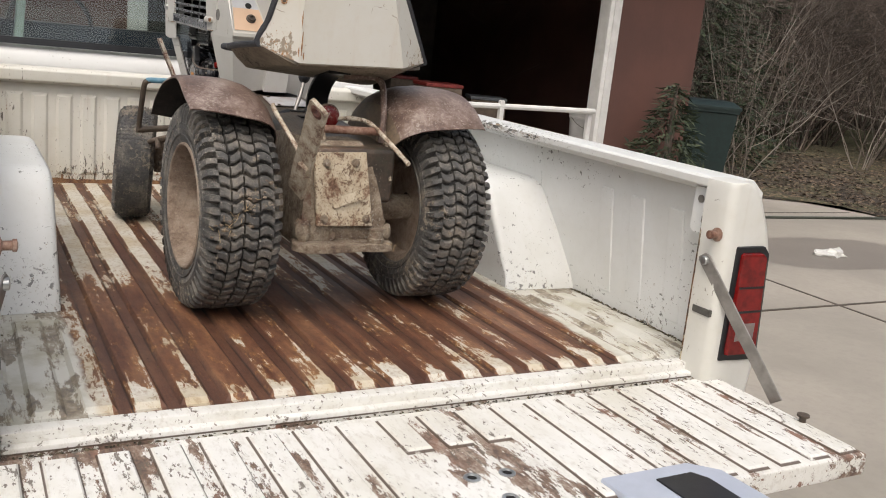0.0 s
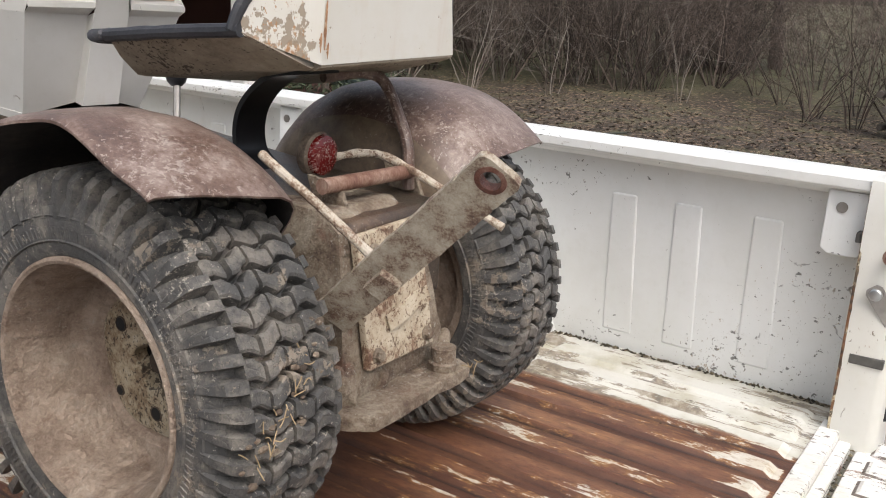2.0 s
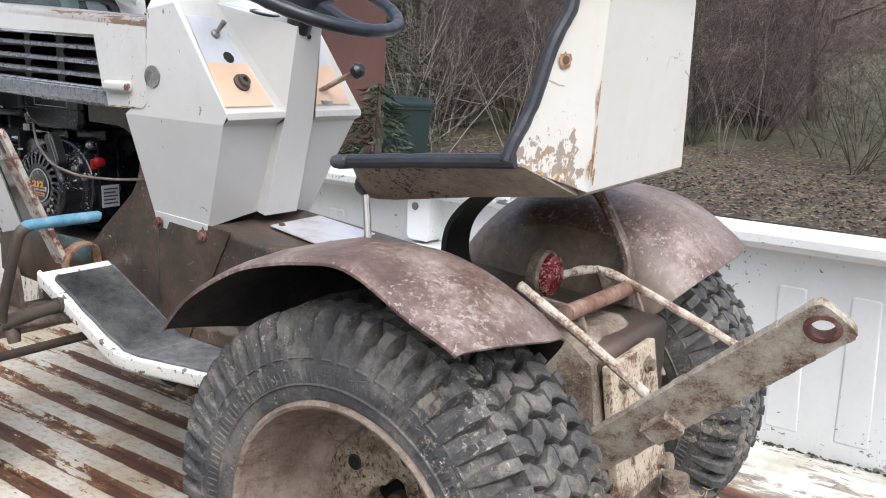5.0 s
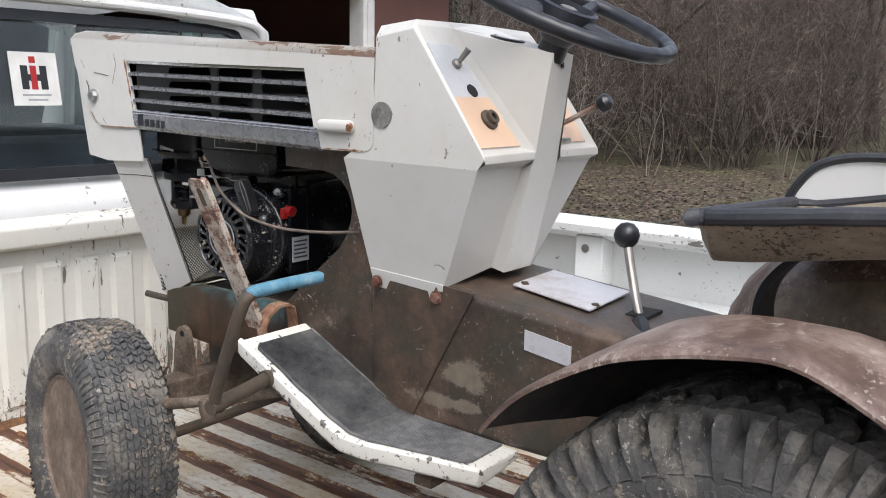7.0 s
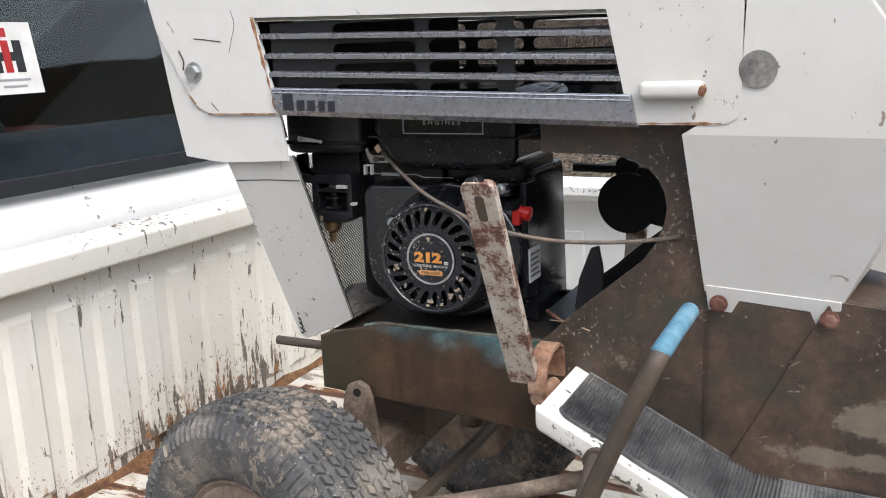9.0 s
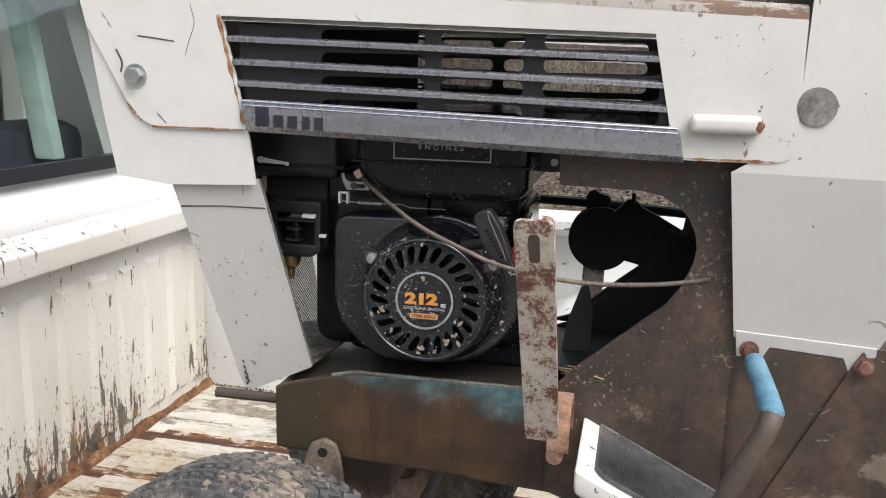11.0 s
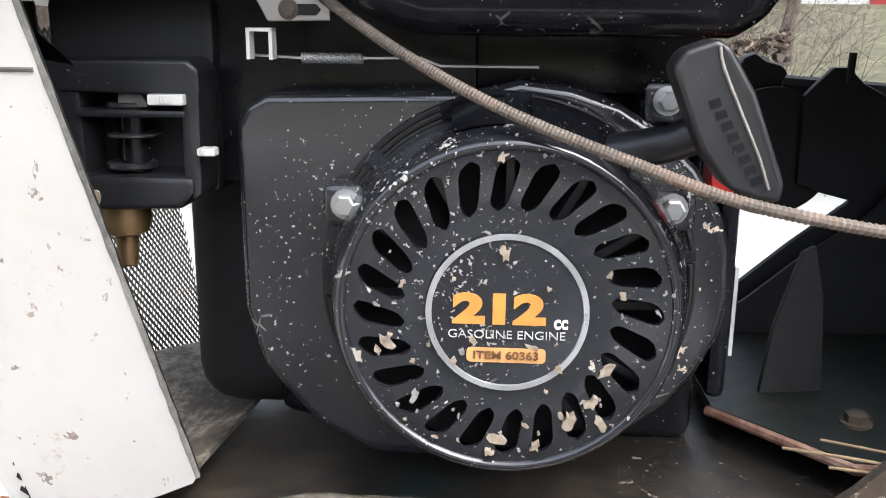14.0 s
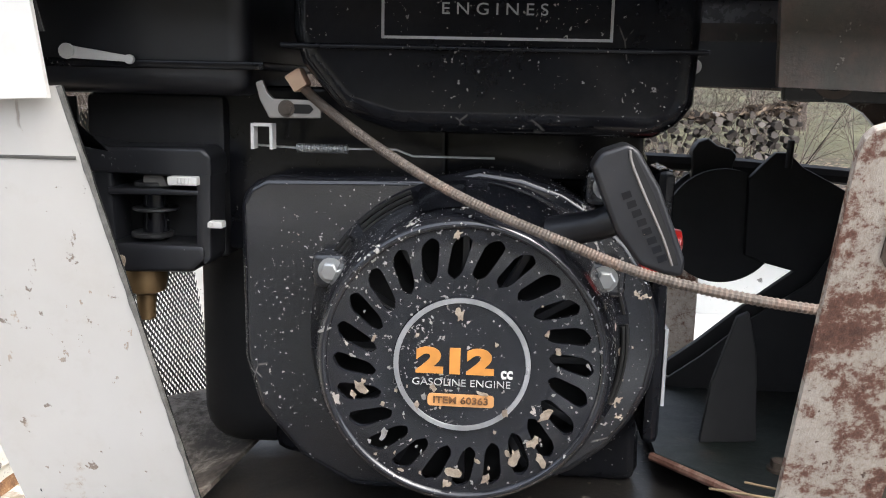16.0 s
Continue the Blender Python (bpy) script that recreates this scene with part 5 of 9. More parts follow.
    for s in (-1, 1):
        bm = bm_new()
        tube(bm, [(s * 0.205, 1.690, 0.165), (s * 0.205, 1.690, 0.285)], 0.019, 14)
        part("spindle", bm, M["mud_dark"], ax)
        bm = bm_new()
        tube(bm, [(s * 0.205, 1.690, 0.185), (s * 0.285, 1.706, 0.190)], 0.012, 12)
        part("stub_axle", bm, M["iron"], ax)
        bm = bm_new()
        prism(bm, [(1.665, 0.262), (1.725, 0.262), (1.715, 0.335), (1.708, 0.350), (1.694, 0.356), (1.681, 0.350), (1.676, 0.335)], "x", s * 0.117, s * 0.127, 0.002)
        br = part("axle_lug", bm, M["mud_dark"], ax, "muddy upright axle lug with a hole")
        bm = bm_new()
        lathe(bm, [(0.0055, 0), (0.0055, 0.0012)], 14, Matrix.Translation((s * 0.127, 1.694, 0.342)) @ Matrix.Rotation(radians(90 * s), 4, "Y"), True)
        part("hole", bm, M["void"], br)
    bm = bm_new()
    tube(bm, smooth_path([(-0.255, 1.665, 0.262), (-0.268, 1.60, 0.278), (-0.272, 1.535, 0.293), (-0.255, 1.44, 0.318), (-0.225, 1.35, 0.341)]), 0.0085, 12)
    dl = part("drag_link", bm, M["mud_dark"], ax, "muddy steering drag link")
    bm = bm_new()
    lathe(bm, [(0.010, -0.016), (0.012, 0.0), (0.010, 0.016)], 12, Matrix.Translation((-0.262, 1.462, 0.298)) @ Matrix.Rotation(radians(-15), 4, "X"), True)
    part("link_nut", bm, M["iron"], dl)
    bm = bm_new()
    tube(bm, [(-0.225, 1.62, 0.205), (0.225, 1.62, 0.205)], 0.009, 10)
    part("tie_rod", bm, M["iron"], ax)
    bm = bm_new()
    tube(bm, [(-0.096, 1.832, 0.386), (-0.096, 1.748, 0.386)], 0.006)
    part("hinge_pin", bm, M["iron"], tractor)
    # rear transaxle, drawbar and hitch
    bm = bm_new()
    t = bmesh.new()
    loft(t, [[(x0, y0, z), (x1, y0, z), (x1 * 0.9, 0.80, z), (x0 * 0.9, 0.80, z)] for x0, x1, y0, z in ((-0.140, 0.092, 0.462, 0.190), (-0.142, 0.094, 0.458, 0.225), (-0.132, 0.060, 0.474, 0.36), (-0.126, 0.036, 0.486, 0.430), (-0.120, 0.030, 0.52, 0.452))])
    soften(t, 0.008, 2)
    crust(t, 0.0030, 42, 3, 5.0)
    merge(bm, t)
    tube(bm, [(-0.25, 0.645, 0.258), (0.27, 0.645, 0.258)], 0.036, 16)
    tx = part("transaxle", bm, M["mud"], tractor, "mud-covered transaxle housing")
    bm = bm_new()
    plate(bm, [(-0.116, 0.478, 0.428), (0.022, 0.478, 0.432), (0.044, 0.456, 0.248), (-0.106, 0.456, 0.250)], (0, -0.012, 0.002), 0.003)
    cov = part("cover", bm, M["flaked_cream"], tx, "cream rear cover plate, paint flaking to rust")
    bm = bm_new()
    rows = []
    for k, (u, w, d) in enumerate(((-0.070, 0.318, 0.0), (-0.045, 0.330, 0.008), (-0.015, 0.338, 0.004), (0.004, 0.345, 0.012))):
        rows.append([(u, 0.448 - d, w), (u + 0.008, 0.448 - d - 0.003, w - 0.022), (u + 0.008, 0.4495 - d - 0.003, w - 0.022), (u, 0.4495 - d, w)])
    loft(bm, rows)
    part("loose_flake", bm, M["flaked_cream"], cov, "curled flake of paint")
    bm = bm_new()
    prism(bm, [(-0.155, 0.49), (0.085, 0.49), (0.098, 0.44), (0.085, 0.405), (-0.140, 0.405), (-0.168, 0.44)], "z", 0.192, 0.212, 0.003)
    crust(bm, 0.0038, 48, 3, 1.0)
    part("hitch_plate", bm, M["mud"], tx, "mud-crusted hitch plate")
    bm = bm_new()
    lathe(bm, [(0.020, 0.0), (0.022, 0.012), (0.018, 0.014), (0.018, 0.034), (0.012, 0.036)], 16, Matrix.Translation((0.048, 0.430, 0.211)), True)
    part("hitch_nut", bm, M["mud"], tx)
    for u, v, w in ((-0.085, 0.462, 0.405), (-0.008, 0.462, 0.407), (-0.088, 0.447, 0.268), (0.025, 0.447, 0.268)):
        bm = bm_new()
        bolt(bm, (u, v, w), (0, -1, 0.05), 0.008, 0.010)
        part("cover_bolt", bm, M["mud"], tx)
    for u, w, r in ((-0.138, 0.235, 0.026), (0.090, 0.232, 0.020), (-0.06, 0.222, 0.018)):
        bm = bm_new()
        bmesh.ops.create_icosphere(bm, subdivisions=3, radius=r)
        for vtx in bm.verts:
            k = 1 + 0.6 * noise.noise(vtx.co * 45 + Vector((u * 90, 0, w * 90)))
            vtx.co = Vector((vtx.co.x * 0.7 * k + u, vtx.co.y * 0.6 * k + 0.462, vtx.co.z * 1.25 * k + w))
        part("mud_lump", bm, M["mud"], tx, "lump of dried mud")
    # implement lift bar
    bm = bm_new()
    A, E = Vector((-0.160, 0.470, 0.330)), Vector((-0.217, 0.226, 0.549))
    d = (E - A).normalized()
    side = Vector((0.84, 0.22, 0.42))
    side = (side - d * side.dot(d)).normalized()
    up = side.cross(d).normalized() * 0.0255
    B = E + d * 0.020
    ring_o, ring_i = [], []
    for k in range(28):
        a = 2 * math.pi * k / 28
        ring_i.append(E + (d * math.cos(a) + up.normalized() * math.sin(a)) * 0.0125)
        q = d * math.cos(a) + up.normalized() * math.sin(a)
        f = min(0.0255 / max(1e-3, abs(math.sin(a))), (0.020 if math.cos(a) > 0 else 0.030) / max(1e-3, abs(math.cos(a))))
        ring_o.append(E + q * min(f, 0.0285 if math.cos(a) > 0 else 1.0))
    t = bmesh.new()
    th = side * 0.010
    loft(t, [ring_i, ring_o, [p + th for p in ring_o], [p + th for p in ring_i], ring_i], caps=False)
    C = E - d * 0.030
    loft(t, [[p + up, p - up, p - up + th, p + up + th] for p in [C.lerp(A, k / 14) for k in range(15)]], caps=True)
    bmesh.ops.remove_doubles(t, verts=t.verts, dist=0.0004)
    crust(t, 0.0013, 80, 2, 3.0)
    merge(bm, t)
    arm = part("lift_arm", bm, M["arm_mud"], tractor, "flat muddy lift arm with a rusty eye", 30)
    bm = bm_new()
    e = Matrix.Translation(E + side * 0.005) @ side.to_track_quat("Z", "Y").to_matrix().to_4x4()
    lathe(bm, [(0.0112, -0.0060), (0.0112, 0.0060), (0.0130, 0.0062), (0.0165, 0.0058), (0.0172, 0.0040), (0.0172, -0.0040), (0.0165, -0.0058), (0.0130, -0.0062), (0.0112, -0.0060)], 32, e)
    part("eye", bm, M["eye_rust"], arm, "rusty bored eye")
    bm = bm_new()
    t = bmesh.new()
    h = C.lerp(A, 0.60)
    loft(t, [[p + up * 0.9 - th * 0.9, p - up * 0.2 - th * 1.1, p - up * 0.2 + th * 0.2, p + up * 0.9 + th * 0.2] for p in (h - d * 0.020, h - d * 0.005, h + d * 0.016)])
    crust(t, 0.003, 70, 3, 9.0)
    merge(bm, t)
    part("mud_clod", bm, M["arm_mud"], arm, "clod of dried mud")
    bm = bm_new()
    tube(bm, [(-0.105, 0.532, 0.480), (0.085, 0.529, 0.478)], 0.0105, 12)
    part("cross_shaft", bm, M["bar_rust"], tractor, "rusty cross shaft")
    for pts in (((-0.200, 0.545, 0.530), (-0.202, 0.525, 0.520), (-0.194, 0.470, 0.486), (-0.178, 0.398, 0.433)), ((-0.010, 0.592, 0.500), (0.030, 0.572, 0.504), (0.062, 0.552, 0.497), (0.078, 0.480, 0.467), (0.092, 0.374, 0.421))):
        bm = bm_new()
        line = smooth_path(pts, 10)
        tube(bm, line, [0.0058 + 0.0014 * noise.noise((k * 0.45, pts[0][0] * 50, 0)) for k in range(len(line))], 10)
        part("lift_rod", bm, M["rod_flake"], tractor, "bent rod with flaking pale paint")
    for u in (-0.075, 0.095):
        bm = bm_new()
        plate(bm, [(u, 0.585, 0.485), (u, 0.53, 0.48), (u, 0.475, 0.36), (u, 0.53, 0.34)], (0.008, 0, 0), 0.002)
        part("bracket", bm, M["mud"], tractor)
    # seat post and bracing rod
    bm = bm_new()
    tube(bm, smooth_path([(0.02, 0.640, 0.604), (0.085, 0.622, 0.610), (0.112, 0.602, 0.598), (0.106, 0.570, 0.556), (0.098, 0.545, 0.515), (0.094, 0.538, 0.485), (0.090, 0.533, 0.45)]), 0.0088)
    part("seat_rod", bm, M["fender"], tractor, "bent rusty seat rod")
    # round tail light between the mudguards
    bm = bm_new()
    m = Matrix.Translation((-0.033, 0.605, 0.505)) @ Matrix.Rotation(radians(92), 4, "X")
    lathe(bm, [(0.026, -0.012), (0.030, -0.008), (0.0315, 0.006), (0.028, 0.010)], 28, m, True)
    tl = part("tail_light", bm, M["mud_dark"], tractor, "round red tail light splashed with mud")
    bm = bm_new()
    lathe(bm, [(0.0285, 0.008), (0.027, 0.016), (0.019, 0.021), (0.002, 0.023)], 28, m, True)
    part("lens", bm, M["red_mud"], tl)


def ragged_blue():
    """Blue-green paint left along the top edge, brown sheet below it."""
    n = Nodes("blue_green_worn")
    brown = n.ramp(n.noise(6, 10, 0.74), (0.30, (0.020, 0.016, 0.012)), (0.46, (0.050, 0.032, 0.021)), (0.58, (0.088, 0.050, 0.028)), (0.72, (0.150, 0.090, 0.052)))
    z, y = n.axis(2), n.axis(1)
    green = n.step(n.math("ADD", y, n.math("MULTIPLY", n.noise(9, 5, 0.6), 0.10)), 1.705, 1.765)
    brown = n.mix(n.math("MULTIPLY", green, 0.7), brown, (0.036, 0.034, 0.020))
    run = n.step(n.noise(30, 5, 0.65, (1, 1, 0.10)), 0.52, 0.70)
    brown = n.mix(n.math("MULTIPLY", run, 0.6), brown, (0.022, 0.016, 0.011))
    dot = n.step(n.math("ADD", n.noise(170, 4, 0.68, off=(4, 4, 4)), n.math("MULTIPLY", n.math("SUBTRACT", n.noise(6, 4), 0.5), 0.4)), 0.67, 0.70)
    brown = n.mix(n.math("MULTIPLY", dot, 0.7), brown, (0.32, 0.28, 0.23))
    blue = n.ramp(n.noise(30, 8, 0.72), (0.32, (0.025, 0.042, 0.042)), (0.5, (0.060, 0.120, 0.130)), (0.68, (0.17, 0.24, 0.24)))
    f = n.math("ADD", n.math("MULTIPLY", n.noise(11, 7, 0.66, (1, 0.8, 0.9)), 0.75), n.math("MULTIPLY", n.math("SUBTRACT", z, 0.402), 7.0))
    f = n.math("SUBTRACT", f, n.math("MULTIPLY", n.math("ABSOLUTE", n.math("SUBTRACT", y, 1.500)), 1.5))
    return n.done(n.mix(n.step(f, 0.24, 0.46), brown, blue), n.math("ADD", 0.28, n.math("MULTIPLY", n.noise(40, 5), 0.3)), 0, n.noise(70, 6, 0.7), 0.3, 0.0015)


M["flaked_cream"] = spattered("flaked_cream", [(0.34, (0.10, 0.050, 0.032)), (0.43, (0.21, 0.125, 0.080)), (0.50, (0.44, 0.36, 0.26)), (0.66, (0.56, 0.49, 0.38))], 11, 0.75, 0.8, (0.13, 0.07, 0.045), 0.64)
M["hook_rust"] = rusty("hook_rust", [(0.32, (0.10, 0.045, 0.025)), (0.46, (0.24, 0.125, 0.075)), (0.60, (0.38, 0.255, 0.18)), (0.75, (0.45, 0.38, 0.32))], 24, 0.55, 0.5)
M["arm_mud"] = spattered("arm_mud", [(0.30, (0.075, 0.040, 0.028)), (0.40, (0.20, 0.135, 0.098)), (0.48, (0.35, 0.295, 0.225)), (0.62, (0.48, 0.43, 0.35))], 34, 0.85, 1.0, (0.52, 0.48, 0.41), 0.66, patch=((0.13, 0.062, 0.042), 0.56))
M["rod_flake"] = spattered("rod_flake", [(0.32, (0.10, 0.055, 0.036)), (0.44, (0.24, 0.165, 0.115)), (0.52, (0.46, 0.40, 0.32)), (0.68, (0.58, 0.53, 0.45))], 34, 0.75, 0.8, (0.12, 0.06, 0.04), 0.65)
# frame brown made darker for the engine base plate and the lug
M["base_dark"] = spattered("base_dark", [(0.30, (0.009, 0.009, 0.008)), (0.48, (0.020, 0.018, 0.016)), (0.62, (0.045, 0.036, 0.028)), (0.76, (0.10, 0.078, 0.056))], 8, 0.36, 0.35, (0.36, 0.31, 0.26), 0.69, patch=((0.016, 0.030, 0.028), 0.56))
M["eye_rust"] = rusty("eye_rust", [(0.30, (0.045, 0.018, 0.013)), (0.46, (0.12, 0.045, 0.030)), (0.60, (0.20, 0.10, 0.075)), (0.75, (0.34, 0.29, 0.26))], 40, 0.55, 0.6)
M["mud_dark"] = spattered("mud_dark", [(0.30, (0.035, 0.026, 0.020)), (0.44, (0.085, 0.060, 0.044)), (0.58, (0.17, 0.13, 0.095)), (0.74, (0.30, 0.25, 0.20))], 17, 0.8, 0.9, (0.40, 0.34, 0.28), 0.68)
M["blue_worn"] = ragged_blue()
M["lip_patina"] = spattered("lip_patina", [(0.30, (0.030, 0.026, 0.020)), (0.44, (0.085, 0.072, 0.054)), (0.56, (0.11, 0.155, 0.14)), (0.70, (0.27, 0.265, 0.22))], 16, 0.42, 0.6, (0.30, 0.27, 0.22), 0.68, patch=((0.07, 0.045, 0.028), 0.52))
M["red_mud"] = speckled("red_lens_mud", (0.17, 0.010, 0.010), (0.40, 0.28, 0.24), 0.2, 0.58, 0.0, (0.32, 0.20, 0.17), 0.60)
chassis()


def hood():
    bm = bm_new()
    # cross-section lofted from the dash to the nose
    rows = []
    for v, zt in ((1.245, 0.815), (1.50, 0.829), (1.75, 0.842), (1.92, 0.851), (1.945, 0.848), (1.952, 0.838)):
        rows.append([(-0.1505, v, zt - 0.014), (-0.149, v, zt - 0.007), (-0.144, v, zt - 0.002), (-0.136, v, zt), (0.136, v, zt), (0.144, v, zt - 0.002), (0.149, v, zt - 0.007), (0.1505, v, zt - 0.014)])
    loft(bm, rows, closed=False)
    bmesh.ops.solidify(bm, geom=bm.faces[:], thickness=0.002)
    top = part("hood", bm, M["hood_top"], tractor, "white hood with a rust-streaked top", 45)
    for s in (-1, 1):
        bm = bm_new()
        z = lambda v: 0.8015 + (v - 1.245) * 0.0525
        a, b = s * 0.1505, s * 0.1475
        prism(bm, [(1.245, z(1.245)), (1.245, 0.692), (1.248, 0.684), (1.255, 0.679), (1.265, 0.677), (1.348, 0.677), (1.372, 0.786), (1.372, z(1.372))], "x", a, b)
        prism(bm, [(1.372, z(1.372)), (1.372, 0.788), (1.790, 0.799), (1.790, z(1.79))], "x", a, b)
        prism(bm, [(1.790, z(1.79)), (1.790, 0.799), (1.765, 0.696), (1.765, 0.688), (1.850, 0.687), (1.866, 0.689), (1.879, 0.695), (1.889, 0.704), (1.897, 0.716), (1.938, 0.79), (1.95, z(1.95))], "x", a, b)
        sd = part("hood_side", bm, M["hood_white"], top, "white hood side panel with chips")
        if s < 0:
            for pts, w0 in ((((1.880, 0.7785), (1.862, 0.7765), (1.840, 0.7735)), 0.0007), (((1.822, 0.809), (1.818, 0.792), (1.824, 0.775), (1.829, 0.760)), 0.00035), (((1.905, 0.765), (1.899, 0.752), (1.901, 0.742)), 0.0012), (((1.862, 0.702), (1.852, 0.692)), 0.0006)):
                bm = bm_new()
                tube(bm, smooth_path([(-0.1506, p[0], p[1]) for p in pts], 5), w0, 5)
                part("scratch", bm, M["iron"], sd)
            for (v0, z0), (v1, z1), wd, seed in (((1.7925, 0.800), (1.7675, 0.694), 0.0024, 1), ((1.8955, 0.7120), (1.880, 0.6935), 0.0016, 2), ((1.868, 0.6885), (1.768, 0.6885), 0.0015, 3), ((1.348, 0.6785), (1.262, 0.6785), 0.0014, 4)):
                bm = bm_new()
                rows = []
                for k in range(25):
                    t = k / 24
                    c = Vector((-0.1508, v0 + (v1 - v0) * t, z0 + (z1 - z0) * t))
                    w0 = wd * max(0.12, 0.55 + 1.2 * noise.noise((t * 9, seed * 7.3, 0)))
                    a = Vector((0, z1 - z0, v0 - v1)).normalized() * w0
                    rows.append([c - a, c + a])
                loft(bm, rows, closed=False)
                part("rust_edge", bm, M["orange_rust"], sd, "rusted panel edge", 0)
        # bright louvre strips and the wide trim bar
        for k, f in enumerate((0.985, 0.735, 0.465, 0.215)):
            bm = bm_new()
            lo0, hi0 = Vector((s * 0.150, 1.348, 0.703)), Vector((s * 0.150, 1.371, 0.788))
            lo1, hi1 = Vector((s * 0.150, 1.770, 0.716)), Vector((s * 0.150, 1.790, 0.799))
            p, q = lo0.lerp(hi0, f), lo1.lerp(hi1, f)
            h = 0.0026 if k else 0.0036
            plate(bm, [p + Vector((0, 0, -h)), q + Vector((0, 0, -h)), q + Vector((0, 0, h)), p + Vector((0, 0, h))], (-s * 0.012, 0, 0.002), 0.0008)
            part("louvre", bm, M["alu"] if k else M["chrome"], top, "thin bright louvre strip")
        bm = bm_new()
        prism(bm, [(0.662, 0), (0.668, 0.006), (0.690, 0.006), (0.694, 0.004), (0.694, -0.004), (0.662, -0.004)], "y", 0, 1)
        for vtx in bm.verts:
            zz, d, t = vtx.co.x, vtx.co.z, vtx.co.y
            v = (1.340 + (zz - 0.662) * 0.2) * (1 - t) + (1.762 + (zz - 0.662) * 0.2) * t
            vtx.co = Vector((s * (0.1505 + d), v, zz + 0.0125 + 0.0125 * t))
        bar = part("trim_bar", bm, M["alu"], top, "brushed metal trim bar with dark lettering blocks")
        # two thin chrome tubes draw the highlight along the bar's top
        bm = bm_new()
        for zz, rr in ((0.6925, 0.0011), (0.6885, 0.0007)):
            tube(bm, [(s * 0.1565, (1.340 + (zz - 0.662) * 0.2) * (1 - t) + (1.762 + (zz - 0.662) * 0.2) * t, zz + 0.0125 + 0.0125 * t) for t in (0.004, 0.5, 0.996)], rr, 8)
        part("highlight_line", bm, M["chrome"], bar, "thin chrome lines added for the bar's highlight")
        if s < 0:
            # maker's name as plain blocks
            for k, (w, hgt) in enumerate(((0.014, 0.019), (0.010, 0.012), (0.010, 0.012), (0.008, 0.012), (0.009, 0.012))):
                v = 1.752 - sum((0.019, 0.0145, 0.015, 0.0125, 0.013)[:k])
                zb = 0.6810 + 0.0125 * (v - 1.34) / 0.42
                bm = bm_new()
                box(bm, -0.1578, -0.1562, v - w, v, zb, zb + hgt, 0.0006)
                box(bm, -0.1582, -0.1560, v - w * 0.68, v - w * 0.32, zb + hgt * 0.30, zb + hgt * 0.72)
                part("name_block", bm, M["letter"], bar)
        # pressed catch and bolts
        bm = bm_new()
        box(bm, s * 0.149, s * 0.164, 1.276, 1.338, 0.702, 0.719, 0.006, segs=3)
        ct = part("hood_catch", bm, M["hood_white"], top, "rounded white hood catch")
        bm = bm_new()
        bmesh.ops.create_icosphere(bm, subdivisions=3, radius=0.0062)
        for v in bm.verts:
            v.co *= 1 + 0.35 * noise.noise(v.co * 300)
        bm.transform(Matrix.Translation((s * 0.1595, 1.2795, 0.7105)) @ Matrix.Diagonal((0.75, 0.75, 1.0, 1)))
        part("rust_spot", bm, M["orange_rust"], ct, "rusted end")
        bm = bm_new()
        bolt(bm, (s * 0.1505, 1.884, 0.739), (s, 0, 0), 0.009, 0.009)
        part("hood_bolt", bm, M["zinc"], top)
    def leg(s, off):
        """Four corners of a tapering leg, kept in one plane."""
        a, b, c = Vector((s * (0.140 - off), 1.757, 0.638)), Vector((s * (0.140 - off), 1.856, 0.634)), Vector((s * (0.076 - off), 1.805, 0.384))
        nn = (b - a).cross(c - a)

        def at(v, w):
            return Vector((a.x - (nn.y * (v - a.y) + nn.z * (w - a.z)) / nn.x, v, w))
        return [a, b, at(1.8095, 0.398), at(1.8055, 0.389), at(1.798, 0.3855), at(1.7235, 0.4215), at(1.7215, 0.425)]
    # nose shell and front legs
    bm = bm_new()
    legs = []
    for s in (-1, 1):
        a, b = s * 0.1472, s * 0.1445
        prism(bm, [(1.945, 0.825), (1.79, 0.80), (1.765, 0.69), (1.757, 0.633), (1.855, 0.629), (1.912, 0.636), (1.925, 0.70)], "x", a, b)
        if s < 0:
            legs.append(bm_new())
            plate(legs[-1], leg(s, 0.0), (-s * 0.003, 0, 0))
    plate(bm, [(-0.147, 1.947, 0.822), (0.147, 1.947, 0.822), (0.147, 1.924, 0.70), (-0.147, 1.924, 0.70)], (0, -0.003, 0), 0.001)
    ns = part("nose_shell", bm, M["hood_white"], tractor, "white front grille shell")
    for b in legs:
        part("nose_leg", b, M["leg_white"], ns, "tapering white leg spotted with mud", 0)
    for s, b in ((-1, legs[0]),):
        q = leg(s, 0.0)
        p0, p1 = q[0].lerp(q[6], 0.145), q[1].lerp(q[2], 0.125)
        bm = bm_new()
        tube(bm, [p0.lerp(p1, 0.02), p0.lerp(p1, 0.5) + Vector((0, 0, 0.0012)), p0.lerp(p1, 0.98)], 0.0009, 6)
        part("fold_line", bm, M["slot_grey"], ns, "shallow fold across the leg")
        bm = bm_new()
        tube(bm, [q[0].lerp(q[6], k / 30) + Vector((0.0008, -0.0006, 0)) for k in range(31)], [0.0013 + 0.0005 * noise.noise((k * 0.9, 5, 2)) for k in range(31)], 6)
        part("worn_edge", bm, M["spot_grey"], ns, "dark line along the sheet edge")
    # black sheets added inside the nose shell to paint its shade
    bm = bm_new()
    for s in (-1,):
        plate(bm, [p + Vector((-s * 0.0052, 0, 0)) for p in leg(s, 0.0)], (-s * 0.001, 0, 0))
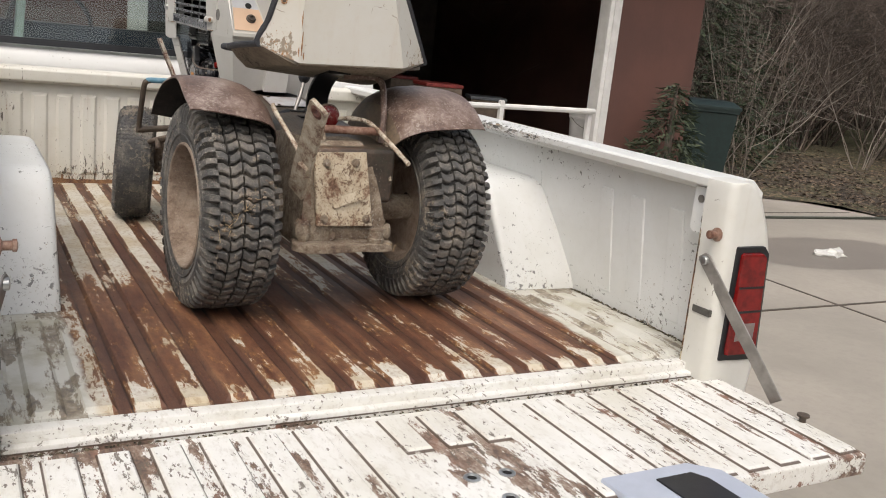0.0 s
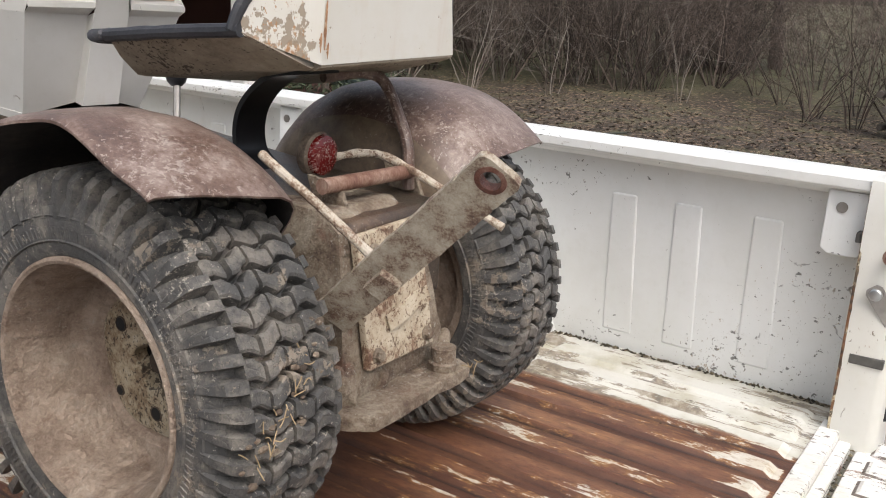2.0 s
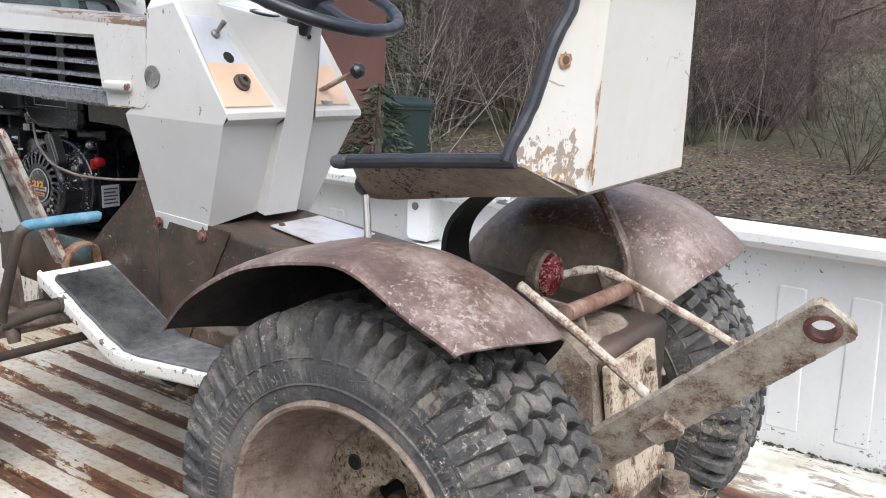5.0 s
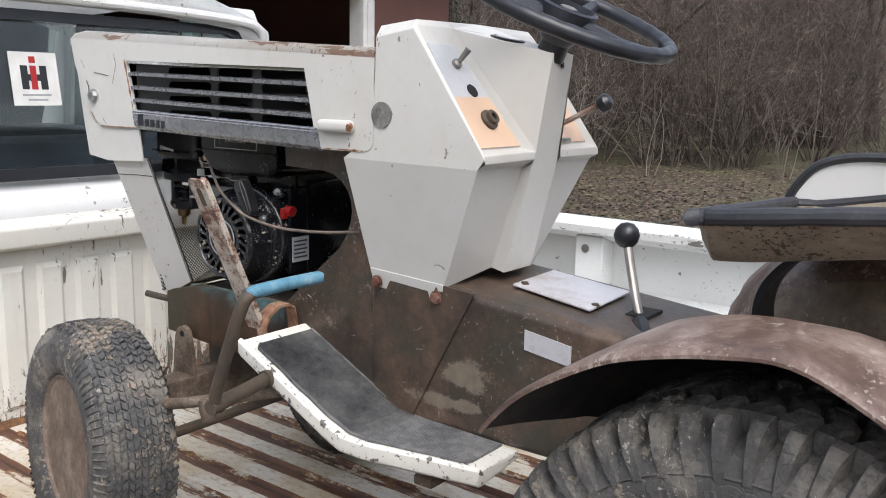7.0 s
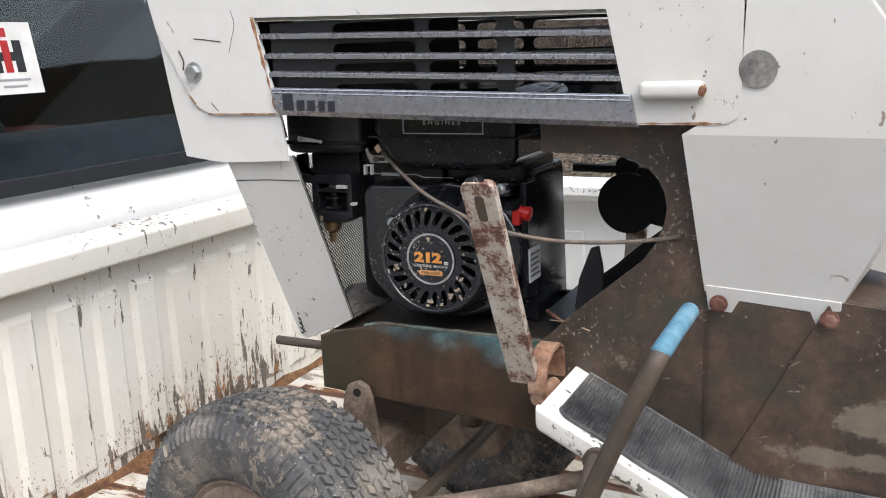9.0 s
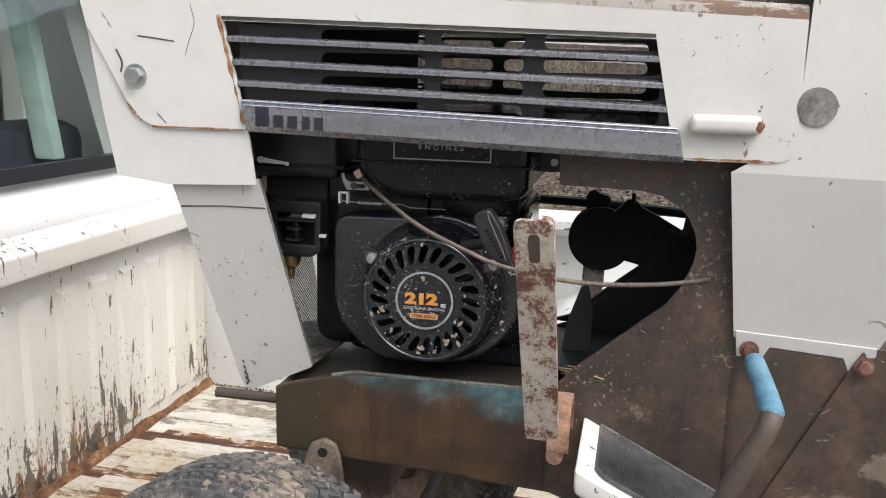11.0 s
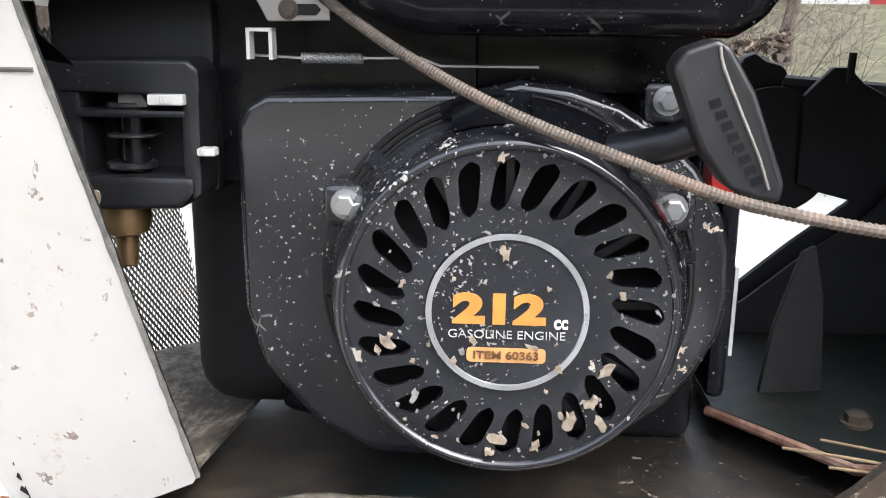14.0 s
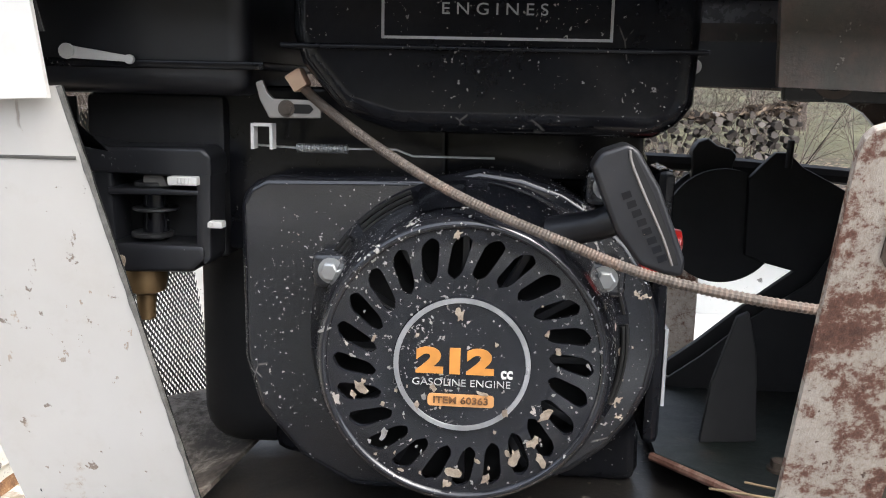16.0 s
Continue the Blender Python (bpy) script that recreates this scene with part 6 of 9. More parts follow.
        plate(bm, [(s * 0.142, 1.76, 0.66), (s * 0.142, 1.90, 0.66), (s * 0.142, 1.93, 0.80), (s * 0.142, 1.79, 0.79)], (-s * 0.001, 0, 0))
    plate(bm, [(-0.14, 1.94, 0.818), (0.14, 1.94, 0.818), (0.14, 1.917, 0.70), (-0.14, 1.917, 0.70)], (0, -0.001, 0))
    part("shade_lining", bm, M["void"], ns)
    bm = bm_new()
    plate(bm, [(-0.084, 1.728, 0.4225), (0.035, 1.715, 0.424), (0.100, 1.770, 0.424), (0.06, 1.815, 0.424), (-0.064, 1.794, 0.3880), (-0.062, 1.803, 0.3910)], (0, 0, -0.003))
    part("nose_foot", bm, M["foot_mud"], ns, "dark foot plate with pale dried mud")
    # expanded metal screen behind the nose
    bm = bm_new()
    def pt(q, w):
        return Vector((-0.085 + 0.255 * q, 1.835 - (0.62 - w) * 0.16, w))
    nu, nw = 44, 70
    for i in range(nu):
        for j in range(nw):
            q, w = (i + (0.5 if j % 2 else 0)) / nu, 0.395 + 0.225 * j / nw
            for du in (-0.5, 0.5):
                a, b = pt(q, w), pt(q + du / nu, w + 0.225 / nw)
                n = Vector((0.0007, 0, 0.0008 if du < 0 else -0.0008))
                bm.faces.new([bm.verts.new(p) for p in (a - n, a + n, b + n, b - n)])
    bmesh.ops.solidify(bm, geom=bm.faces[:], thickness=0.0012)
    part("grille_screen", bm, M["plastic"], tractor, "black expanded metal grille screen", 0)


M["leg_white"] = chipped("leg_white", (0.58, 0.57, 0.545), (0.47, 0.44, 0.39), (0.20, 0.15, 0.11), (0.40, 0.31, 0.23), 0.625, 0.648, rough=0.45, streak=0.24, fs=60, ps=26)
M["foot_mud"] = rusty("foot_mud", [(0.3, (0.04, 0.034, 0.028)), (0.45, (0.12, 0.10, 0.08)), (0.55, (0.34, 0.30, 0.25)), (0.8, (0.48, 0.44, 0.38))], 14, 0.8, 0.4)
M["spot_grey"] = rusty("spot_grey", [(0.30, (0.05, 0.048, 0.045)), (0.48, (0.14, 0.135, 0.125)), (0.62, (0.24, 0.23, 0.21)), (0.76, (0.36, 0.35, 0.32))], 26, 0.55, 0.3)
M["hood_top"] = chipped("hood_top", (0.60, 0.585, 0.555), (0.44, 0.37, 0.30), (0.24, 0.135, 0.085), (0.30, 0.17, 0.10), 0.60, 0.60, (1.6, 0.25, 1), rough=0.38, streak=0.05)
hood()


def dash():
    """White dashboard tower with two sunk instrument pockets and a steering ridge."""
    bm = bm_new()
    t = bmesh.new()
    for s in (-1, 1):
        F = lambda *p: t.faces.new([t.verts.new((s * x, y, z)) for x, y, z in p])
        A, Bq = (0.148, 1.242, 0.828), (0.138, 1.242, 0.843)
        Cq, D = (0.136, 1.185, 0.850), (0.148, 1.180, 0.838)
        E0 = (0.150, 1.066, 0.680)
        G, H = (0.150, 1.298, 0.668), (0.113, 1.279, 0.505)
        J, L = (0.114, 1.150, 0.500), (0.147, 1.078, 0.664)
        F(A, D, E0, L, G, (0.1485, 1.246, 0.70))
        F(G, L, J, H)
        F(A, Bq, Cq, D)
        # lip, pocket floor, pocket inner edge
        pin_t, pin_b = (0.068, 1.178, 0.842), (0.033, 1.064, 0.684)
        rt, rb = (0.027, 1.046, 0.811), (0.036, 1.105, 0.516)
        F(Cq, (0.0, 1.185, 0.852), (0.0, 1.205, 0.853), (0.0, 1.242, 0.850), Bq)
        F(pin_t, rt, (0.0, 1.046, 0.813), (0.0, 1.185, 0.852))
        pf = [(0.136, 1.172, 0.821), (0.072, 1.172, 0.821), (0.037, 1.082, 0.688), (0.143, 1.082, 0.688)]
        F(*pf)
        rim = [(0.141, 1.181, 0.843), pin_t, pin_b, (0.148, 1.066, 0.683)]
        for i in range(4):
            F(rim[i], rim[(i + 1) % 4], pf[(i + 1) % 4], pf[i])
        F(Cq, rim[0], pin_t, (0.0, 1.185, 0.852))
        F(D, Cq, rim[0], rim[3], E0)
        F(rim[3], pin_b, (0.034, 1.064, 0.674), (0.149, 1.065, 0.673), E0)
        F((0.149, 1.065, 0.673), (0.034, 1.064, 0.674), (0.034, 1.084, 0.662), L)
        F(L, (0.034, 1.084, 0.662), (0.033, 1.128, 0.520), J)
        # ridge side and rear face
        F(pin_t, pin_b, (0.034, 1.064, 0.674), (0.033, 1.068, 0.667), rt)
        F((0.034, 1.084, 0.662), (0.033, 1.068, 0.667), rb, (0.033, 1.128, 0.520))
        F(rt, (0.033, 1.068, 0.667), (0, 1.068, 0.667), (0, 1.046, 0.813))
        F((0.033, 1.068, 0.667), rb, (0, 1.105, 0.516), (0, 1.068, 0.667))
    bmesh.ops.remove_doubles(t, verts=t.verts, dist=0.0006)
    bmesh.ops.recalc_face_normals(t, faces=t.faces)
    soften(t, 0.004, 2, 20)
    merge(bm, t)
    d = part("dash_tower", bm, M["tower_white"], tractor, "white dashboard tower with angular sides", 9)
    for s in (-1, 1):
        pf = [Vector((s * x, y, z)) for x, y, z in ((0.134, 1.1705, 0.8188), (0.076, 1.1705, 0.8188), (0.042, 1.0835, 0.6902), (0.140, 1.0835, 0.6902))]
        nrm = Vector((0, -0.828, 0.561))
        mid0, mid1 = pf[0].lerp(pf[3], 0.52), pf[1].lerp(pf[2], 0.52)
        bm = bm_new()
        plate(bm, [p + nrm * 0.001 for p in (pf[0], pf[1], mid1, mid0)], nrm * 0.0012)
        part("grey_decal", bm, M["grey_decal"], d, "silver upper dash decal")
        bm = bm_new()
        plate(bm, [p + nrm * 0.001 for p in (mid0, mid1, pf[2], pf[3])], nrm * 0.0012)
        part("orange_decal", bm, M["orange_vinyl"], d, "faded orange dash decal")
    nrm = Vector((0, -0.828, 0.561))
    q = nrm.to_track_quat("Z", "Y").to_matrix().to_4x4()
    bm = bm_new()
    P0 = Vector((-0.096, 1.152, 0.7935))
    lathe(bm, [(0.007, 0.0), (0.007, 0.006), (0.0045, 0.008)], 14, Matrix.Translation(P0) @ q, True)
    tube(bm, [P0 + nrm * 0.006, P0 + nrm * 0.022 + Vector((0.004, 0, 0.008))], [0.003, 0.0045], 10)
    part("toggle_switch", bm, M["steel"], d, "steel toggle switch")
    bm = bm_new()
    lathe(bm, [(0.0095, 0.0), (0.0095, 0.0015)], 20, Matrix.Translation(Vector((-0.089, 1.130, 0.7605)) + nrm * 0.001) @ q, True)
    part("empty_hole", bm, M["void"], d, "empty dark switch hole")
    bm = bm_new()
    lathe(bm, [(0.014, 0.0), (0.014, 0.004), (0.010, 0.006), (0.010, 0.011), (0.005, 0.0115), (0.005, 0.006)], 18, Matrix.Translation(Vector((-0.087, 1.105, 0.7235)) + nrm * 0.001) @ q, True)
    part("switch_knob", bm, M["iron"], d, "worn dark switch knob")
    # throttle lever in the other pocket
    bm = bm_new()
    a = Vector((0.085, 1.096, 0.712))
    plate(bm, [a + Vector((-0.007, 0, 0)), a + Vector((0.007, 0, 0)), a + Vector((0.022, -0.055, 0.030)), a + Vector((0.010, -0.055, 0.032))], (0, 0.003, 0.004), 0.001)
    th = part("throttle_lever", bm, M["bar_rust"], d, "rusty throttle lever")
    bm = bm_new()
    lathe(bm, [(0.006, 0), (0.012, 0.005), (0.013, 0.016), (0.007, 0.022)], 14, Matrix.Translation(a + Vector((0.016, -0.052, 0.030))) @ Matrix.Rotation(radians(60), 4, "X"), True)
    part("knob", bm, M["plastic"], th)
    bm = bm_new()
    box(bm, 0.070, 0.094, 1.080, 1.088, 0.690, 0.698, 0.002)
    part("lever_gate", bm, M["zinc"], d)
    # lens on the top, hole at the ridge, grommet, foot with bolts
    bm = bm_new()
    lathe(bm, [(0.024, 0.0), (0.024, 0.004), (0.019, 0.005), (0.019, 0.003)], 28, Matrix.Translation((-0.022, 1.120, 0.8275)) @ Matrix.Rotation(radians(12.5), 4, "X"), True)
    part("gauge_bezel", bm, M["plastic"], d)
    bm = bm_new()
    lathe(bm, [(0.0185, 0.0), (0.0185, 0.001)], 24, Matrix.Translation((-0.022, 1.120, 0.8305)) @ Matrix.Rotation(radians(12.5), 4, "X"), True)
    part("gauge_face", bm, M["pale_plate"], d)
    bm = bm_new()
    lathe(bm, [(0.004, 0), (0.004, 0.001)], 14, Matrix.Translation((0.0, 1.0478, 0.797)) @ Matrix.Rotation(radians(85), 4, "X"), True)
    part("screw_hole", bm, M["void"], d)
    for s in (-1, 1):
        # flat grey disc stands in for a dark recess at the panel edge
        bm = bm_new()
        lathe(bm, [(0.017, -0.001), (0.017, 0.002)], 20, Matrix.Translation((s * 0.1488, 1.231, 0.728)) @ Matrix.Rotation(radians(90 * s), 4, "Y"), True)
        part("worn_spot", bm, M["spot_grey"], d, "round grey disc drawn for a dark recess")
        bm = bm_new()
        plate(bm, [(s * 0.116, 1.278, 0.512), (s * 0.117, 1.150, 0.505), (s * 0.113, 1.150, 0.480), (s * 0.113, 1.172, 0.478), (s * 0.113, 1.178, 0.492), (s * 0.113, 1.245, 0.497), (s * 0.113, 1.252, 0.484), (s * 0.113, 1.275, 0.486)], (-s * 0.003, 0, 0), 0.001)
        part("foot_flange", bm, M["tower_white"], d, "white bolted foot flange")
        for v, w in ((1.264, 0.494), (1.160, 0.487)):
            bm = bm_new()
            bolt(bm, (s * 0.117, v, w), (s, 0, 0), 0.0068, 0.007)
            part("foot_bolt", bm, M["eye_rust"], d)


dash()


def steering():
    c = Vector((-0.012, 1.041, 0.853))
    ax = Vector((-0.037, -0.407, 0.913)).normalized()
    q = ax.to_track_quat("Z", "Y").to_matrix().to_4x4()
    m = Matrix.Translation(c) @ q
    R = 0.1395
    bm = bm_new()
    n = 120
    tube(bm, [m @ Vector((R * math.cos(a), R * math.sin(a), 0.012)) for a in [2 * math.pi * k / n for k in range(n + 1)]], [0.0100 + 0.0004 * math.sin(2 * math.pi * k / 4) for k in range(n + 1)], 12)
    w = part("steering_wheel", bm, M["wheel_plastic"], tractor, "black three-spoke steering wheel")
    for a in (radians(20), radians(150), radians(270)):
        bm = bm_new()
        d = Vector((math.cos(a), math.sin(a), 0))
        tube(bm, [m @ (d * 0.025 + Vector((0, 0, 0.0))), m @ (d * 0.09 + Vector((0, 0, 0.002))), m @ (d * (R - 0.004) + Vector((0, 0, 0.010)))], [0.014, 0.011, 0.009], 10)
        part("spoke", bm, M["wheel_plastic"], w)
    bm = bm_new()
    lathe(bm, [(0.020, -0.030), (0.034, -0.012), (0.040, 0.006), (0.040, 0.018), (0.034, 0.020), (0.032, 0.010), (0.02, 0.009)], 28, m, True)
    h = part("hub", bm, M["wheel_plastic"], w)
    bm = bm_new()
    bolt(bm, m @ Vector((0, 0, 0.010)), ax, 0.012, 0.008)
    part("hub_nut", bm, M["steel"], h)
    bm = bm_new()
    tube(bm, [c - ax * 0.052, c - ax * 0.02], 0.0195, 16)
    part("column_collar", bm, M["plastic"], w)


steering()


def seat():
    # dished pan: rim, sloping sides and a flat underside, tipped a little to the right
    rim = [(-0.247, 0.532, 0.670), (-0.255, 0.640, 0.661), (-0.258, 0.718, 0.653), (-0.252, 0.748, 0.650), (-0.228, 0.765, 0.646), (0.165, 0.790, 0.621), (0.192, 0.790, 0.617), (0.200, 0.750, 0.619), (0.204, 0.640, 0.640), (0.205, 0.550, 0.660)]
    low = [(-0.168, 0.500, 0.632), (-0.190, 0.620, 0.620), (-0.206, 0.725, 0.606), (-0.204, 0.756, 0.603), (-0.186, 0.765, 0.602), (0.120, 0.780, 0.580), (0.140, 0.778, 0.579), (0.148, 0.740, 0.582), (0.140, 0.620, 0.608), (0.115, 0.495, 0.638)]
    rimv, lowv = [Vector(p) for p in rim], [Vector(p) for p in low]
    mid = sum(rimv, Vector()) / len(rimv)
    bulge = [a.lerp(b, 0.5) + (a - mid).normalized() * 0.004 for a, b in zip(rimv, lowv)]
    bm = bm_new()
    loft(bm, [[p.lerp(mid, 0.5) - Vector((0, 0, 0.022)) for p in rimv], [p.lerp(mid, 0.16) - Vector((0, 0, 0.016)) for p in rimv], [p.lerp(mid, 0.02) for p in rimv], rimv, bulge, lowv, [p.lerp(sum(lowv, Vector()) / len(lowv), 0.06) - Vector((0, 0, 0.002)) for p in lowv]])
    st = part("seat_pan", bm, M["under"], tractor, "scuffed tan seat pan with flaking underside", 40)
    bm = bm_new()
    line = smooth_path([p + Vector((0, 0, 0.002)) for p in rimv[:10]], 5)
    tube(bm, line, [0.0082 + 0.0012 * noise.noise((i * 0.6, 8, 0)) for i in range(len(line))], 10)
    part("seat_edge_trim", bm, M["trim"], st, "black rubber edge trim")
    # backrest shell: flat panel with swept wings
    L = [(-0.250, 0.535, 0.669), (-0.160, 0.491, 0.636), (0.112, 0.485, 0.645), (0.205, 0.550, 0.660)]
    T = [(-0.196, 0.505, 0.838), (-0.158, 0.481, 0.849), (0.052, 0.465, 0.860), (0.096, 0.495, 0.852)]
    bm = bm_new()
    plate(bm, [L[1], L[2], T[2], T[1]], (0, 0.004, 0))
    bk = part("backrest", bm, M["seat_white"], st, "white metal backrest with rust-stained corner", 20)
    for quad, d in (([L[0], L[1], T[1], T[0]], (0.002, 0.004, 0)), ([L[2], L[3], T[3], T[2]], (-0.002, 0.004, 0))):
        bm = bm_new()
        plate(bm, quad, d)
        part("side_wing", bm, M["seat_white"], bk)
    # dark rounded bend under the backrest
    bm = bm_new()
    rows = []
    for k in range(13):
        p = Vector(L[1]).lerp(Vector(L[2]), k / 12)
        rows.append([p + Vector((0, 0.001, 0.004)), p + Vector((0, 0.0015, -0.003)), p + Vector((0, 0.012, -0.008)), p + Vector((0, 0.05, -0.010)), p + Vector((0, 0.05, 0.0)), p + Vector((0, 0.012, 0.002))])
    loft(bm, rows)
    part("lower_flange", bm, M["under"], bk, "rusty bent lower edge")
    bm = bm_new()
    V = lambda p, x=0, y=0, z=0: Vector(p) + Vector((x, y, z))
    top = [V(L[0], -0.002, 0.006, 0.002), V(L[0], 0.004, 0.002, 0.022), V(L[0]).lerp(V(T[0]), 0.35) + Vector((0.001, 0.002, 0)), V(L[0]).lerp(V(T[0]), 0.7) + Vector((-0.003, 0.002, 0)), V(T[0], -0.003, 0.002, -0.016), V(T[0], 0.004, -0.002, 0.004), V(T[1], -0.010, 0.004, 0.008), V(T[1], 0.02, 0, 0.009), V(T[2], -0.02, 0, 0.008), V(T[2], 0.01, 0.004, 0.008), V(T[3], -0.004, 0, 0.006), V(T[3], 0.003, 0.002, -0.014), V(L[3], 0.002, 0.004, 0.0)]
    line = smooth_path(top, 6)
    tube(bm, line, [0.0072 + 0.0016 * noise.noise((i * 0.5, 3, 0)) for i in range(len(line))], 10)
    part("back_edge_trim", bm, M["trim"], st, "black rubber edge trim")
    wing = lambda f, z: V(L[0]).lerp(V(T[0]), z).lerp(V(L[1]).lerp(V(T[1]), z), f)
    out = (V(L[1]) - V(L[0])).cross(V(T[0]) - V(L[0])).normalized()
    hp = wing(0.27, 0.635) + out * 0.001
    hm = Matrix.Translation(hp) @ out.to_track_quat("Z", "Y").to_matrix().to_4x4()
    bm = bm_new()
    lathe(bm, [(0.0045, 0.0004), (0.0001, 0.0008)], 18, hm, True)
    rh = part("rust_hole", bm, M["iron"], st, "rusted bolt hole")
    bm = bm_new()
    rg = random.Random(3)
    pts = [hm @ Vector((q * math.cos(a), q * math.sin(a), 0.0002)) for a, q in [(2 * math.pi * k / 26, 0.0085 * rg.uniform(0.8, 1.15)) for k in range(26)]]
    plate(bm, pts, out * 0.0002)
    part("rust_ring", bm, M["orange_rust"], rh, "orange rust stain round the hole")
    # rust that runs down the bent corner
    for f, zt, ln, wd in ((-0.02, 0.56, 0.040, 0.0040), (0.02, 0.34, 0.055, 0.0050), (-0.05, 0.17, 0.022, 0.0042), (0.0, 1.0, 0.012, 0.0045), (0.08, 0.12, 0.018, 0.0035)):
        bm = bm_new()
        rows = []
        for k in range(13):
            t = k / 12
            zz = zt - ln * t / 0.212
            p = V(L[1]).lerp(V(T[1]), zz) + Vector((0.10 * f, -0.0012, 0))
            w0 = 0.5 * wd * (0.3 + 0.7 * math.sin(math.pi * min(1, t * 1.15))) * (1 + 0.7 * noise.noise((k * 0.9, zt * 40, 1)))
            rows.append([p + Vector((-w0, w0 * 0.50 - 0.0006, 0)), p + Vector((0, -0.0006, 0)), p + Vector((w0 * 0.6, -0.0008, 0))])
        loft(bm, rows, closed=False)
        part("rust_run", bm, M["orange_rust"], bk, "orange rust run down the corner")
    # low curved wing on the far side
    far = [(0.196, 0.803, 0.617), (0.198, 0.790, 0.645), (0.199, 0.766, 0.672), (0.200, 0.725, 0.685), (0.200, 0.66, 0.688), (0.203, 0.575, 0.690), (0.203, 0.575, 0.640)]
    bm = bm_new()
    plate(bm, far, (0.003, 0, 0))
    wg = part("arm_wing", bm, M["cab_white"], st, "low white side wing with black edge")
    bm = bm_new()
    tube(bm, smooth_path(far[:6], 5), 0.0062, 8)
    part("wing_trim", bm, M["trim"], wg)
    # seat spring
    bm = bm_new()
    path = smooth_path([(0.0, 0.62, 0.615), (0.0, 0.70, 0.60), (0.0, 0.755, 0.55), (0.0, 0.76, 0.49), (0.0, 0.72, 0.455)], 8)
    rings = []
    for i, p in enumerate(path):
        d = (path[min(i + 1, len(path) - 1)] - path[max(i - 1, 0)]).normalized()
        nn = Vector((1, 0, 0)).cross(d) * 0.004
        rings.append([p + Vector((-0.03, 0, 0)) - nn, p + Vector((0.03, 0, 0)) - nn, p + Vector((0.03, 0, 0)) + nn, p + Vector((-0.03, 0, 0)) + nn])
    loft(bm, rings)
    part("seat_spring", bm, M["plastic"], tractor, "black flat-steel seat spring")


seat()


def footrest(s):
    """Bent white step with a ribbed rubber mat."""
    i, o = 0.104, 0.242
    path = [(1.418, 0.406), (1.250, 0.322), (1.222, 0.311), (1.190, 0.306), (1.030, 0.300)]
    wide = lambda v: o if v > 1.22 else o - 0.045 * (1.22 - v) / 0.19
    bm = bm_new()
    rows = []
    for v, w in path:
        e = wide(v)
        rows.append([(s * i, v, w), (s * (e - 0.010), v, w), (s * (e - 0.007), v, w + 0.004), (s * (e - 0.002), v, w + 0.004), (s * e, v, w), (s * e, v, w - 0.016), (s * (e - 0.004), v, w - 0.022), (s * i, v, w - 0.012)])
    loft(bm, rows)
    bmesh.ops.recalc_face_normals(bm, faces=bm.faces)
    soften(bm, 0.0035, 2, 60)
    st = part("footrest", bm, M["step_white"], tractor, "bent white footrest with chipped edges")
    bm = bm_new()
    def at(t):
        L = [0]
        for a, b in zip(path, path[1:]):
            L.append(L[-1] + math.hypot(b[0] - a[0], b[1] - a[1]))
        x = t * L[-1]
        for k in range(len(path) - 1):
            if x <= L[k + 1] or k == len(path) - 2:
                f = (x - L[k]) / (L[k + 1] - L[k])
                a, b = path[k], path[k + 1]
                n = Vector((0, -(b[1] - a[1]), b[0] - a[0])).normalized()
                n = -n if n.z < 0 else n
                return Vector((0, a[0] + (b[0] - a[0]) * f, a[1] + (b[1] - a[1]) * f)), n
    N = 92
    prev = None
    rows = []
    for k in range(N * 2 + 1):
        t = 0.045 + 0.90 * k / (N * 2)
        p, n = at(t)
        h = (0.0008 if t < 0.60 else 0.0032) if k % 2 == 0 else 0.0042
        wob = 0.003 * noise.noise((t * 9, s, 0)) - 0.010 * max(0.0, 1 - min(t - 0.045, 0.945 - t) / 0.03) ** 2
        e = wide(p.y) - 0.016 + wob
        rows.append([(s * x, (p + n * hh).y, (p + n * hh).z) for x, hh in ((i + 0.006, 0.0005), (i + 0.006, 0.0038), (i + 0.010, 0.0038), (i + 0.0105, h), (e - 0.0045, h), (e - 0.004, 0.0038), (e, 0.0038), (e, 0.0005))])
    loft(bm, rows)
    part("ribbed_mat", bm, M["mat_rubber"], st, "black ribbed rubber mat, dusty at the rear", 0)
    bm = bm_new()
    box(bm, s * 0.10, s * 0.20, 1.10, 1.13, 0.258, 0.272, 0.003)
    part("step_bracket", bm, M["frame"], st)


footrest(-1)
footrest(1)


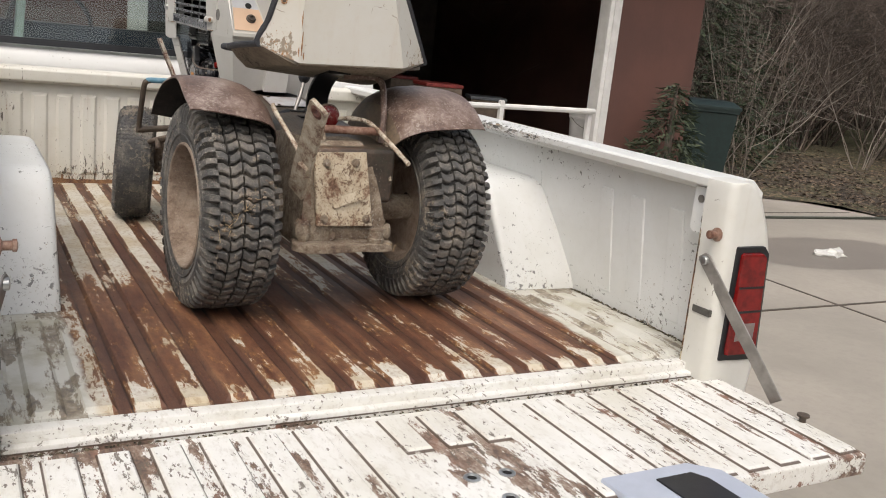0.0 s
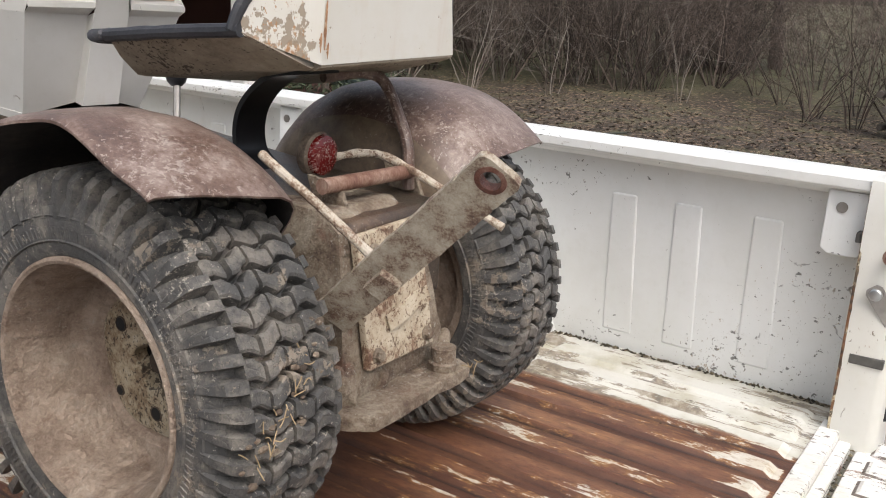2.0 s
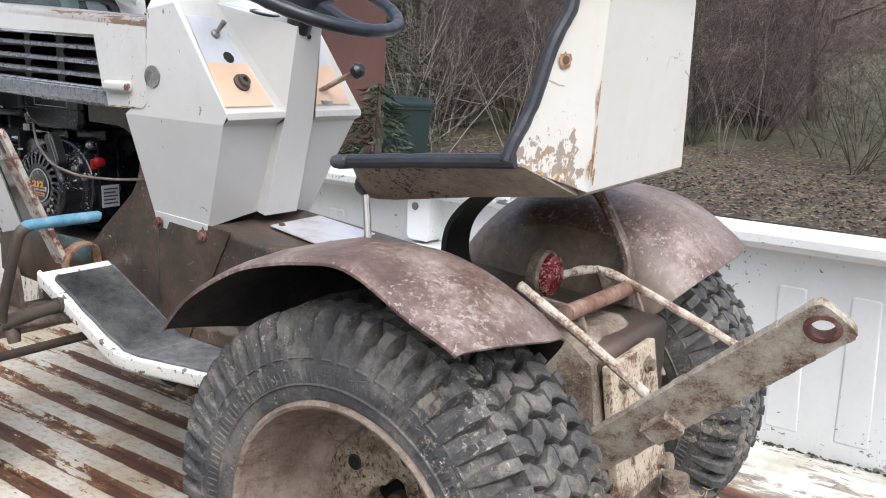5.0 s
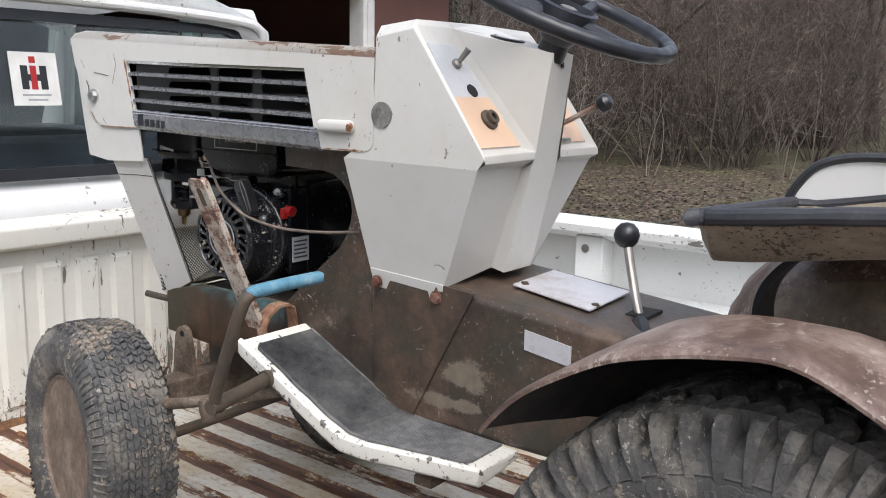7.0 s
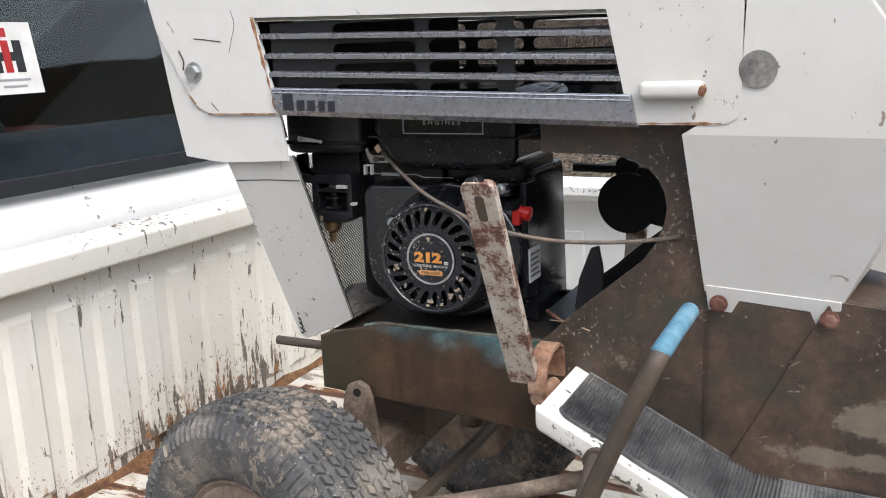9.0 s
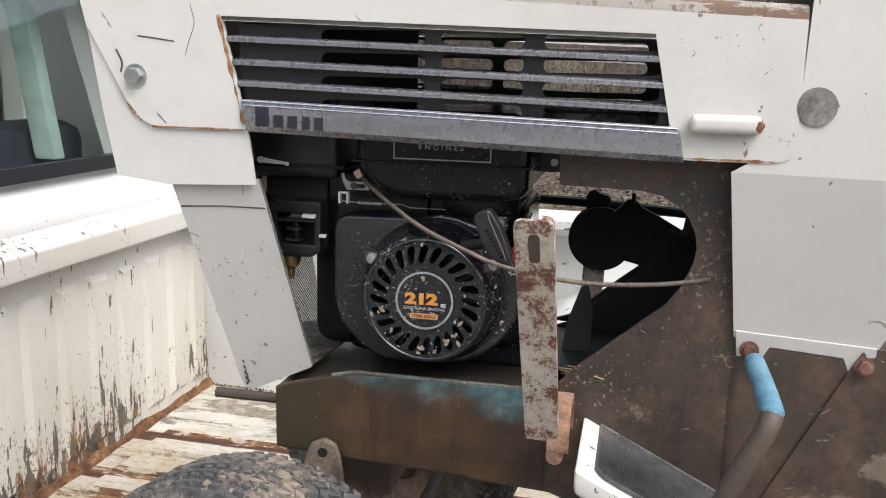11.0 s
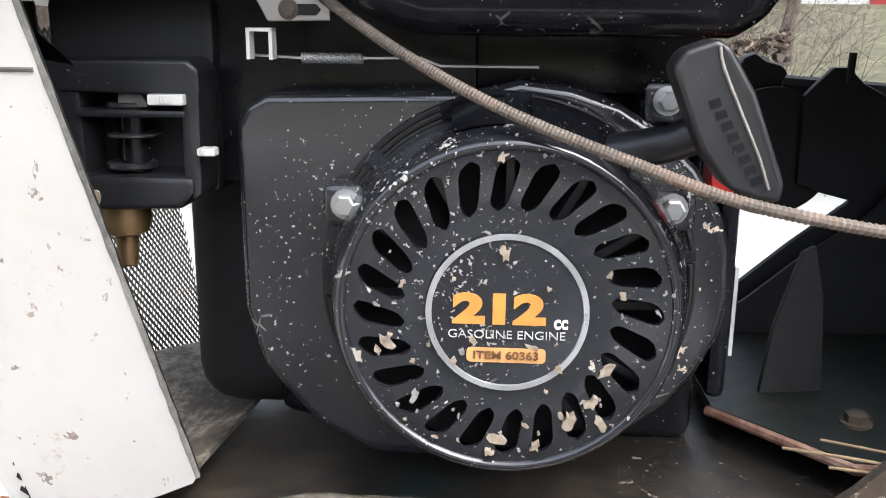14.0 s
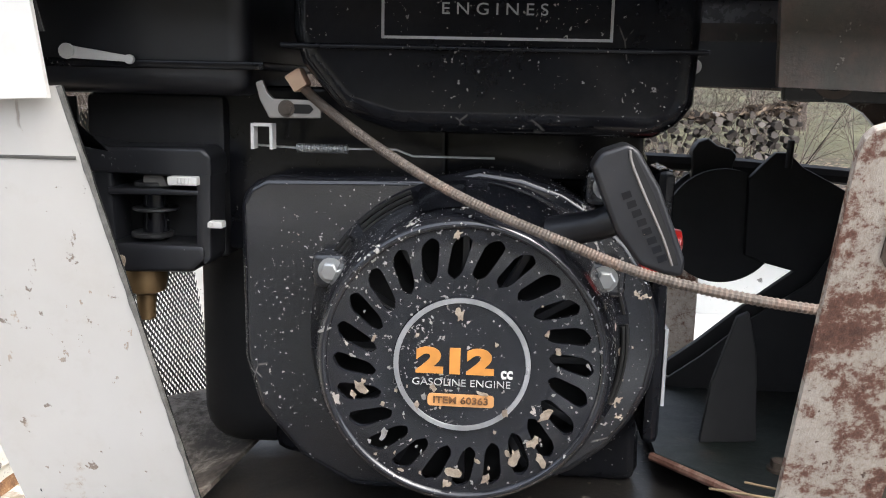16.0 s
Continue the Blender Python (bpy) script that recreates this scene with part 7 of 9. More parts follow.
def side_gear():
    # bent pedal with the blue grip
    bm = bm_new()
    tube(bm, smooth_path([(-0.335, 1.342, 0.352), (-0.348, 1.338, 0.362), (-0.351, 1.326, 0.392), (-0.350, 1.300, 0.455), (-0.349, 1.281, 0.498), (-0.343, 1.275, 0.511), (-0.328, 1.2735, 0.5155)], 6), 0.0082, 12)
    p = part("pedal", bm, M["iron"], tractor, "bent rusty pedal rod")
    bm = bm_new()
    tube(bm, smooth_path([(-0.341, 1.2742, 0.5130), (-0.334, 1.2738, 0.5150), (-0.280, 1.2735, 0.5160), (-0.229, 1.2735, 0.5155), (-0.224, 1.2735, 0.515)], 4), [0.0080] * 2 + [0.0086] * 12 + [0.0080, 0.0074, 0.006], 14)
    part("grip", bm, M["blue_grip"], p, "worn light blue grip")
    bm = bm_new()
    tube(bm, [(-0.356, 1.338, 0.356), (-0.30, 1.346, 0.360), (-0.236, 1.356, 0.364)], 0.0100, 12)
    lathe(bm, [(0.0125, -0.006), (0.0125, 0.006)], 16, Matrix.Translation((-0.243, 1.355, 0.3635)) @ AX_U, True)
    part("pivot", bm, M["iron"], p)
    # angled implement lever on a hooked bracket
    bm = bm_new()
    lo, hi = Vector((-0.176, 1.454, 0.404)), Vector((-0.274, 1.4605, 0.634))
    d = (hi - lo).normalized()
    side = Vector((0, 1, 0))
    nrm = d.cross(side).normalized()
    rows = []
    for t, w0 in ((0.0, 0.0150), (0.02, 0.0158), (0.965, 0.0168), (0.985, 0.0158), (0.995, 0.0138), (1.0, 0.0105)):
        c = lo.lerp(hi, t)
        rows.append([c - side * w0 - nrm * 0.009, c - side * w0, c + side * w0, c + side * w0 - nrm * 0.003, c - side * (w0 - 0.004) - nrm * 0.003, c - side * (w0 - 0.004) - nrm * 0.009])
    loft(bm, rows)
    lv = part("implement_lever", bm, M["flaked"], tractor, "angle-iron lever with rust-streaked paint", 20)
    bm = bm_new()
    c = lo.lerp(hi, 0.89)
    rows = []
    for t in (-0.014, -0.011, 0.011, 0.014):
        k = 0.003 if abs(t) > 0.012 else 0.0048
        rows.append([c + d * t - side * k + nrm * 0.0006, c + d * t + side * k + nrm * 0.0006, c + d * t + side * k - nrm * 0.0002, c + d * t - side * k - nrm * 0.0002])
    loft(bm, rows)
    part("slot", bm, M["iron"], lv, "dark rusty slot")
    bm = bm_new()
    rows = []
    for u, w in ((-0.174, 0.392), (-0.176, 0.408), (-0.168, 0.424), (-0.150, 0.434), (-0.130, 0.435), (-0.117, 0.428), (-0.113, 0.41), (-0.112, 0.392)):
        rows.append([(u, 1.428, w), (u, 1.449, w), (u - 0.002, 1.449, w + 0.004), (u - 0.002, 1.428, w + 0.004)])
    loft(bm, rows)
    tube(bm, [(-0.166, 1.442, 0.384), (-0.112, 1.442, 0.382)], 0.0085, 14)
    part("bracket", bm, M["hook_rust"], lv, "hooked rusty bracket")


side_gear()


# ---- the engine ----
VC, WC = 1.5855, 0.5258
FACE = Matrix.Translation((0, VC, WC)) @ Matrix.Rotation(radians(-90), 4, "Y")


def lettering(u, v, w):
    """Pose of writing on the outer side of the tractor."""
    return Matrix(((0, 0, -1, u), (-1, 0, 0, v), (0, 1, 0, w), (0, 0, 0, 1)))


def engine():
    bm = bm_new()
    prism(bm, [(1.490, 0.4275), (1.660, 0.4275), (1.700, 0.436), (1.700, 0.600), (1.66, 0.625), (1.495, 0.618)], "x", -0.030, 0.085, 0.008)
    eng = part("engine", bm, M["tank"], tractor, "black single-cylinder petrol engine splashed with mud")
    eng.location = (0.005, -0.001, -0.0055)
    # fan housing
    bm = bm_new()
    out = [(1.699, 0.589), (1.695, 0.597), (1.686, 0.602), (1.60, 0.604)]
    for k in range(0, 15):
        a = radians(88 - 13 * k)
        out.append((VC - 0.0935 * math.cos(a), WC + 0.083 * math.sin(a)))
    out = out + [(1.642, 0.443), (1.669, 0.458), (1.691, 0.484), (1.698, 0.51)]
    prism(bm, out, "x", -0.086, -0.026, 0.013, segs=4)
    part("fan_housing", bm, M["black"], eng, "speckled black fan housing", 40)
    # sloping shroud with vents
    bm = bm_new()
    lathe(bm, [(0.0800, 0.083), (0.0775, 0.0880), (0.0730, 0.0935), (0.0705, 0.105), (0.0685, 0.118), (0.0665, 0.1265), (0.0642, 0.1302), (0.0615, 0.1302)], 72, FACE)
    part("shroud", bm, M["black"], eng, "", 60)
    # recoil cover with 24 slanted slots
    bm = bm_new()
    radii = [(0.0300, 0), (0.0385, 0), (0.0394, 0.42), (0.0408, 0.80), (0.0430, 1.0), (0.0530, 1.0), (0.0558, 0.85), (0.0572, 0.45), (0.0580, 0), (0.0615, 0)]
    N = 24
    grid = []
    for r, k in radii:
        row = []
        tilt = -(r - 0.049) * 6.4
        for i in range(N):
            c = 2 * math.pi * i / N + tilt + 0.05
            hw = (0.0034 + 0.0009 * max(0.0, min(1.0, (r - 0.042) / 0.012))) / r * k
            h = 0.1302 + 0.0012 * math.sin(math.pi * (r - 0.03) / 0.032)
            for a in (c - max(hw, 0.0008), c + max(hw, 0.0008)):
                row.append(bm.verts.new((r * math.cos(a), r * math.sin(a), h)))
        grid.append(row)
    for j in range(len(grid) - 1):
        slot = 2 <= j + 1 and j + 1 <= 8 and radii[j][1] + radii[j + 1][1] > 0.0
        for i in range(2 * N):
            if i % 2 == 0 and slot:
                continue
            k = (i + 1) % (2 * N)
            bm.faces.new((grid[j][i], grid[j][k], grid[j + 1][k], grid[j + 1][i]))
    bmesh.ops.recalc_face_normals(bm, faces=bm.faces)
    bmesh.ops.solidify(bm, geom=bm.faces[:], thickness=0.0022)
    bm.transform(FACE)
    part("recoil_cover", bm, M["cover"], eng, "round slotted recoil cover with dried mud", 30)
    bm = bm_new()
    lathe(bm, [(0.0606, 0.1300), (0.0612, 0.1316), (0.0626, 0.1320), (0.0641, 0.1314), (0.0652, 0.1296)], 72, FACE)
    part("cover_lip", bm, M["black"], eng, "", 60)
    # dark disc added behind the slots for the shaded inside
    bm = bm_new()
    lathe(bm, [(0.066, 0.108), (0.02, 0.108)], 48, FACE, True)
    part("shade_disc", bm, M["void"], eng)
    for k in range(12):
        a = 2 * math.pi * k / 12
        bm = bm_new()
        box(bm, 0.034, 0.060, -0.0015, 0.0015, 0.108, 0.118, 0, FACE @ Matrix.Rotation(a, 4, "Z"))
        part("cooling_fin", bm, M["plastic"], eng)
    # round label
    bm = bm_new()
    lathe(bm, [(0.0305, 0.1290), (0.0305, 0.1318), (0.0003, 0.1320)], 56, FACE)
    lab = part("label_disc", bm, M["cover"], eng, "round black engine label with silver ring")
    bm = bm_new()
    lathe(bm, [(0.0304, 0.1319), (0.0303, 0.1326), (0.0283, 0.1326), (0.0281, 0.1320)], 64, FACE)
    part("silver_ring", bm, M["label_silver"], lab)
    text_mesh("label_number", "212", 0.0150, lettering(-0.1324, VC + 0.0030, WC + 0.0012), M["label_orange"], lab, squash=1.50, bold=0.00085)
    text_mesh("label_unit", "cc", 0.0072, lettering(-0.1324, VC - 0.0200, WC - 0.0030), M["label_white"], lab, squash=0.85, bold=0.0002)
    text_mesh("label_line", "GASOLINE ENGINE", 0.0046, lettering(-0.1324, VC + 0.0000, WC - 0.0083), M["label_dim"], lab, squash=1.12, bold=-0.00004)
    bm = bm_new()
    tagm = lettering(-0.1318, VC, WC - 0.0163)
    corner = [(sx * (0.0132 + 0.0016 * math.cos(a)), sy * (0.0012 + 0.0016 * math.sin(a))) for sx, sy, rev in ((1, 1, 0), (-1, 1, 1), (-1, -1, 0), (1, -1, 1)) for a in (np.linspace(0, math.pi / 2, 5)[::-1] if rev else np.linspace(0, math.pi / 2, 5))]
    plate(bm, [tagm @ Vector((x, y, 0)) for x, y in corner], (-0.0008, 0, 0))
    tag = part("label_tag", bm, M["label_peach"], lab, "peach item tag")
    text_mesh("label_item", "ITEM 60363", 0.0044, lettering(-0.1328, VC, WC - 0.0163), M["label_brown"], lab, squash=1.15, bold=0.00008)
    # dried mud thrown across the label and the cover's lower rim
    rg = random.Random(6)
    for v, w, r, tall in ((0.0012, 0.0235, 0.0034, 1.9), (-0.0200, -0.0210, 0.0026, 1.3), (-0.0330, -0.0345, 0.0050, 0.9), (-0.0245, -0.0420, 0.0042, 1.5), (0.0060, -0.0560, 0.0038, 0.8), (-0.0120, -0.0530, 0.0034, 1.2), (0.0030, 0.0585, 0.0030, 1.4), (-0.0420, 0.0080, 0.0022, 1.2), (0.0440, -0.0100, 0.0022, 1.3), (-0.0150, 0.0100, 0.0018, 1.0), (0.0200, 0.0130, 0.0014, 1.1)):
        bm = bm_new()
        pts = []
        for i in range(11):
            a = 2 * math.pi * i / 11
            q = 0.60 * r * rg.uniform(0.25, 1.25)
            pts.append((VC + v + q * math.cos(a), WC + w + tall * q * math.sin(a)))
        prism(bm, pts, "x", -0.1335, -0.1300)
        part("mud_splat", bm, M["splat_mud"], eng, "dried tan mud splat")
    rg = random.Random(14)
    for _ in range(60):
        a = rg.gauss(-1.35, 0.95)
        q0 = rg.uniform(0.040, 0.0635) if rg.random() < 0.75 else rg.uniform(0.010, 0.036)
        r = 0.0005 + 0.0017 * rg.random() ** 3
        c0 = Vector((VC + q0 * math.cos(a), WC + q0 * math.sin(a)))
        lean, long = rg.uniform(0, 3.14), rg.uniform(0.9, 2.4)
        pts = []
        for i in range(9):
            b = 2 * math.pi * i / 9
            q = r * rg.uniform(0.45, 1.2)
            e1, e2 = q * long * math.cos(b), q * math.sin(b)
            pts.append((c0.x + e1 * math.cos(lean) - e2 * math.sin(lean), c0.y + e1 * math.sin(lean) + e2 * math.cos(lean)))
        bm = bm_new()
        prism(bm, pts, "x", -0.1326 if q0 < 0.036 else -0.1318, -0.1300)
        part("mud_splat", bm, M["splat_mud"] if rg.random() < 0.45 else M["splat_pale"], eng)
    # vent slots in the shroud
    for a0, a1, rr in ((22, 44, 0.0768), (22, 44, 0.0745), (22, 44, 0.0722), (50, 72, 0.0768), (50, 72, 0.0745), (50, 72, 0.0722), (96, 128, 0.0768), (96, 128, 0.0740), (-112, -82, 0.0768), (-112, -82, 0.0745), (-140, -118, 0.0760), (-78, -70, 0.0760)):
        bm = bm_new()
        h = 0.0885 + (0.0775 - rr) * 1.6
        tube(bm, [FACE @ Vector((rr * math.cos(radians(a)), rr * math.sin(radians(a)), h)) for a in np.linspace(a0, a1, 9)], 0.0011, 6)
        part("vent_slot", bm, M["void"], eng)
    # rope guide pad and raised pads at the top of the shroud
    for a0, a1 in ((-34, -6), (2, 18)):
        bm = bm_new()
        rows = []
        for a in np.linspace(a0, a1, 8):
            c, s = math.cos(radians(a)), math.sin(radians(a))
            rows.append([FACE @ Vector((r * c, r * s, h)) for r, h in ((0.0675, 0.112), (0.0690, 0.1200), (0.0765, 0.101), (0.0775, 0.087))])
        loft(bm, rows)
        part("shroud_pad", bm, M["tank"], eng)
    for v, w, u in ((1.6505, 0.5595, -0.1000), (1.522, 0.5605, -0.1000), (1.521, 0.600, -0.070)):
        bm = bm_new()
        prism(bm, [(v - 0.010, w - 0.010), (v + 0.010, w - 0.010), (v + 0.010, w + 0.008), (v - 0.010, w + 0.008)], "x", u, u + 0.03, 0.004)
        part("bolt_ear", bm, M["black"], eng)
        bm = bm_new()
        bolt(bm, (u, v, w), (-1, 0, 0), 0.0046, 0.0062)
        part("cover_bolt", bm, M["zinc"], eng, "zinc hex bolt")
    # rope guide and pull grip
    bm = bm_new()
    tube(bm, [(-0.118, 1.548, 0.584), (-0.128, 1.528, 0.590), (-0.137, 1.514, 0.598)], [0.0075, 0.0068, 0.0072], 14)
    part("rope_guide", bm, M["plastic"], eng)
    bm = bm_new()
    prism(bm, [(1.5345, 0.6165), (1.5310, 0.6225), (1.5205, 0.6262), (1.5160, 0.6235), (1.5070, 0.6090), (1.5005, 0.5930), (1.4950, 0.5790), (1.4960, 0.5725), (1.5035, 0.5735), (1.5135, 0.5770), (1.5235, 0.5900), (1.5285, 0.6020)], "x", -0.150, -0.132, 0.0022, segs=3)
    grip = part("pull_grip", bm, M["grip"], eng, "black plastic pull-start grip", 40)
    bm = bm_new()
    plate(bm, [(-0.1503, 1.5190, 0.6240), (-0.1503, 1.5095, 0.6062), (-0.1503, 1.5015, 0.5880), (-0.1503, 1.4980, 0.5778), (-0.1503, 1.5000, 0.5775), (-0.1503, 1.5045, 0.5880), (-0.1503, 1.5125, 0.6040), (-0.1503, 1.5192, 0.6180)], (0.002, 0, 0))
    part("grip_hollow", bm, M["void"], grip)
    bm = bm_new()
    tube(bm, smooth_path([(-0.1503, 1.5200, 0.6235), (-0.1503, 1.5185, 0.6175), (-0.1503, 1.5125, 0.6045), (-0.1503, 1.5050, 0.5890), (-0.1503, 1.5005, 0.5775)]), 0.0006, 6)
    part("grip_rim", bm, M["steel"], grip, "thin pale rim line")
    for k in range(8):
        a = Vector((-0.1504, 1.5190 - 0.0022 * k, 0.6075 - 0.0036 * k))
        bm = bm_new()
        plate(bm, [a, a + Vector((0, -0.0010, -0.0026)), a + Vector((0, 0.0024, -0.0040)), a + Vector((0, 0.0034, -0.0014))], (0.0006, 0, 0))
        part("embossed_mark", bm, M["tank"], grip)
    # fuel tank
    bm = bm_new()
    prism(bm, [(1.487, 0.640), (1.492, 0.630), (1.505, 0.6245), (1.62, 0.6245), (1.645, 0.632), (1.664, 0.655), (1.668, 0.668), (1.668, 0.700), (1.655, 0.716), (1.498, 0.716), (1.485, 0.700)], "x", -0.108, 0.095, 0.012, segs=3)
    tank = part("fuel_tank", bm, M["tank"], eng, "glossy black fuel tank with a seam", 40)
    tank.location.z = 0.0010
    bm = bm_new()
    box(bm, -0.1115, 0.098, 1.4835, 1.6715, 0.6610, 0.6635, 0.001)
    part("seam_flange", bm, M["tank"], tank)
    for a in ((1.625, 1.6262, 0.6665, 0.705), (1.5250, 1.5262, 0.6665, 0.705), (1.525, 1.6262, 0.6660, 0.6672)):
        bm = bm_new()
        box(bm, -0.1088, -0.1078, *a)
        part("decal_line", bm, M["label_grey"], tank)
    text_mesh("decal_word", "E N G I N E S", 0.0072, lettering(-0.1088, 1.5765, 0.6790), M["label_grey"], tank, squash=1.15)
    for k in range(8):
        v = 1.614 - 0.0098 * k
        bm = bm_new()
        box(bm, -0.1089, -0.1079, v - 0.0070, v, 0.6842, 0.6920)
        part("name_block", bm, M["red"], tank)
    # air cleaner and carburettor
    bm = bm_new()
    box(bm, -0.098, 0.03, 1.690, 1.800, 0.640, 0.735, 0.010, segs=3)
    ac = part("air_cleaner", bm, M["plastic"], eng, "black air cleaner box")
    bm = bm_new()
    box(bm, -0.100, 0.03, 1.682, 1.805, 0.652, 0.656, 0.001)
    part("box_seam", bm, M["tank"], ac)
    bm = bm_new()
    plate(bm, [(-0.1005, 1.777, 0.6560), (-0.1005, 1.774, 0.6618), (-0.1005, 1.744, 0.6572), (-0.1005, 1.744, 0.6545)], (-0.0012, 0, 0), 0.0003)
    lathe(bm, [(0.0036, 0), (0.0036, 0.002)], 14, Matrix.Translation((-0.1012, 1.7745, 0.6590)) @ Matrix.Rotation(radians(-90), 4, "Y"), True)
    lathe(bm, [(0.0022, 0), (0.0022, 0.002)], 12, Matrix.Translation((-0.1012, 1.7445, 0.6558)) @ Matrix.Rotation(radians(-90), 4, "Y"), True)
    part("choke_lever", bm, M["label_white"], ac, "pale bent choke lever")
    bm = bm_new()
    box(bm, -0.066, -0.02, 1.712, 1.785, 0.556, 0.64, 0.004)
    cb = part("carburettor", bm, M["black_iron"], eng, "black carburettor with metal linkage", 40)
    # cast frame with rounded corners round the linkage
    bm = bm_new()
    prism(bm, [(1.790, 0.640), (1.790, 0.619), (1.768, 0.616), (1.762, 0.6145), (1.716, 0.6155), (1.7115, 0.611), (1.711, 0.600), (1.790, 0.602)], "x", -0.090, -0.064, 0.0025)
    prism(bm, [(1.7725, 0.604), (1.7725, 0.560), (1.7640, 0.557), (1.7615, 0.570), (1.7625, 0.604)], "x", -0.088, -0.066, 0.0025)
    prism(bm, [(1.7195, 0.604), (1.7205, 0.566), (1.7165, 0.556), (1.7125, 0.560), (1.7115, 0.604)], "x", -0.090, -0.066, 0.0025)
    prism(bm, [(1.7715, 0.5675), (1.7150, 0.5675), (1.7150, 0.5605), (1.7215, 0.5535), (1.7610, 0.5525), (1.7700, 0.558)], "x", -0.092, -0.060, 0.003)
    prism(bm, [(1.7640, 0.5945), (1.7180, 0.5945), (1.7180, 0.5915), (1.7640, 0.5910)], "x", -0.090, -0.070, 0.0012)
    part("cast_frame", bm, M["grip"], cb, "black cast frame", 40)
    for v, w, r, h in ((1.7440, 0.5825, 0.0112, 0.0018), (1.7460, 0.5690, 0.0104, 0.0030), (1.7450, 0.5945, 0.0092, 0.0026)):
        bm = bm_new()
        lathe(bm, [(r * 0.94, 0), (r, h * 0.25), (r, h * 0.8), (r * 0.92, h), (r * 0.6, h * 0.8)], 30, Matrix.Translation((-0.079, v, w)), True)
        part("linkage_disc", bm, M["dull_disc"], cb, "dull steel linkage disc")
    bm = bm_new()
    lathe(bm, [(0.0062, 0.566), (0.0066, 0.576), (0.0058, 0.582), (0.0064, 0.590), (0.0052, 0.600)], 24, Matrix.Translation((-0.077, 1.7450, 0)), True)
    part("link_barrel", bm, M["tank"], cb)
    bm = bm_new()
    prism(bm, [(1.7470, 0.6025), (1.7380, 0.6030), (1.7345, 0.5950), (1.7480, 0.5945)], "x", -0.086, -0.078, 0.001)
    part("link_block", bm, M["slot_grey"], cb)
    for v0, v1, w0, w1 in ((1.7170, 1.7318, 0.5968, 0.6012), (1.7050, 1.7122, 0.5765, 0.5800)):
        bm = bm_new()
        box(bm, -0.0945, -0.088, v0, v1, w0, w1, 0.0008)
        for k in range(5):
            q = v0 + 0.004 + (v1 - v0) * 0.09 * k
            box(bm, -0.0950, -0.0940, q, q + 0.0005, w0 + 0.0006, w1 - 0.0006)
        part("pale_tab", bm, M["label_white"], cb)
    bm = bm_new()
    lathe(bm, [(0.0108, 0.010), (0.0112, 0.001), (0.0098, -0.0055), (0.0050, -0.0075), (0.0044, -0.020), (0.0034, -0.021)], 24, Matrix.Translation((-0.076, 1.7520, 0.546)), True)
    part("float_bowl", bm, M["brass"], cb, "dull brass float bowl")
    bm = bm_new()
    rg = random.Random(8)
    prism(bm, [(1.7575 + 0.0032 * rg.uniform(0.6, 1.1) * math.cos(a), 0.5580 + 0.0045 * rg.uniform(0.7, 1.1) * math.sin(a)) for a in np.linspace(0, 6.0, 11)], "x", -0.0928, -0.0915)
    part("mud_splat", bm, M["splat_mud"], cb)
    bm = bm_new()
    box(bm, -0.060, -0.050, 1.600, 1.730, 0.560, 0.645, 0.003)
    part("control_plate", bm, M["tank"], eng, "black control plate under the tank")
    bm = bm_new()
    box(bm, -0.05, 0.06, 1.50, 1.68, 0.60, 0.63, 0.004)
    part("cylinder_head", bm, M["tank"], eng)
    bm = bm_new()
    box(bm, -0.030, 0.110, 1.680, 1.745, 0.435, 0.640, 0.022, segs=4)
    part("cylinder", bm, M["black_iron"], eng, "black cylinder block", 40)
    # governor bracket, spring and clip
    bm = bm_new()
    prism(bm, [(1.6570, 0.6305), (1.6820, 0.6300), (1.6865, 0.6385), (1.6885, 0.6465), (1.6850, 0.6480), (1.6830, 0.6425), (1.6800, 0.6392), (1.6570, 0.6388)], "x", -0.092, -0.089, 0.0008)
    br = part("governor_bracket", bm, M["steel"], eng, "zinc governor bracket")
    bm = bm_new()
    prism(bm, [(1.6625, 0.6325), (1.6755, 0.6325), (1.6775, 0.6347), (1.6755, 0.6368), (1.6625, 0.6368), (1.6605, 0.6347)], "x", -0.0925, -0.0905)
    part("slot", bm, M["void"], br)
    bm = bm_new()
    bolt(bm, (-0.0922, 1.6735, 0.6347), (-1, 0, 0), 0.0030, 0.0015)
    part("screw", bm, M["iron"], br)
    bm = bm_new()
    for v in (1.6895, 1.6805):
        box(bm, -0.0945, -0.0875, v - 0.0007, v + 0.0007, 0.6155, 0.6275)
    box(bm, -0.0945, -0.0875, 1.6798, 1.6902, 0.6262, 0.6276)
    part("wire_clip", bm, M["label_white"], eng, "bright square clip")
    bm = bm_new()
    tube(bm, [(-0.086 + 0.0020 * math.cos(k * 1.1), 1.670 - 0.00013 * k, 0.6160 + 0.0020 * math.sin(k * 1.1)) for k in range(190)], 0.0004, 4)
    tube(bm, [(-0.086, 1.692, 0.617), (-0.086, 1.670, 0.6160)], 0.0006, 5)
    tube(bm, [(-0.086, 1.645, 0.6162), (-0.086, 1.622, 0.6165), (-0.086, 1.614, 0.6135), (-0.085, 1.575, 0.6135)], 0.0006, 5)
    part("governor_spring", bm, M["zinc"], eng, "fine zinc spring and wire")
    # switch and paper label on the side facing the dash
    bm = bm_new()
    box(bm, -0.075, -0.035, 1.488, 1.497, 0.470, 0.610, 0.004)
    part("side_cover", bm, M["tank"], eng)
    bm = bm_new()
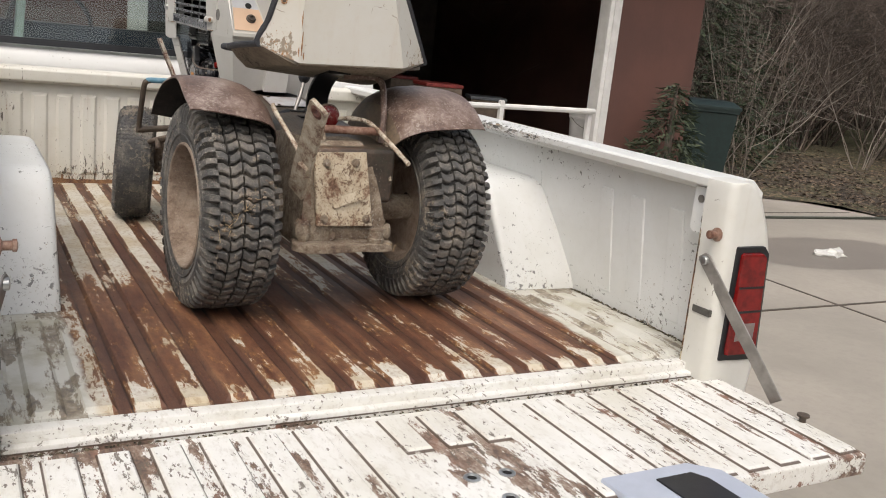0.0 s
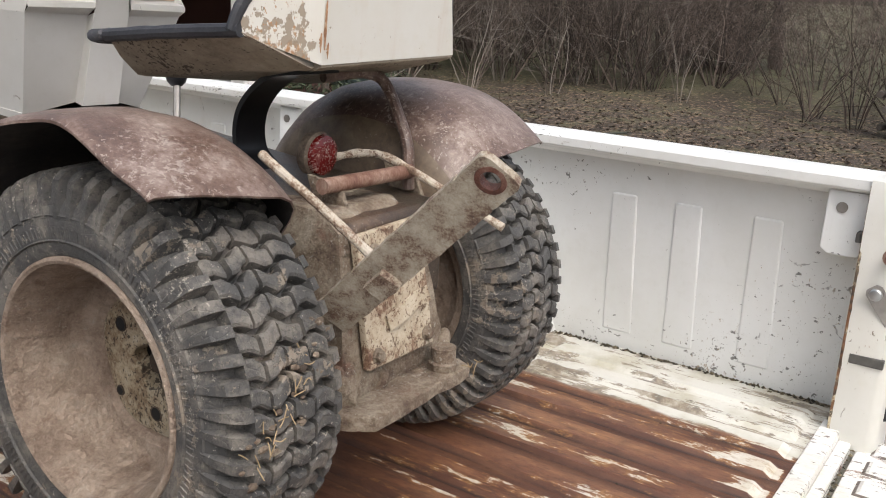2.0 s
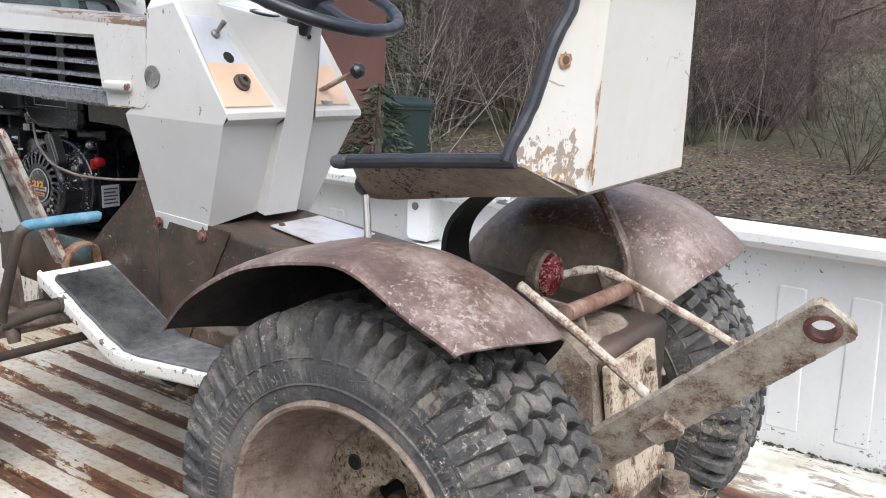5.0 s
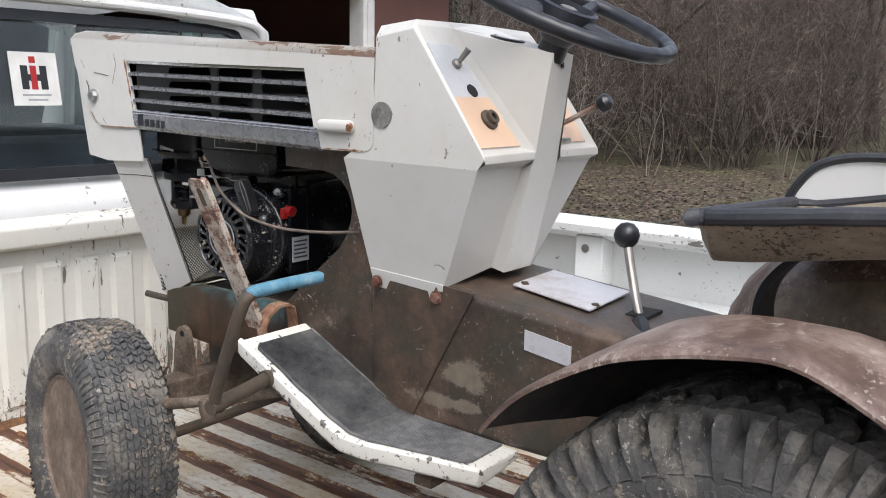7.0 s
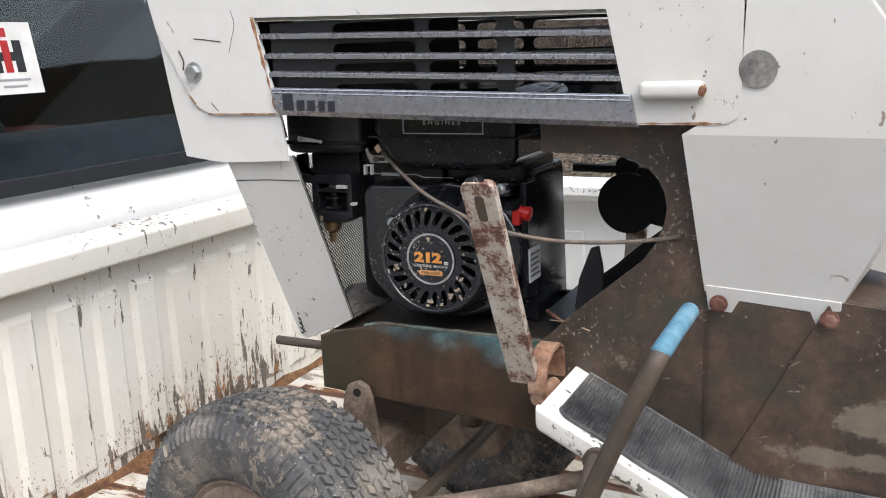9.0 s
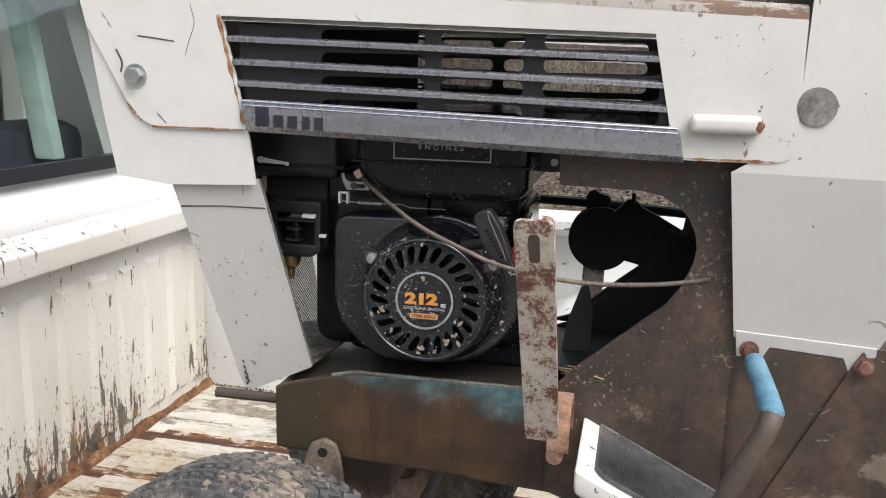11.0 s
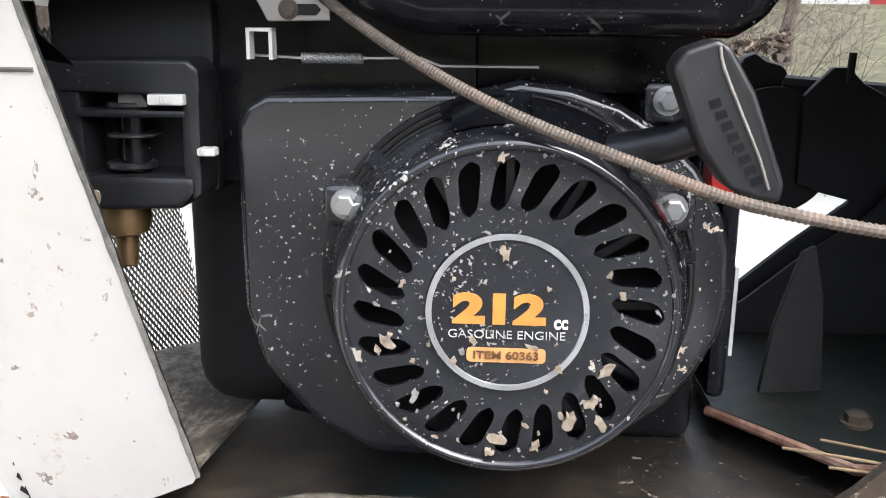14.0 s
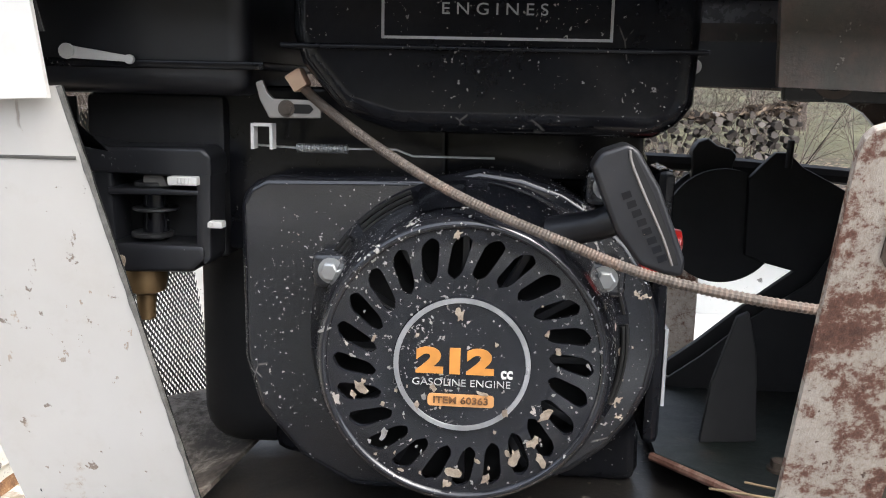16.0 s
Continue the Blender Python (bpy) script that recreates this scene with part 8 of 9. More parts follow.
    lathe(bm, [(0.009, 0), (0.0085, 0.012), (0.004, 0.014)], 16, Matrix.Translation((-0.072, 1.497, 0.574)) @ Matrix.Rotation(radians(100), 4, "X"), True)
    box(bm, -0.083, -0.066, 1.494, 1.504, 0.560, 0.577, 0.002)
    part("stop_switch", bm, M["red"], eng, "red engine stop switch")
    bm = bm_new()
    box(bm, -0.072, -0.036, 1.4862, 1.4878, 0.490, 0.530)
    pl = part("data_label", bm, M["paper"], eng, "pale printed data label")
    for k in range(5):
        bm = bm_new()
        box(bm, -0.069, -0.040 - 0.004 * (k % 2), 1.4855, 1.4861, 0.496 + 0.0065 * k, 0.4985 + 0.0065 * k)
        part("text_bar", bm, M["letter"], pl)
    # muffler on the far side
    bm = bm_new()
    box(bm, 0.088, 0.135, 1.53, 1.68, 0.56, 0.64, 0.015)
    part("muffler", bm, M["iron"], eng)


M["black_iron"] = plain("near_black_iron", (0.0092, 0.0091, 0.0100), 0.65, 0, 30, 0.4)
M["dull_disc"] = plain("dull_disc", (0.060, 0.061, 0.063), 0.30, 0.6, 60, 0.5)
M["splat_pale"] = rusty("splat_pale", [(0.3, (0.11, 0.105, 0.10)), (0.5, (0.21, 0.20, 0.188)), (0.7, (0.36, 0.345, 0.325))], 160, 0.85, 0.5)
M["splat_mud"] = rusty("splat_mud", [(0.3, (0.15, 0.115, 0.085)), (0.5, (0.28, 0.225, 0.17)), (0.7, (0.42, 0.36, 0.29))], 160, 0.9, 0.6)
M["grip"] = speckled("grip_plastic", (0.0150, 0.0158, 0.0185), (0.30, 0.29, 0.28), 0.34, 0.72, mudlo=0.80)
engine()


def slot_cell(bm, x, v0, v1, w0, w1, a, b, c, d):
    """A rectangle of sheet with one round-ended window in it."""
    r = (d - c) / 2
    inner = [(b - r + r * math.sin(t), (c + d) / 2 + r * math.cos(t)) for t in np.linspace(0, math.pi, 7)]
    inner += [(a + r - r * math.sin(t), (c + d) / 2 - r * math.cos(t)) for t in np.linspace(0, math.pi, 7)]
    outer = [(inner[0][0], w1), (v1, w1), (v1, w1), (v1, (c + d) / 2), (v1, w0), (v1, w0), (inner[6][0], w0), (inner[7][0], w0), (v0, w0), (v0, w0), (v0, (c + d) / 2), (v0, w1), (v0, w1), (inner[13][0], w1)]
    vi = [bm.verts.new((x, *p)) for p in inner]
    made = {}
    for p in outer:
        if p not in made:
            made[p] = bm.verts.new((x, *p))
    ring = [made[p] for p in outer]
    for i in range(14):
        k = (i + 1) % 14
        f = [vi[i], vi[k], ring[k], ring[i]]
        bm.faces.new(f if ring[i] is not ring[k] else f[:3])


def engine_bay():
    # throttle cable sheath
    bm = bm_new()
    path = smooth_path([(-0.086, 1.667, 0.6415), (-0.090, 1.655, 0.6315), (-0.106, 1.625, 0.6130), (-0.124, 1.588, 0.5950), (-0.138, 1.545, 0.5795), (-0.148, 1.50, 0.5660), (-0.148, 1.43, 0.5560), (-0.134, 1.36, 0.5555), (-0.110, 1.305, 0.5590)], 64)
    rad = [0.00200 + (0.00042 if i % 2 else 0.0) for i in range(len(path))]
    tube(bm, path, rad, 10)
    c = part("throttle_cable", bm, M["cable"], tractor, "brown coiled throttle cable sheath", 25)
    bm = bm_new()
    prism(bm, [(1.6615, 0.6405), (1.6675, 0.6365), (1.6725, 0.6440), (1.6655, 0.6485)], "x", -0.092, -0.081, 0.001)
    part("cable_clamp", bm, M["straw_metal"], c)
    # clutch pulley and belt guard behind the engine
    bm = bm_new()
    m = Matrix.Translation((0.140, 1.4195, 0.5490)) @ AX_U
    lathe(bm, [(0.012, -0.014), (0.040, -0.014), (0.040, -0.009), (0.031, 0.0), (0.040, 0.009), (0.040, 0.014), (0.012, 0.014)], 48, m, True)
    part("drive_pulley", bm, M["black_iron"], tractor, "black drive pulley")
    bm = bm_new()
    prism(bm, [(1.4400, 0.576), (1.4405, 0.600), (1.4370, 0.606), (1.4300, 0.609), (1.4230, 0.604), (1.4130, 0.6015), (1.4090, 0.597), (1.4120, 0.590), (1.4070, 0.578)], "x", 0.142, 0.156, 0.002)
    part("pulley_bracket", bm, M["black_iron"], tractor)
    bm = bm_new()
    plate(bm, [(0.120, 1.405, 0.584), (0.120, 1.398, 0.592), (0.120, 1.389, 0.6015), (0.120, 1.380, 0.6015), (0.120, 1.370, 0.592), (0.120, 1.350, 0.582), (0.120, 1.309, 0.559), (0.120, 1.284, 0.54), (0.120, 1.284, 0.45), (0.120, 1.44, 0.44), (0.120, 1.478, 0.442), (0.120, 1.454, 0.450), (0.120, 1.433, 0.4665), (0.120, 1.404, 0.4925), (0.120, 1.3700, 0.5200), (0.120, 1.3885, 0.5245), (0.120, 1.404, 0.530)], (0.006, 0, 0), 0.001)
    part("belt_guard", bm, M["black_iron"], tractor, "black belt guard plate")
    # plate added to black out the far rail inside the dark hole
    bm = bm_new()
    plate(bm, [(0.098, 1.338, 0.572), (0.098, 1.284, 0.545), (0.098, 1.284, 0.442), (0.098, 1.478, 0.438), (0.098, 1.454, 0.447), (0.098, 1.433, 0.463), (0.098, 1.404, 0.489), (0.098, 1.365, 0.517), (0.098, 1.348, 0.545)], (0.003, 0, 0), 0.0008)
    part("blackout_plate", bm, M["black_iron"], tractor, "added black plate over the far rail")
    bm = bm_new()
    tube(bm, [(0.112, 1.3825, 0.592), (0.112, 1.3820, 0.6105)], 0.0024, 8)
    part("guard_pin", bm, M["black_iron"], tractor)
    bm = bm_new()
    tube(bm, [(0.150, 1.30, 0.582), (0.150, 1.42, 0.590), (0.150, 1.50, 0.592)], 0.006, 8)
    part("clutch_rod", bm, M["black_iron"], tractor)
    bm = bm_new()
    plate(bm, [(0.222, 1.4420, 0.535), (0.222, 1.4130, 0.535), (0.200, 1.4180, 0.405), (0.200, 1.4470, 0.405)], (0.006, 0, 0), 0.001)
    part("rusty_stay", bm, M["flaked"], tractor, "rust-flaked flat stay")
    bm = bm_new()
    plate(bm, [(-0.02, 1.480, 0.434), (-0.075, 1.43, 0.434), (-0.075, 1.29, 0.434), (0.10, 1.29, 0.434), (0.10, 1.480, 0.434)], (0, 0, 0.006), 0.001)
    mp = part("mount_plate", bm, M["plate_green"], tractor, "dark green mounting plate with rusty edge")
    bm = bm_new()
    tube(bm, [(-0.018, 1.4815, 0.437), (-0.0765, 1.4305, 0.437), (-0.0765, 1.292, 0.437)], 0.0026, 8)
    part("rusty_edge", bm, M["bar_rust"], mp, "rusted plate edge")
    bm = bm_new()
    plate(bm, [(-0.002, 1.452, 0.440), (0.004, 1.418, 0.440), (0.010, 1.420, 0.490), (0.012, 1.426, 0.516), (0.006, 1.434, 0.514), (0.000, 1.447, 0.476)], (0.005, 0, 0), 0.001)
    part("gusset", bm, M["black_iron"], mp)
    for u, v in ((0.012, 1.425), (-0.035, 1.415), (0.05, 1.36)):
        bm = bm_new()
        bolt(bm, (u, v, 0.440), (0, 0, 1), 0.0055, 0.006)
        part("mount_bolt", bm, M["iron"], mp)
    # strap from the tank to the frame with a punched hole
    bm = bm_new()
    box(bm, 0.0, 0.004, 1.405, 1.49, 0.644, 0.668)
    st = part("tank_strap", bm, M["plastic"], tractor)
    # pale disc paints the light seen through the hole
    bm = bm_new()
    lathe(bm, [(0.0042, 0), (0.0042, 0.001)], 16, Matrix.Translation((-0.0005, 1.470, 0.6545)) @ Matrix.Rotation(radians(-90), 4, "Y"), True)
    part("strap_hole", bm, M["label_white"], st)
    # the lug's darker brown holds the shade under the hood
    bm = bm_new()
    prism(bm, [(1.436, 0.6375), (1.436, 0.668), (1.29, 0.672), (1.29, 0.655), (1.375, 0.6375)], "x", -0.054, -0.048, 0.001)
    fb = part("frame_lug", bm, M["base_dark"], tractor, "brown frame lug with a bolt hole")
    bm = bm_new()
    lathe(bm, [(0.0110, 0), (0.0110, 0.001), (0.0075, 0.0012)], 24, Matrix.Translation((-0.054, 1.4130, 0.6500)) @ Matrix.Rotation(radians(-90), 4, "Y"), True)
    part("hole_wear", bm, M["iron"], fb)
    bm = bm_new()
    lathe(bm, [(0.0072, 0), (0.0072, 0.0012)], 20, Matrix.Translation((-0.0548, 1.4130, 0.6500)) @ Matrix.Rotation(radians(-90), 4, "Y"), True)
    part("hole", bm, M["void"], fb)
    # dark sheets added under the hood for the bay's shade, posts behind the louvres
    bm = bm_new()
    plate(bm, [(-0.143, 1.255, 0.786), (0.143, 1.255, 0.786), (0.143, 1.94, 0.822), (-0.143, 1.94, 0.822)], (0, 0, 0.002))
    part("hood_shade_sheet", bm, M["plastic"], tractor)
    for x, cols in ((0.1385, ((1.360, 1.376, 1.551, 1.5575), (1.5575, 1.564, 1.632, 1.641), (1.641, 1.650, 1.736, 1.775))), (-0.1385, ((1.352, 1.364, 1.472, 1.481), (1.481, 1.490, 1.570, 1.577), (1.577, 1.585, 1.690, 1.775)))):
        bm = bm_new()
        for v0, a, b, v1 in cols:
            for w in (0.7805, 0.7585, 0.7360, 0.7135):
                slot_cell(bm, x, v0, v1, w - 0.0112, w + 0.0112, a, b, w - 0.0075, w + 0.0075)
        bmesh.ops.remove_doubles(bm, verts=bm.verts, dist=0.0003)
        bmesh.ops.solidify(bm, geom=bm.faces[:], thickness=0.0015)
        part("louvre_backing", bm, M["plastic"], tractor, "black backing plate with rounded windows", 0)
    # upright dark sheet, also added only to shade the bay
    bm = bm_new()
    box(bm, 0.136, 0.137, 1.66, 1.90, 0.66, 0.80)
    part("bay_shade_sheet", bm, M["plastic"], tractor)
    rg = random.Random(4)
    for pts in (((-0.06, 1.44, 0.443), (-0.085, 1.405, 0.447), (-0.09, 1.37, 0.444)), ((-0.07, 1.46, 0.443), (-0.10, 1.43, 0.452), (-0.112, 1.40, 0.449)), ((-0.085, 1.445, 0.442), (-0.095, 1.41, 0.443), (-0.098, 1.385, 0.442))):
        tw = thing("dry_stalk", "thin dry grass stalk lying on the frame", "stalk")
        tw.matrix_world = tractor.matrix_world
        bm = bm_new()
        tube(bm, smooth_path(pts), 0.0007, 6)
        part("stem", bm, M["straw"], tw)


M["straw_metal"] = plain("tan_metal", (0.45, 0.30, 0.20), 0.5)
M["plate_green"] = rusty("green_black_plate", [(0.3, (0.005, 0.006, 0.0055)), (0.55, (0.0085, 0.013, 0.011)), (0.75, (0.045, 0.028, 0.021))], 18, 0.5, 0.3)
engine_bay()


# ---- the yard ----
def concrete():
    n = Nodes("driveway_concrete")
    col = n.mix(n.step(n.noise(0.6, 5, 0.6), 0.35, 0.7), (0.36, 0.325, 0.28), (0.275, 0.25, 0.215))
    col = n.mix(n.math("MULTIPLY", n.step(n.noise(22, 5, 0.7), 0.4, 0.75), 0.35), col, (0.24, 0.21, 0.19))
    # wet stain with its own outline
    x, y = n.axis(0), n.axis(1)
    a = n.math("MULTIPLY", n.math("SUBTRACT", x, 5.9), 0.75)
    b = n.math("MULTIPLY", n.math("SUBTRACT", y, 3.55), 1.55)
    r = n.math("SQRT", n.math("ADD", n.math("MULTIPLY", a, a), n.math("MULTIPLY", b, b)))
    wet = n.math("SUBTRACT", 1.0, n.step(n.math("ADD", r, n.math("MULTIPLY", n.noise(3, 4), 0.35)), 0.98, 1.12))
    col = n.mix(n.math("MULTIPLY", wet, 0.55), col, (0.15, 0.125, 0.11))
    return n.done(col, n.math("SUBTRACT", 0.8, n.math("MULTIPLY", wet, 0.35)), 0, n.noise(60, 6, 0.7), 0.25, 0.003)


def leafy():
    """Brown leaf litter that thins out to winter grass away from the drive."""
    n = Nodes("leaf_ground")
    x, y = n.axis(0), n.axis(1)
    d = n.math("SQRT", n.math("ADD", n.math("MULTIPLY", x, x), n.math("MULTIPLY", y, y)))
    grass = n.ramp(n.noise(0.9, 8, 0.7), (0.32, (0.040, 0.038, 0.020)), (0.5, (0.072, 0.070, 0.034)), (0.66, (0.125, 0.112, 0.062)))
    litter = n.ramp(n.noise(9, 9, 0.75), (0.34, (0.021, 0.016, 0.012)), (0.48, (0.038, 0.028, 0.020)), (0.62, (0.070, 0.051, 0.036)), (0.74, (0.16, 0.12, 0.085)))
    moss = n.step(n.noise(1.3, 5, 0.6, off=(3, 0, 0)), 0.46, 0.60)
    litter = n.mix(n.math("MULTIPLY", moss, 0.55), litter, (0.085, 0.085, 0.036))
    lv = n.voronoi(22, out="Color")
    sep = n.t.nodes.new("ShaderNodeSeparateColor")
    n.put(lv, sep.inputs[0])
    litter = n.mix(n.math("MULTIPLY", n.step(sep.outputs[0], 0.80, 0.88), 0.7), litter, (0.30, 0.21, 0.14))
    f = n.step(n.math("ADD", d, n.math("MULTIPLY", n.math("SUBTRACT", n.noise(0.5, 6, 0.65), 0.5), 9.0)), 15.5, 20.0)
    return n.done(n.mix(f, litter, grass), 0.9, 0, n.noise(40, 6, 0.7), 0.6, 0.02)


def lawn():
    n = Nodes("far_lawn")
    col = n.ramp(n.noise(0.5, 6, 0.65), (0.35, (0.09, 0.10, 0.045)), (0.55, (0.14, 0.13, 0.07)), (0.7, (0.18, 0.15, 0.095)))
    return n.done(col, 0.9, 0, n.noise(20, 4), 0.4, 0.02)


M["concrete"], M["leafy"], M["lawn"] = concrete(), leafy(), lawn()
# one ground sheet out to the horizon
bm = bm_new()
vs = [bm.verts.new(p) for p in ((-400, -400, GROUND - 0.012), (400, -400, GROUND - 0.012), (400, 400, GROUND - 0.012), (-400, 400, GROUND - 0.012))]
bm.faces.new(vs)
tagged(part("ground", bm, M["lawn"], None, "", 0), "grassy brown winter ground", "ground", kind="structure")
bm = bm_new()
edge = [(-14, -14), (8.2, -14), (8.3, -2), (8.4, 3.0), (8.5, 5.2), (8.7, 6.3), (7.2, 6.5), (-14, 6.5)]
prism(bm, edge, "z", GROUND - 0.2, GROUND)
drive = tagged(part("driveway", bm, M["concrete"], None, "", 0), "pale concrete driveway with joints and a wet stain", "driveway", kind="structure")
bm = bm_new()
for y in (-2.0, 2.25, 5.2):
    box(bm, -14, 8.3, y - 0.012, y + 0.012, GROUND - 0.01, GROUND + 0.004)
for x in (1.0, 4.4):
    box(bm, x - 0.012, x + 0.012, -14, 6.4, GROUND - 0.01, GROUND + 0.0035)
part("joint", bm, M["iron"], drive, "dark joint lines")


def rise(x, y):
    """Height of the rising lawn over the level yard."""
    d = math.hypot(x, y)
    return 2.7 * max(0.0, min(1.0, (d - 15.5) / 30.0)) ** 1.15


bm = bm_new()
rows = []
for k in range(33):
    a = radians(-62 + 128 * k / 32)
    c, sn = math.cos(a), math.sin(a)
    row = []
    for d in (9.0, 10, 11, 12, 13, 14, 15.5, 17, 19, 21.5, 24.5, 28, 32, 37, 43, 50):
        x, y = d * c, d * sn
        if d == 9.0:
            x, y = (8.42 + 0.02 * y, y) if -13 < y < 6.0 else (x, y)
            if y <= -13:
                x, y = 8.2, -13.5
            if y >= 6.0:
                x, y = (7.0, 6.45)
        row.append((x, y, GROUND + 0.012 + rise(x, y)))
    rows.append(row)
loft(bm, rows, closed=False)
tagged(part("leaf_litter_bank", bm, M["leafy"], None, "", 60), "ground covered with brown leaves and thin grass", "ground", kind="structure")

# loose leaves
rng = random.Random(7)
n = Nodes("dead_leaf")
M["leaf"] = n.done(n.ramp(n.island(), (0.0, (0.030, 0.021, 0.015)), (0.6, (0.062, 0.043, 0.029)), (1.0, (0.20, 0.148, 0.102))), 0.85)
bm = bm_new()
for _ in range(14000):
    x, y = 8.5 + abs(rng.gauss(0, 3.4)), rng.uniform(-6, 14)
    if y > 6.3 and x < 8.2:
        continue
    s = rng.uniform(0.018, 0.042)
    a = rng.uniform(0, 6.28)
    c, d = math.cos(a) * s, math.sin(a) * s
    z = GROUND + 0.016 + rise(x, y)
    t = rng.uniform(0, 0.03)
    q = [bm.verts.new(p) for p in ((x - c, y - d, z), (x + d * 0.6, y - c * 0.6, z + t), (x + c, y + d, z + rng.uniform(0, 0.02)), (x - d * 0.6, y + c * 0.6, z + t))]
    bm.faces.new(q)
tagged(part("fallen_leaves", bm, M["leaf"], None, "", 0), "scattered dry brown fallen leaves", "leaves", kind="stuff")


def garage():
    n = Nodes("brown_siding")
    col = n.mix(n.step(n.noise(1.5, 5), 0.35, 0.7), (0.115, 0.052, 0.040), (0.085, 0.040, 0.032))
    siding = n.done(col, 0.7, 0, n.noise(30, 4, 0.6, (1, 1, 0.1)), 0.2, 0.004)
    M["siding"] = siding
    M["white_trim"] = plain("white_trim", (0.66, 0.65, 0.63), 0.5, 0, 6, 0.15)
    M["roof_dark"] = plain("roof_shingle", (0.05, 0.045, 0.04), 0.9)
    hs = thing("garage", "brown sided garage with an open door and white trim", "garage", kind="structure")
    X0, X1, Y, TOP = 0.6, 5.42, 6.5, 1.58
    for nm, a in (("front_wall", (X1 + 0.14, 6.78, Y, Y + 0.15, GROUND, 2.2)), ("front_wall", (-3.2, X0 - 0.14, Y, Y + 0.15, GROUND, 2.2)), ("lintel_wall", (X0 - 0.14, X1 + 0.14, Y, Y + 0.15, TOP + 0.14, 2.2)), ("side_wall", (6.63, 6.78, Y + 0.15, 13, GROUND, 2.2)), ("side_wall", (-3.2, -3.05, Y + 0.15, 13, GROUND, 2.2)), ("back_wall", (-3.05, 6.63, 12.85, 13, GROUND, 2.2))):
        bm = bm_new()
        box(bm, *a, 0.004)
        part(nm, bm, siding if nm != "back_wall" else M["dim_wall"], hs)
    for nm, a in (("door_jamb", (X1, X1 + 0.16, Y - 0.03, Y + 0.16, GROUND, TOP)), ("door_jamb", (X0 - 0.16, X0, Y - 0.03, Y + 0.16, GROUND, TOP)), ("door_head", (X0 - 0.16, X1 + 0.16, Y - 0.03, Y + 0.16, TOP, TOP + 0.15))):
        bm = bm_new()
        box(bm, *a, 0.01)
        j = part(nm, bm, M["white_trim"], hs, "white painted door trim")
        if nm == "door_jamb":
            bm = bm_new()
            xa = a[0] + 0.05
            box(bm, xa, xa + 0.05, Y - 0.045, Y - 0.03, GROUND, TOP)
            part("stop_strip", bm, M["white_trim"], j)
    bm = bm_new()
    prism(bm, [(Y - 0.5, 2.15), (9.75, 3.9), (13.5, 2.15), (13.5, 2.3), (9.75, 4.05), (Y - 0.5, 2.3)], "x", -3.6, 7.1)
    part("roof", bm, M["roof_dark"], hs)
    bm = bm_new()
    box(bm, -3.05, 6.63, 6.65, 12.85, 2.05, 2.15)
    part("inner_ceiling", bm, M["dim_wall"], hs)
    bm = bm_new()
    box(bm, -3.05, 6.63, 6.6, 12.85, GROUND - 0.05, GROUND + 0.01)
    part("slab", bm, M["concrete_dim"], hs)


# back wall, ceiling and slab colours carry the shade inside the garage
M["dim_wall"] = plain("dim_board", (0.20, 0.18, 0.16), 0.8, 0, 3, 0.4)
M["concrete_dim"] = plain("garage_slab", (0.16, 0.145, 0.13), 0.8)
garage()


def barrow_rail():
    """White pipe rail that stands in front of the open garage."""
    r = thing("trailer_rail", "white painted steel trailer side rail by the garage", "trailer")
    bm = bm_new()
    tube(bm, [(2.3, 4.62, 0.245), (3.9, 4.55, 0.265)], 0.022, 8)
    part("top_rail", bm, M["white_trim"], r)
    for x in (2.35, 3.0, 3.88):
        bm = bm_new()
        box(bm, x - 0.02, x + 0.02, 4.57, 4.61, GROUND, 0.30 if x == 3.0 else 0.24, 0.004)
        part("post", bm, M["white_trim"], r)


barrow_rail()


def bucket(x, y, h=0.36, r=0.15, z0=GROUND):
    b = thing("bucket", "white plastic bucket with a lid", "bucket", Matrix.Translation((x, y, z0)))
    bm = bm_new()
    lathe(bm, [(r * 0.86, 0), (r * 0.98, h * 0.8), (r * 1.05, h * 0.82), (r * 1.05, h * 0.88), (r, h * 0.9), (r, h)], 24, None, True)
    part("body", bm, M["white_trim"], b)
    bm = bm_new()
    lathe(bm, [(r * 1.06, h - 0.03), (r * 1.06, h), (r * 0.9, h + 0.012), (r * 0.88, h + 0.004)], 24, None, True)
    part("lid", bm, M["white_trim"], b)
    bm = bm_new()
    tube(bm, [(r * 1.05 * math.cos(a), -r * 1.05 * math.sin(a), h * (0.85 - 0.35 * math.sin(a))) for a in [math.pi * k / 12 for k in range(13)]], 0.004, 6)
    part("bail", bm, M["steel"], b)


bucket(4.75, 6.15, 0.50, 0.17)
bucket(5.93, 7.38, 0.36, 0.155, GROUND + 0.41)


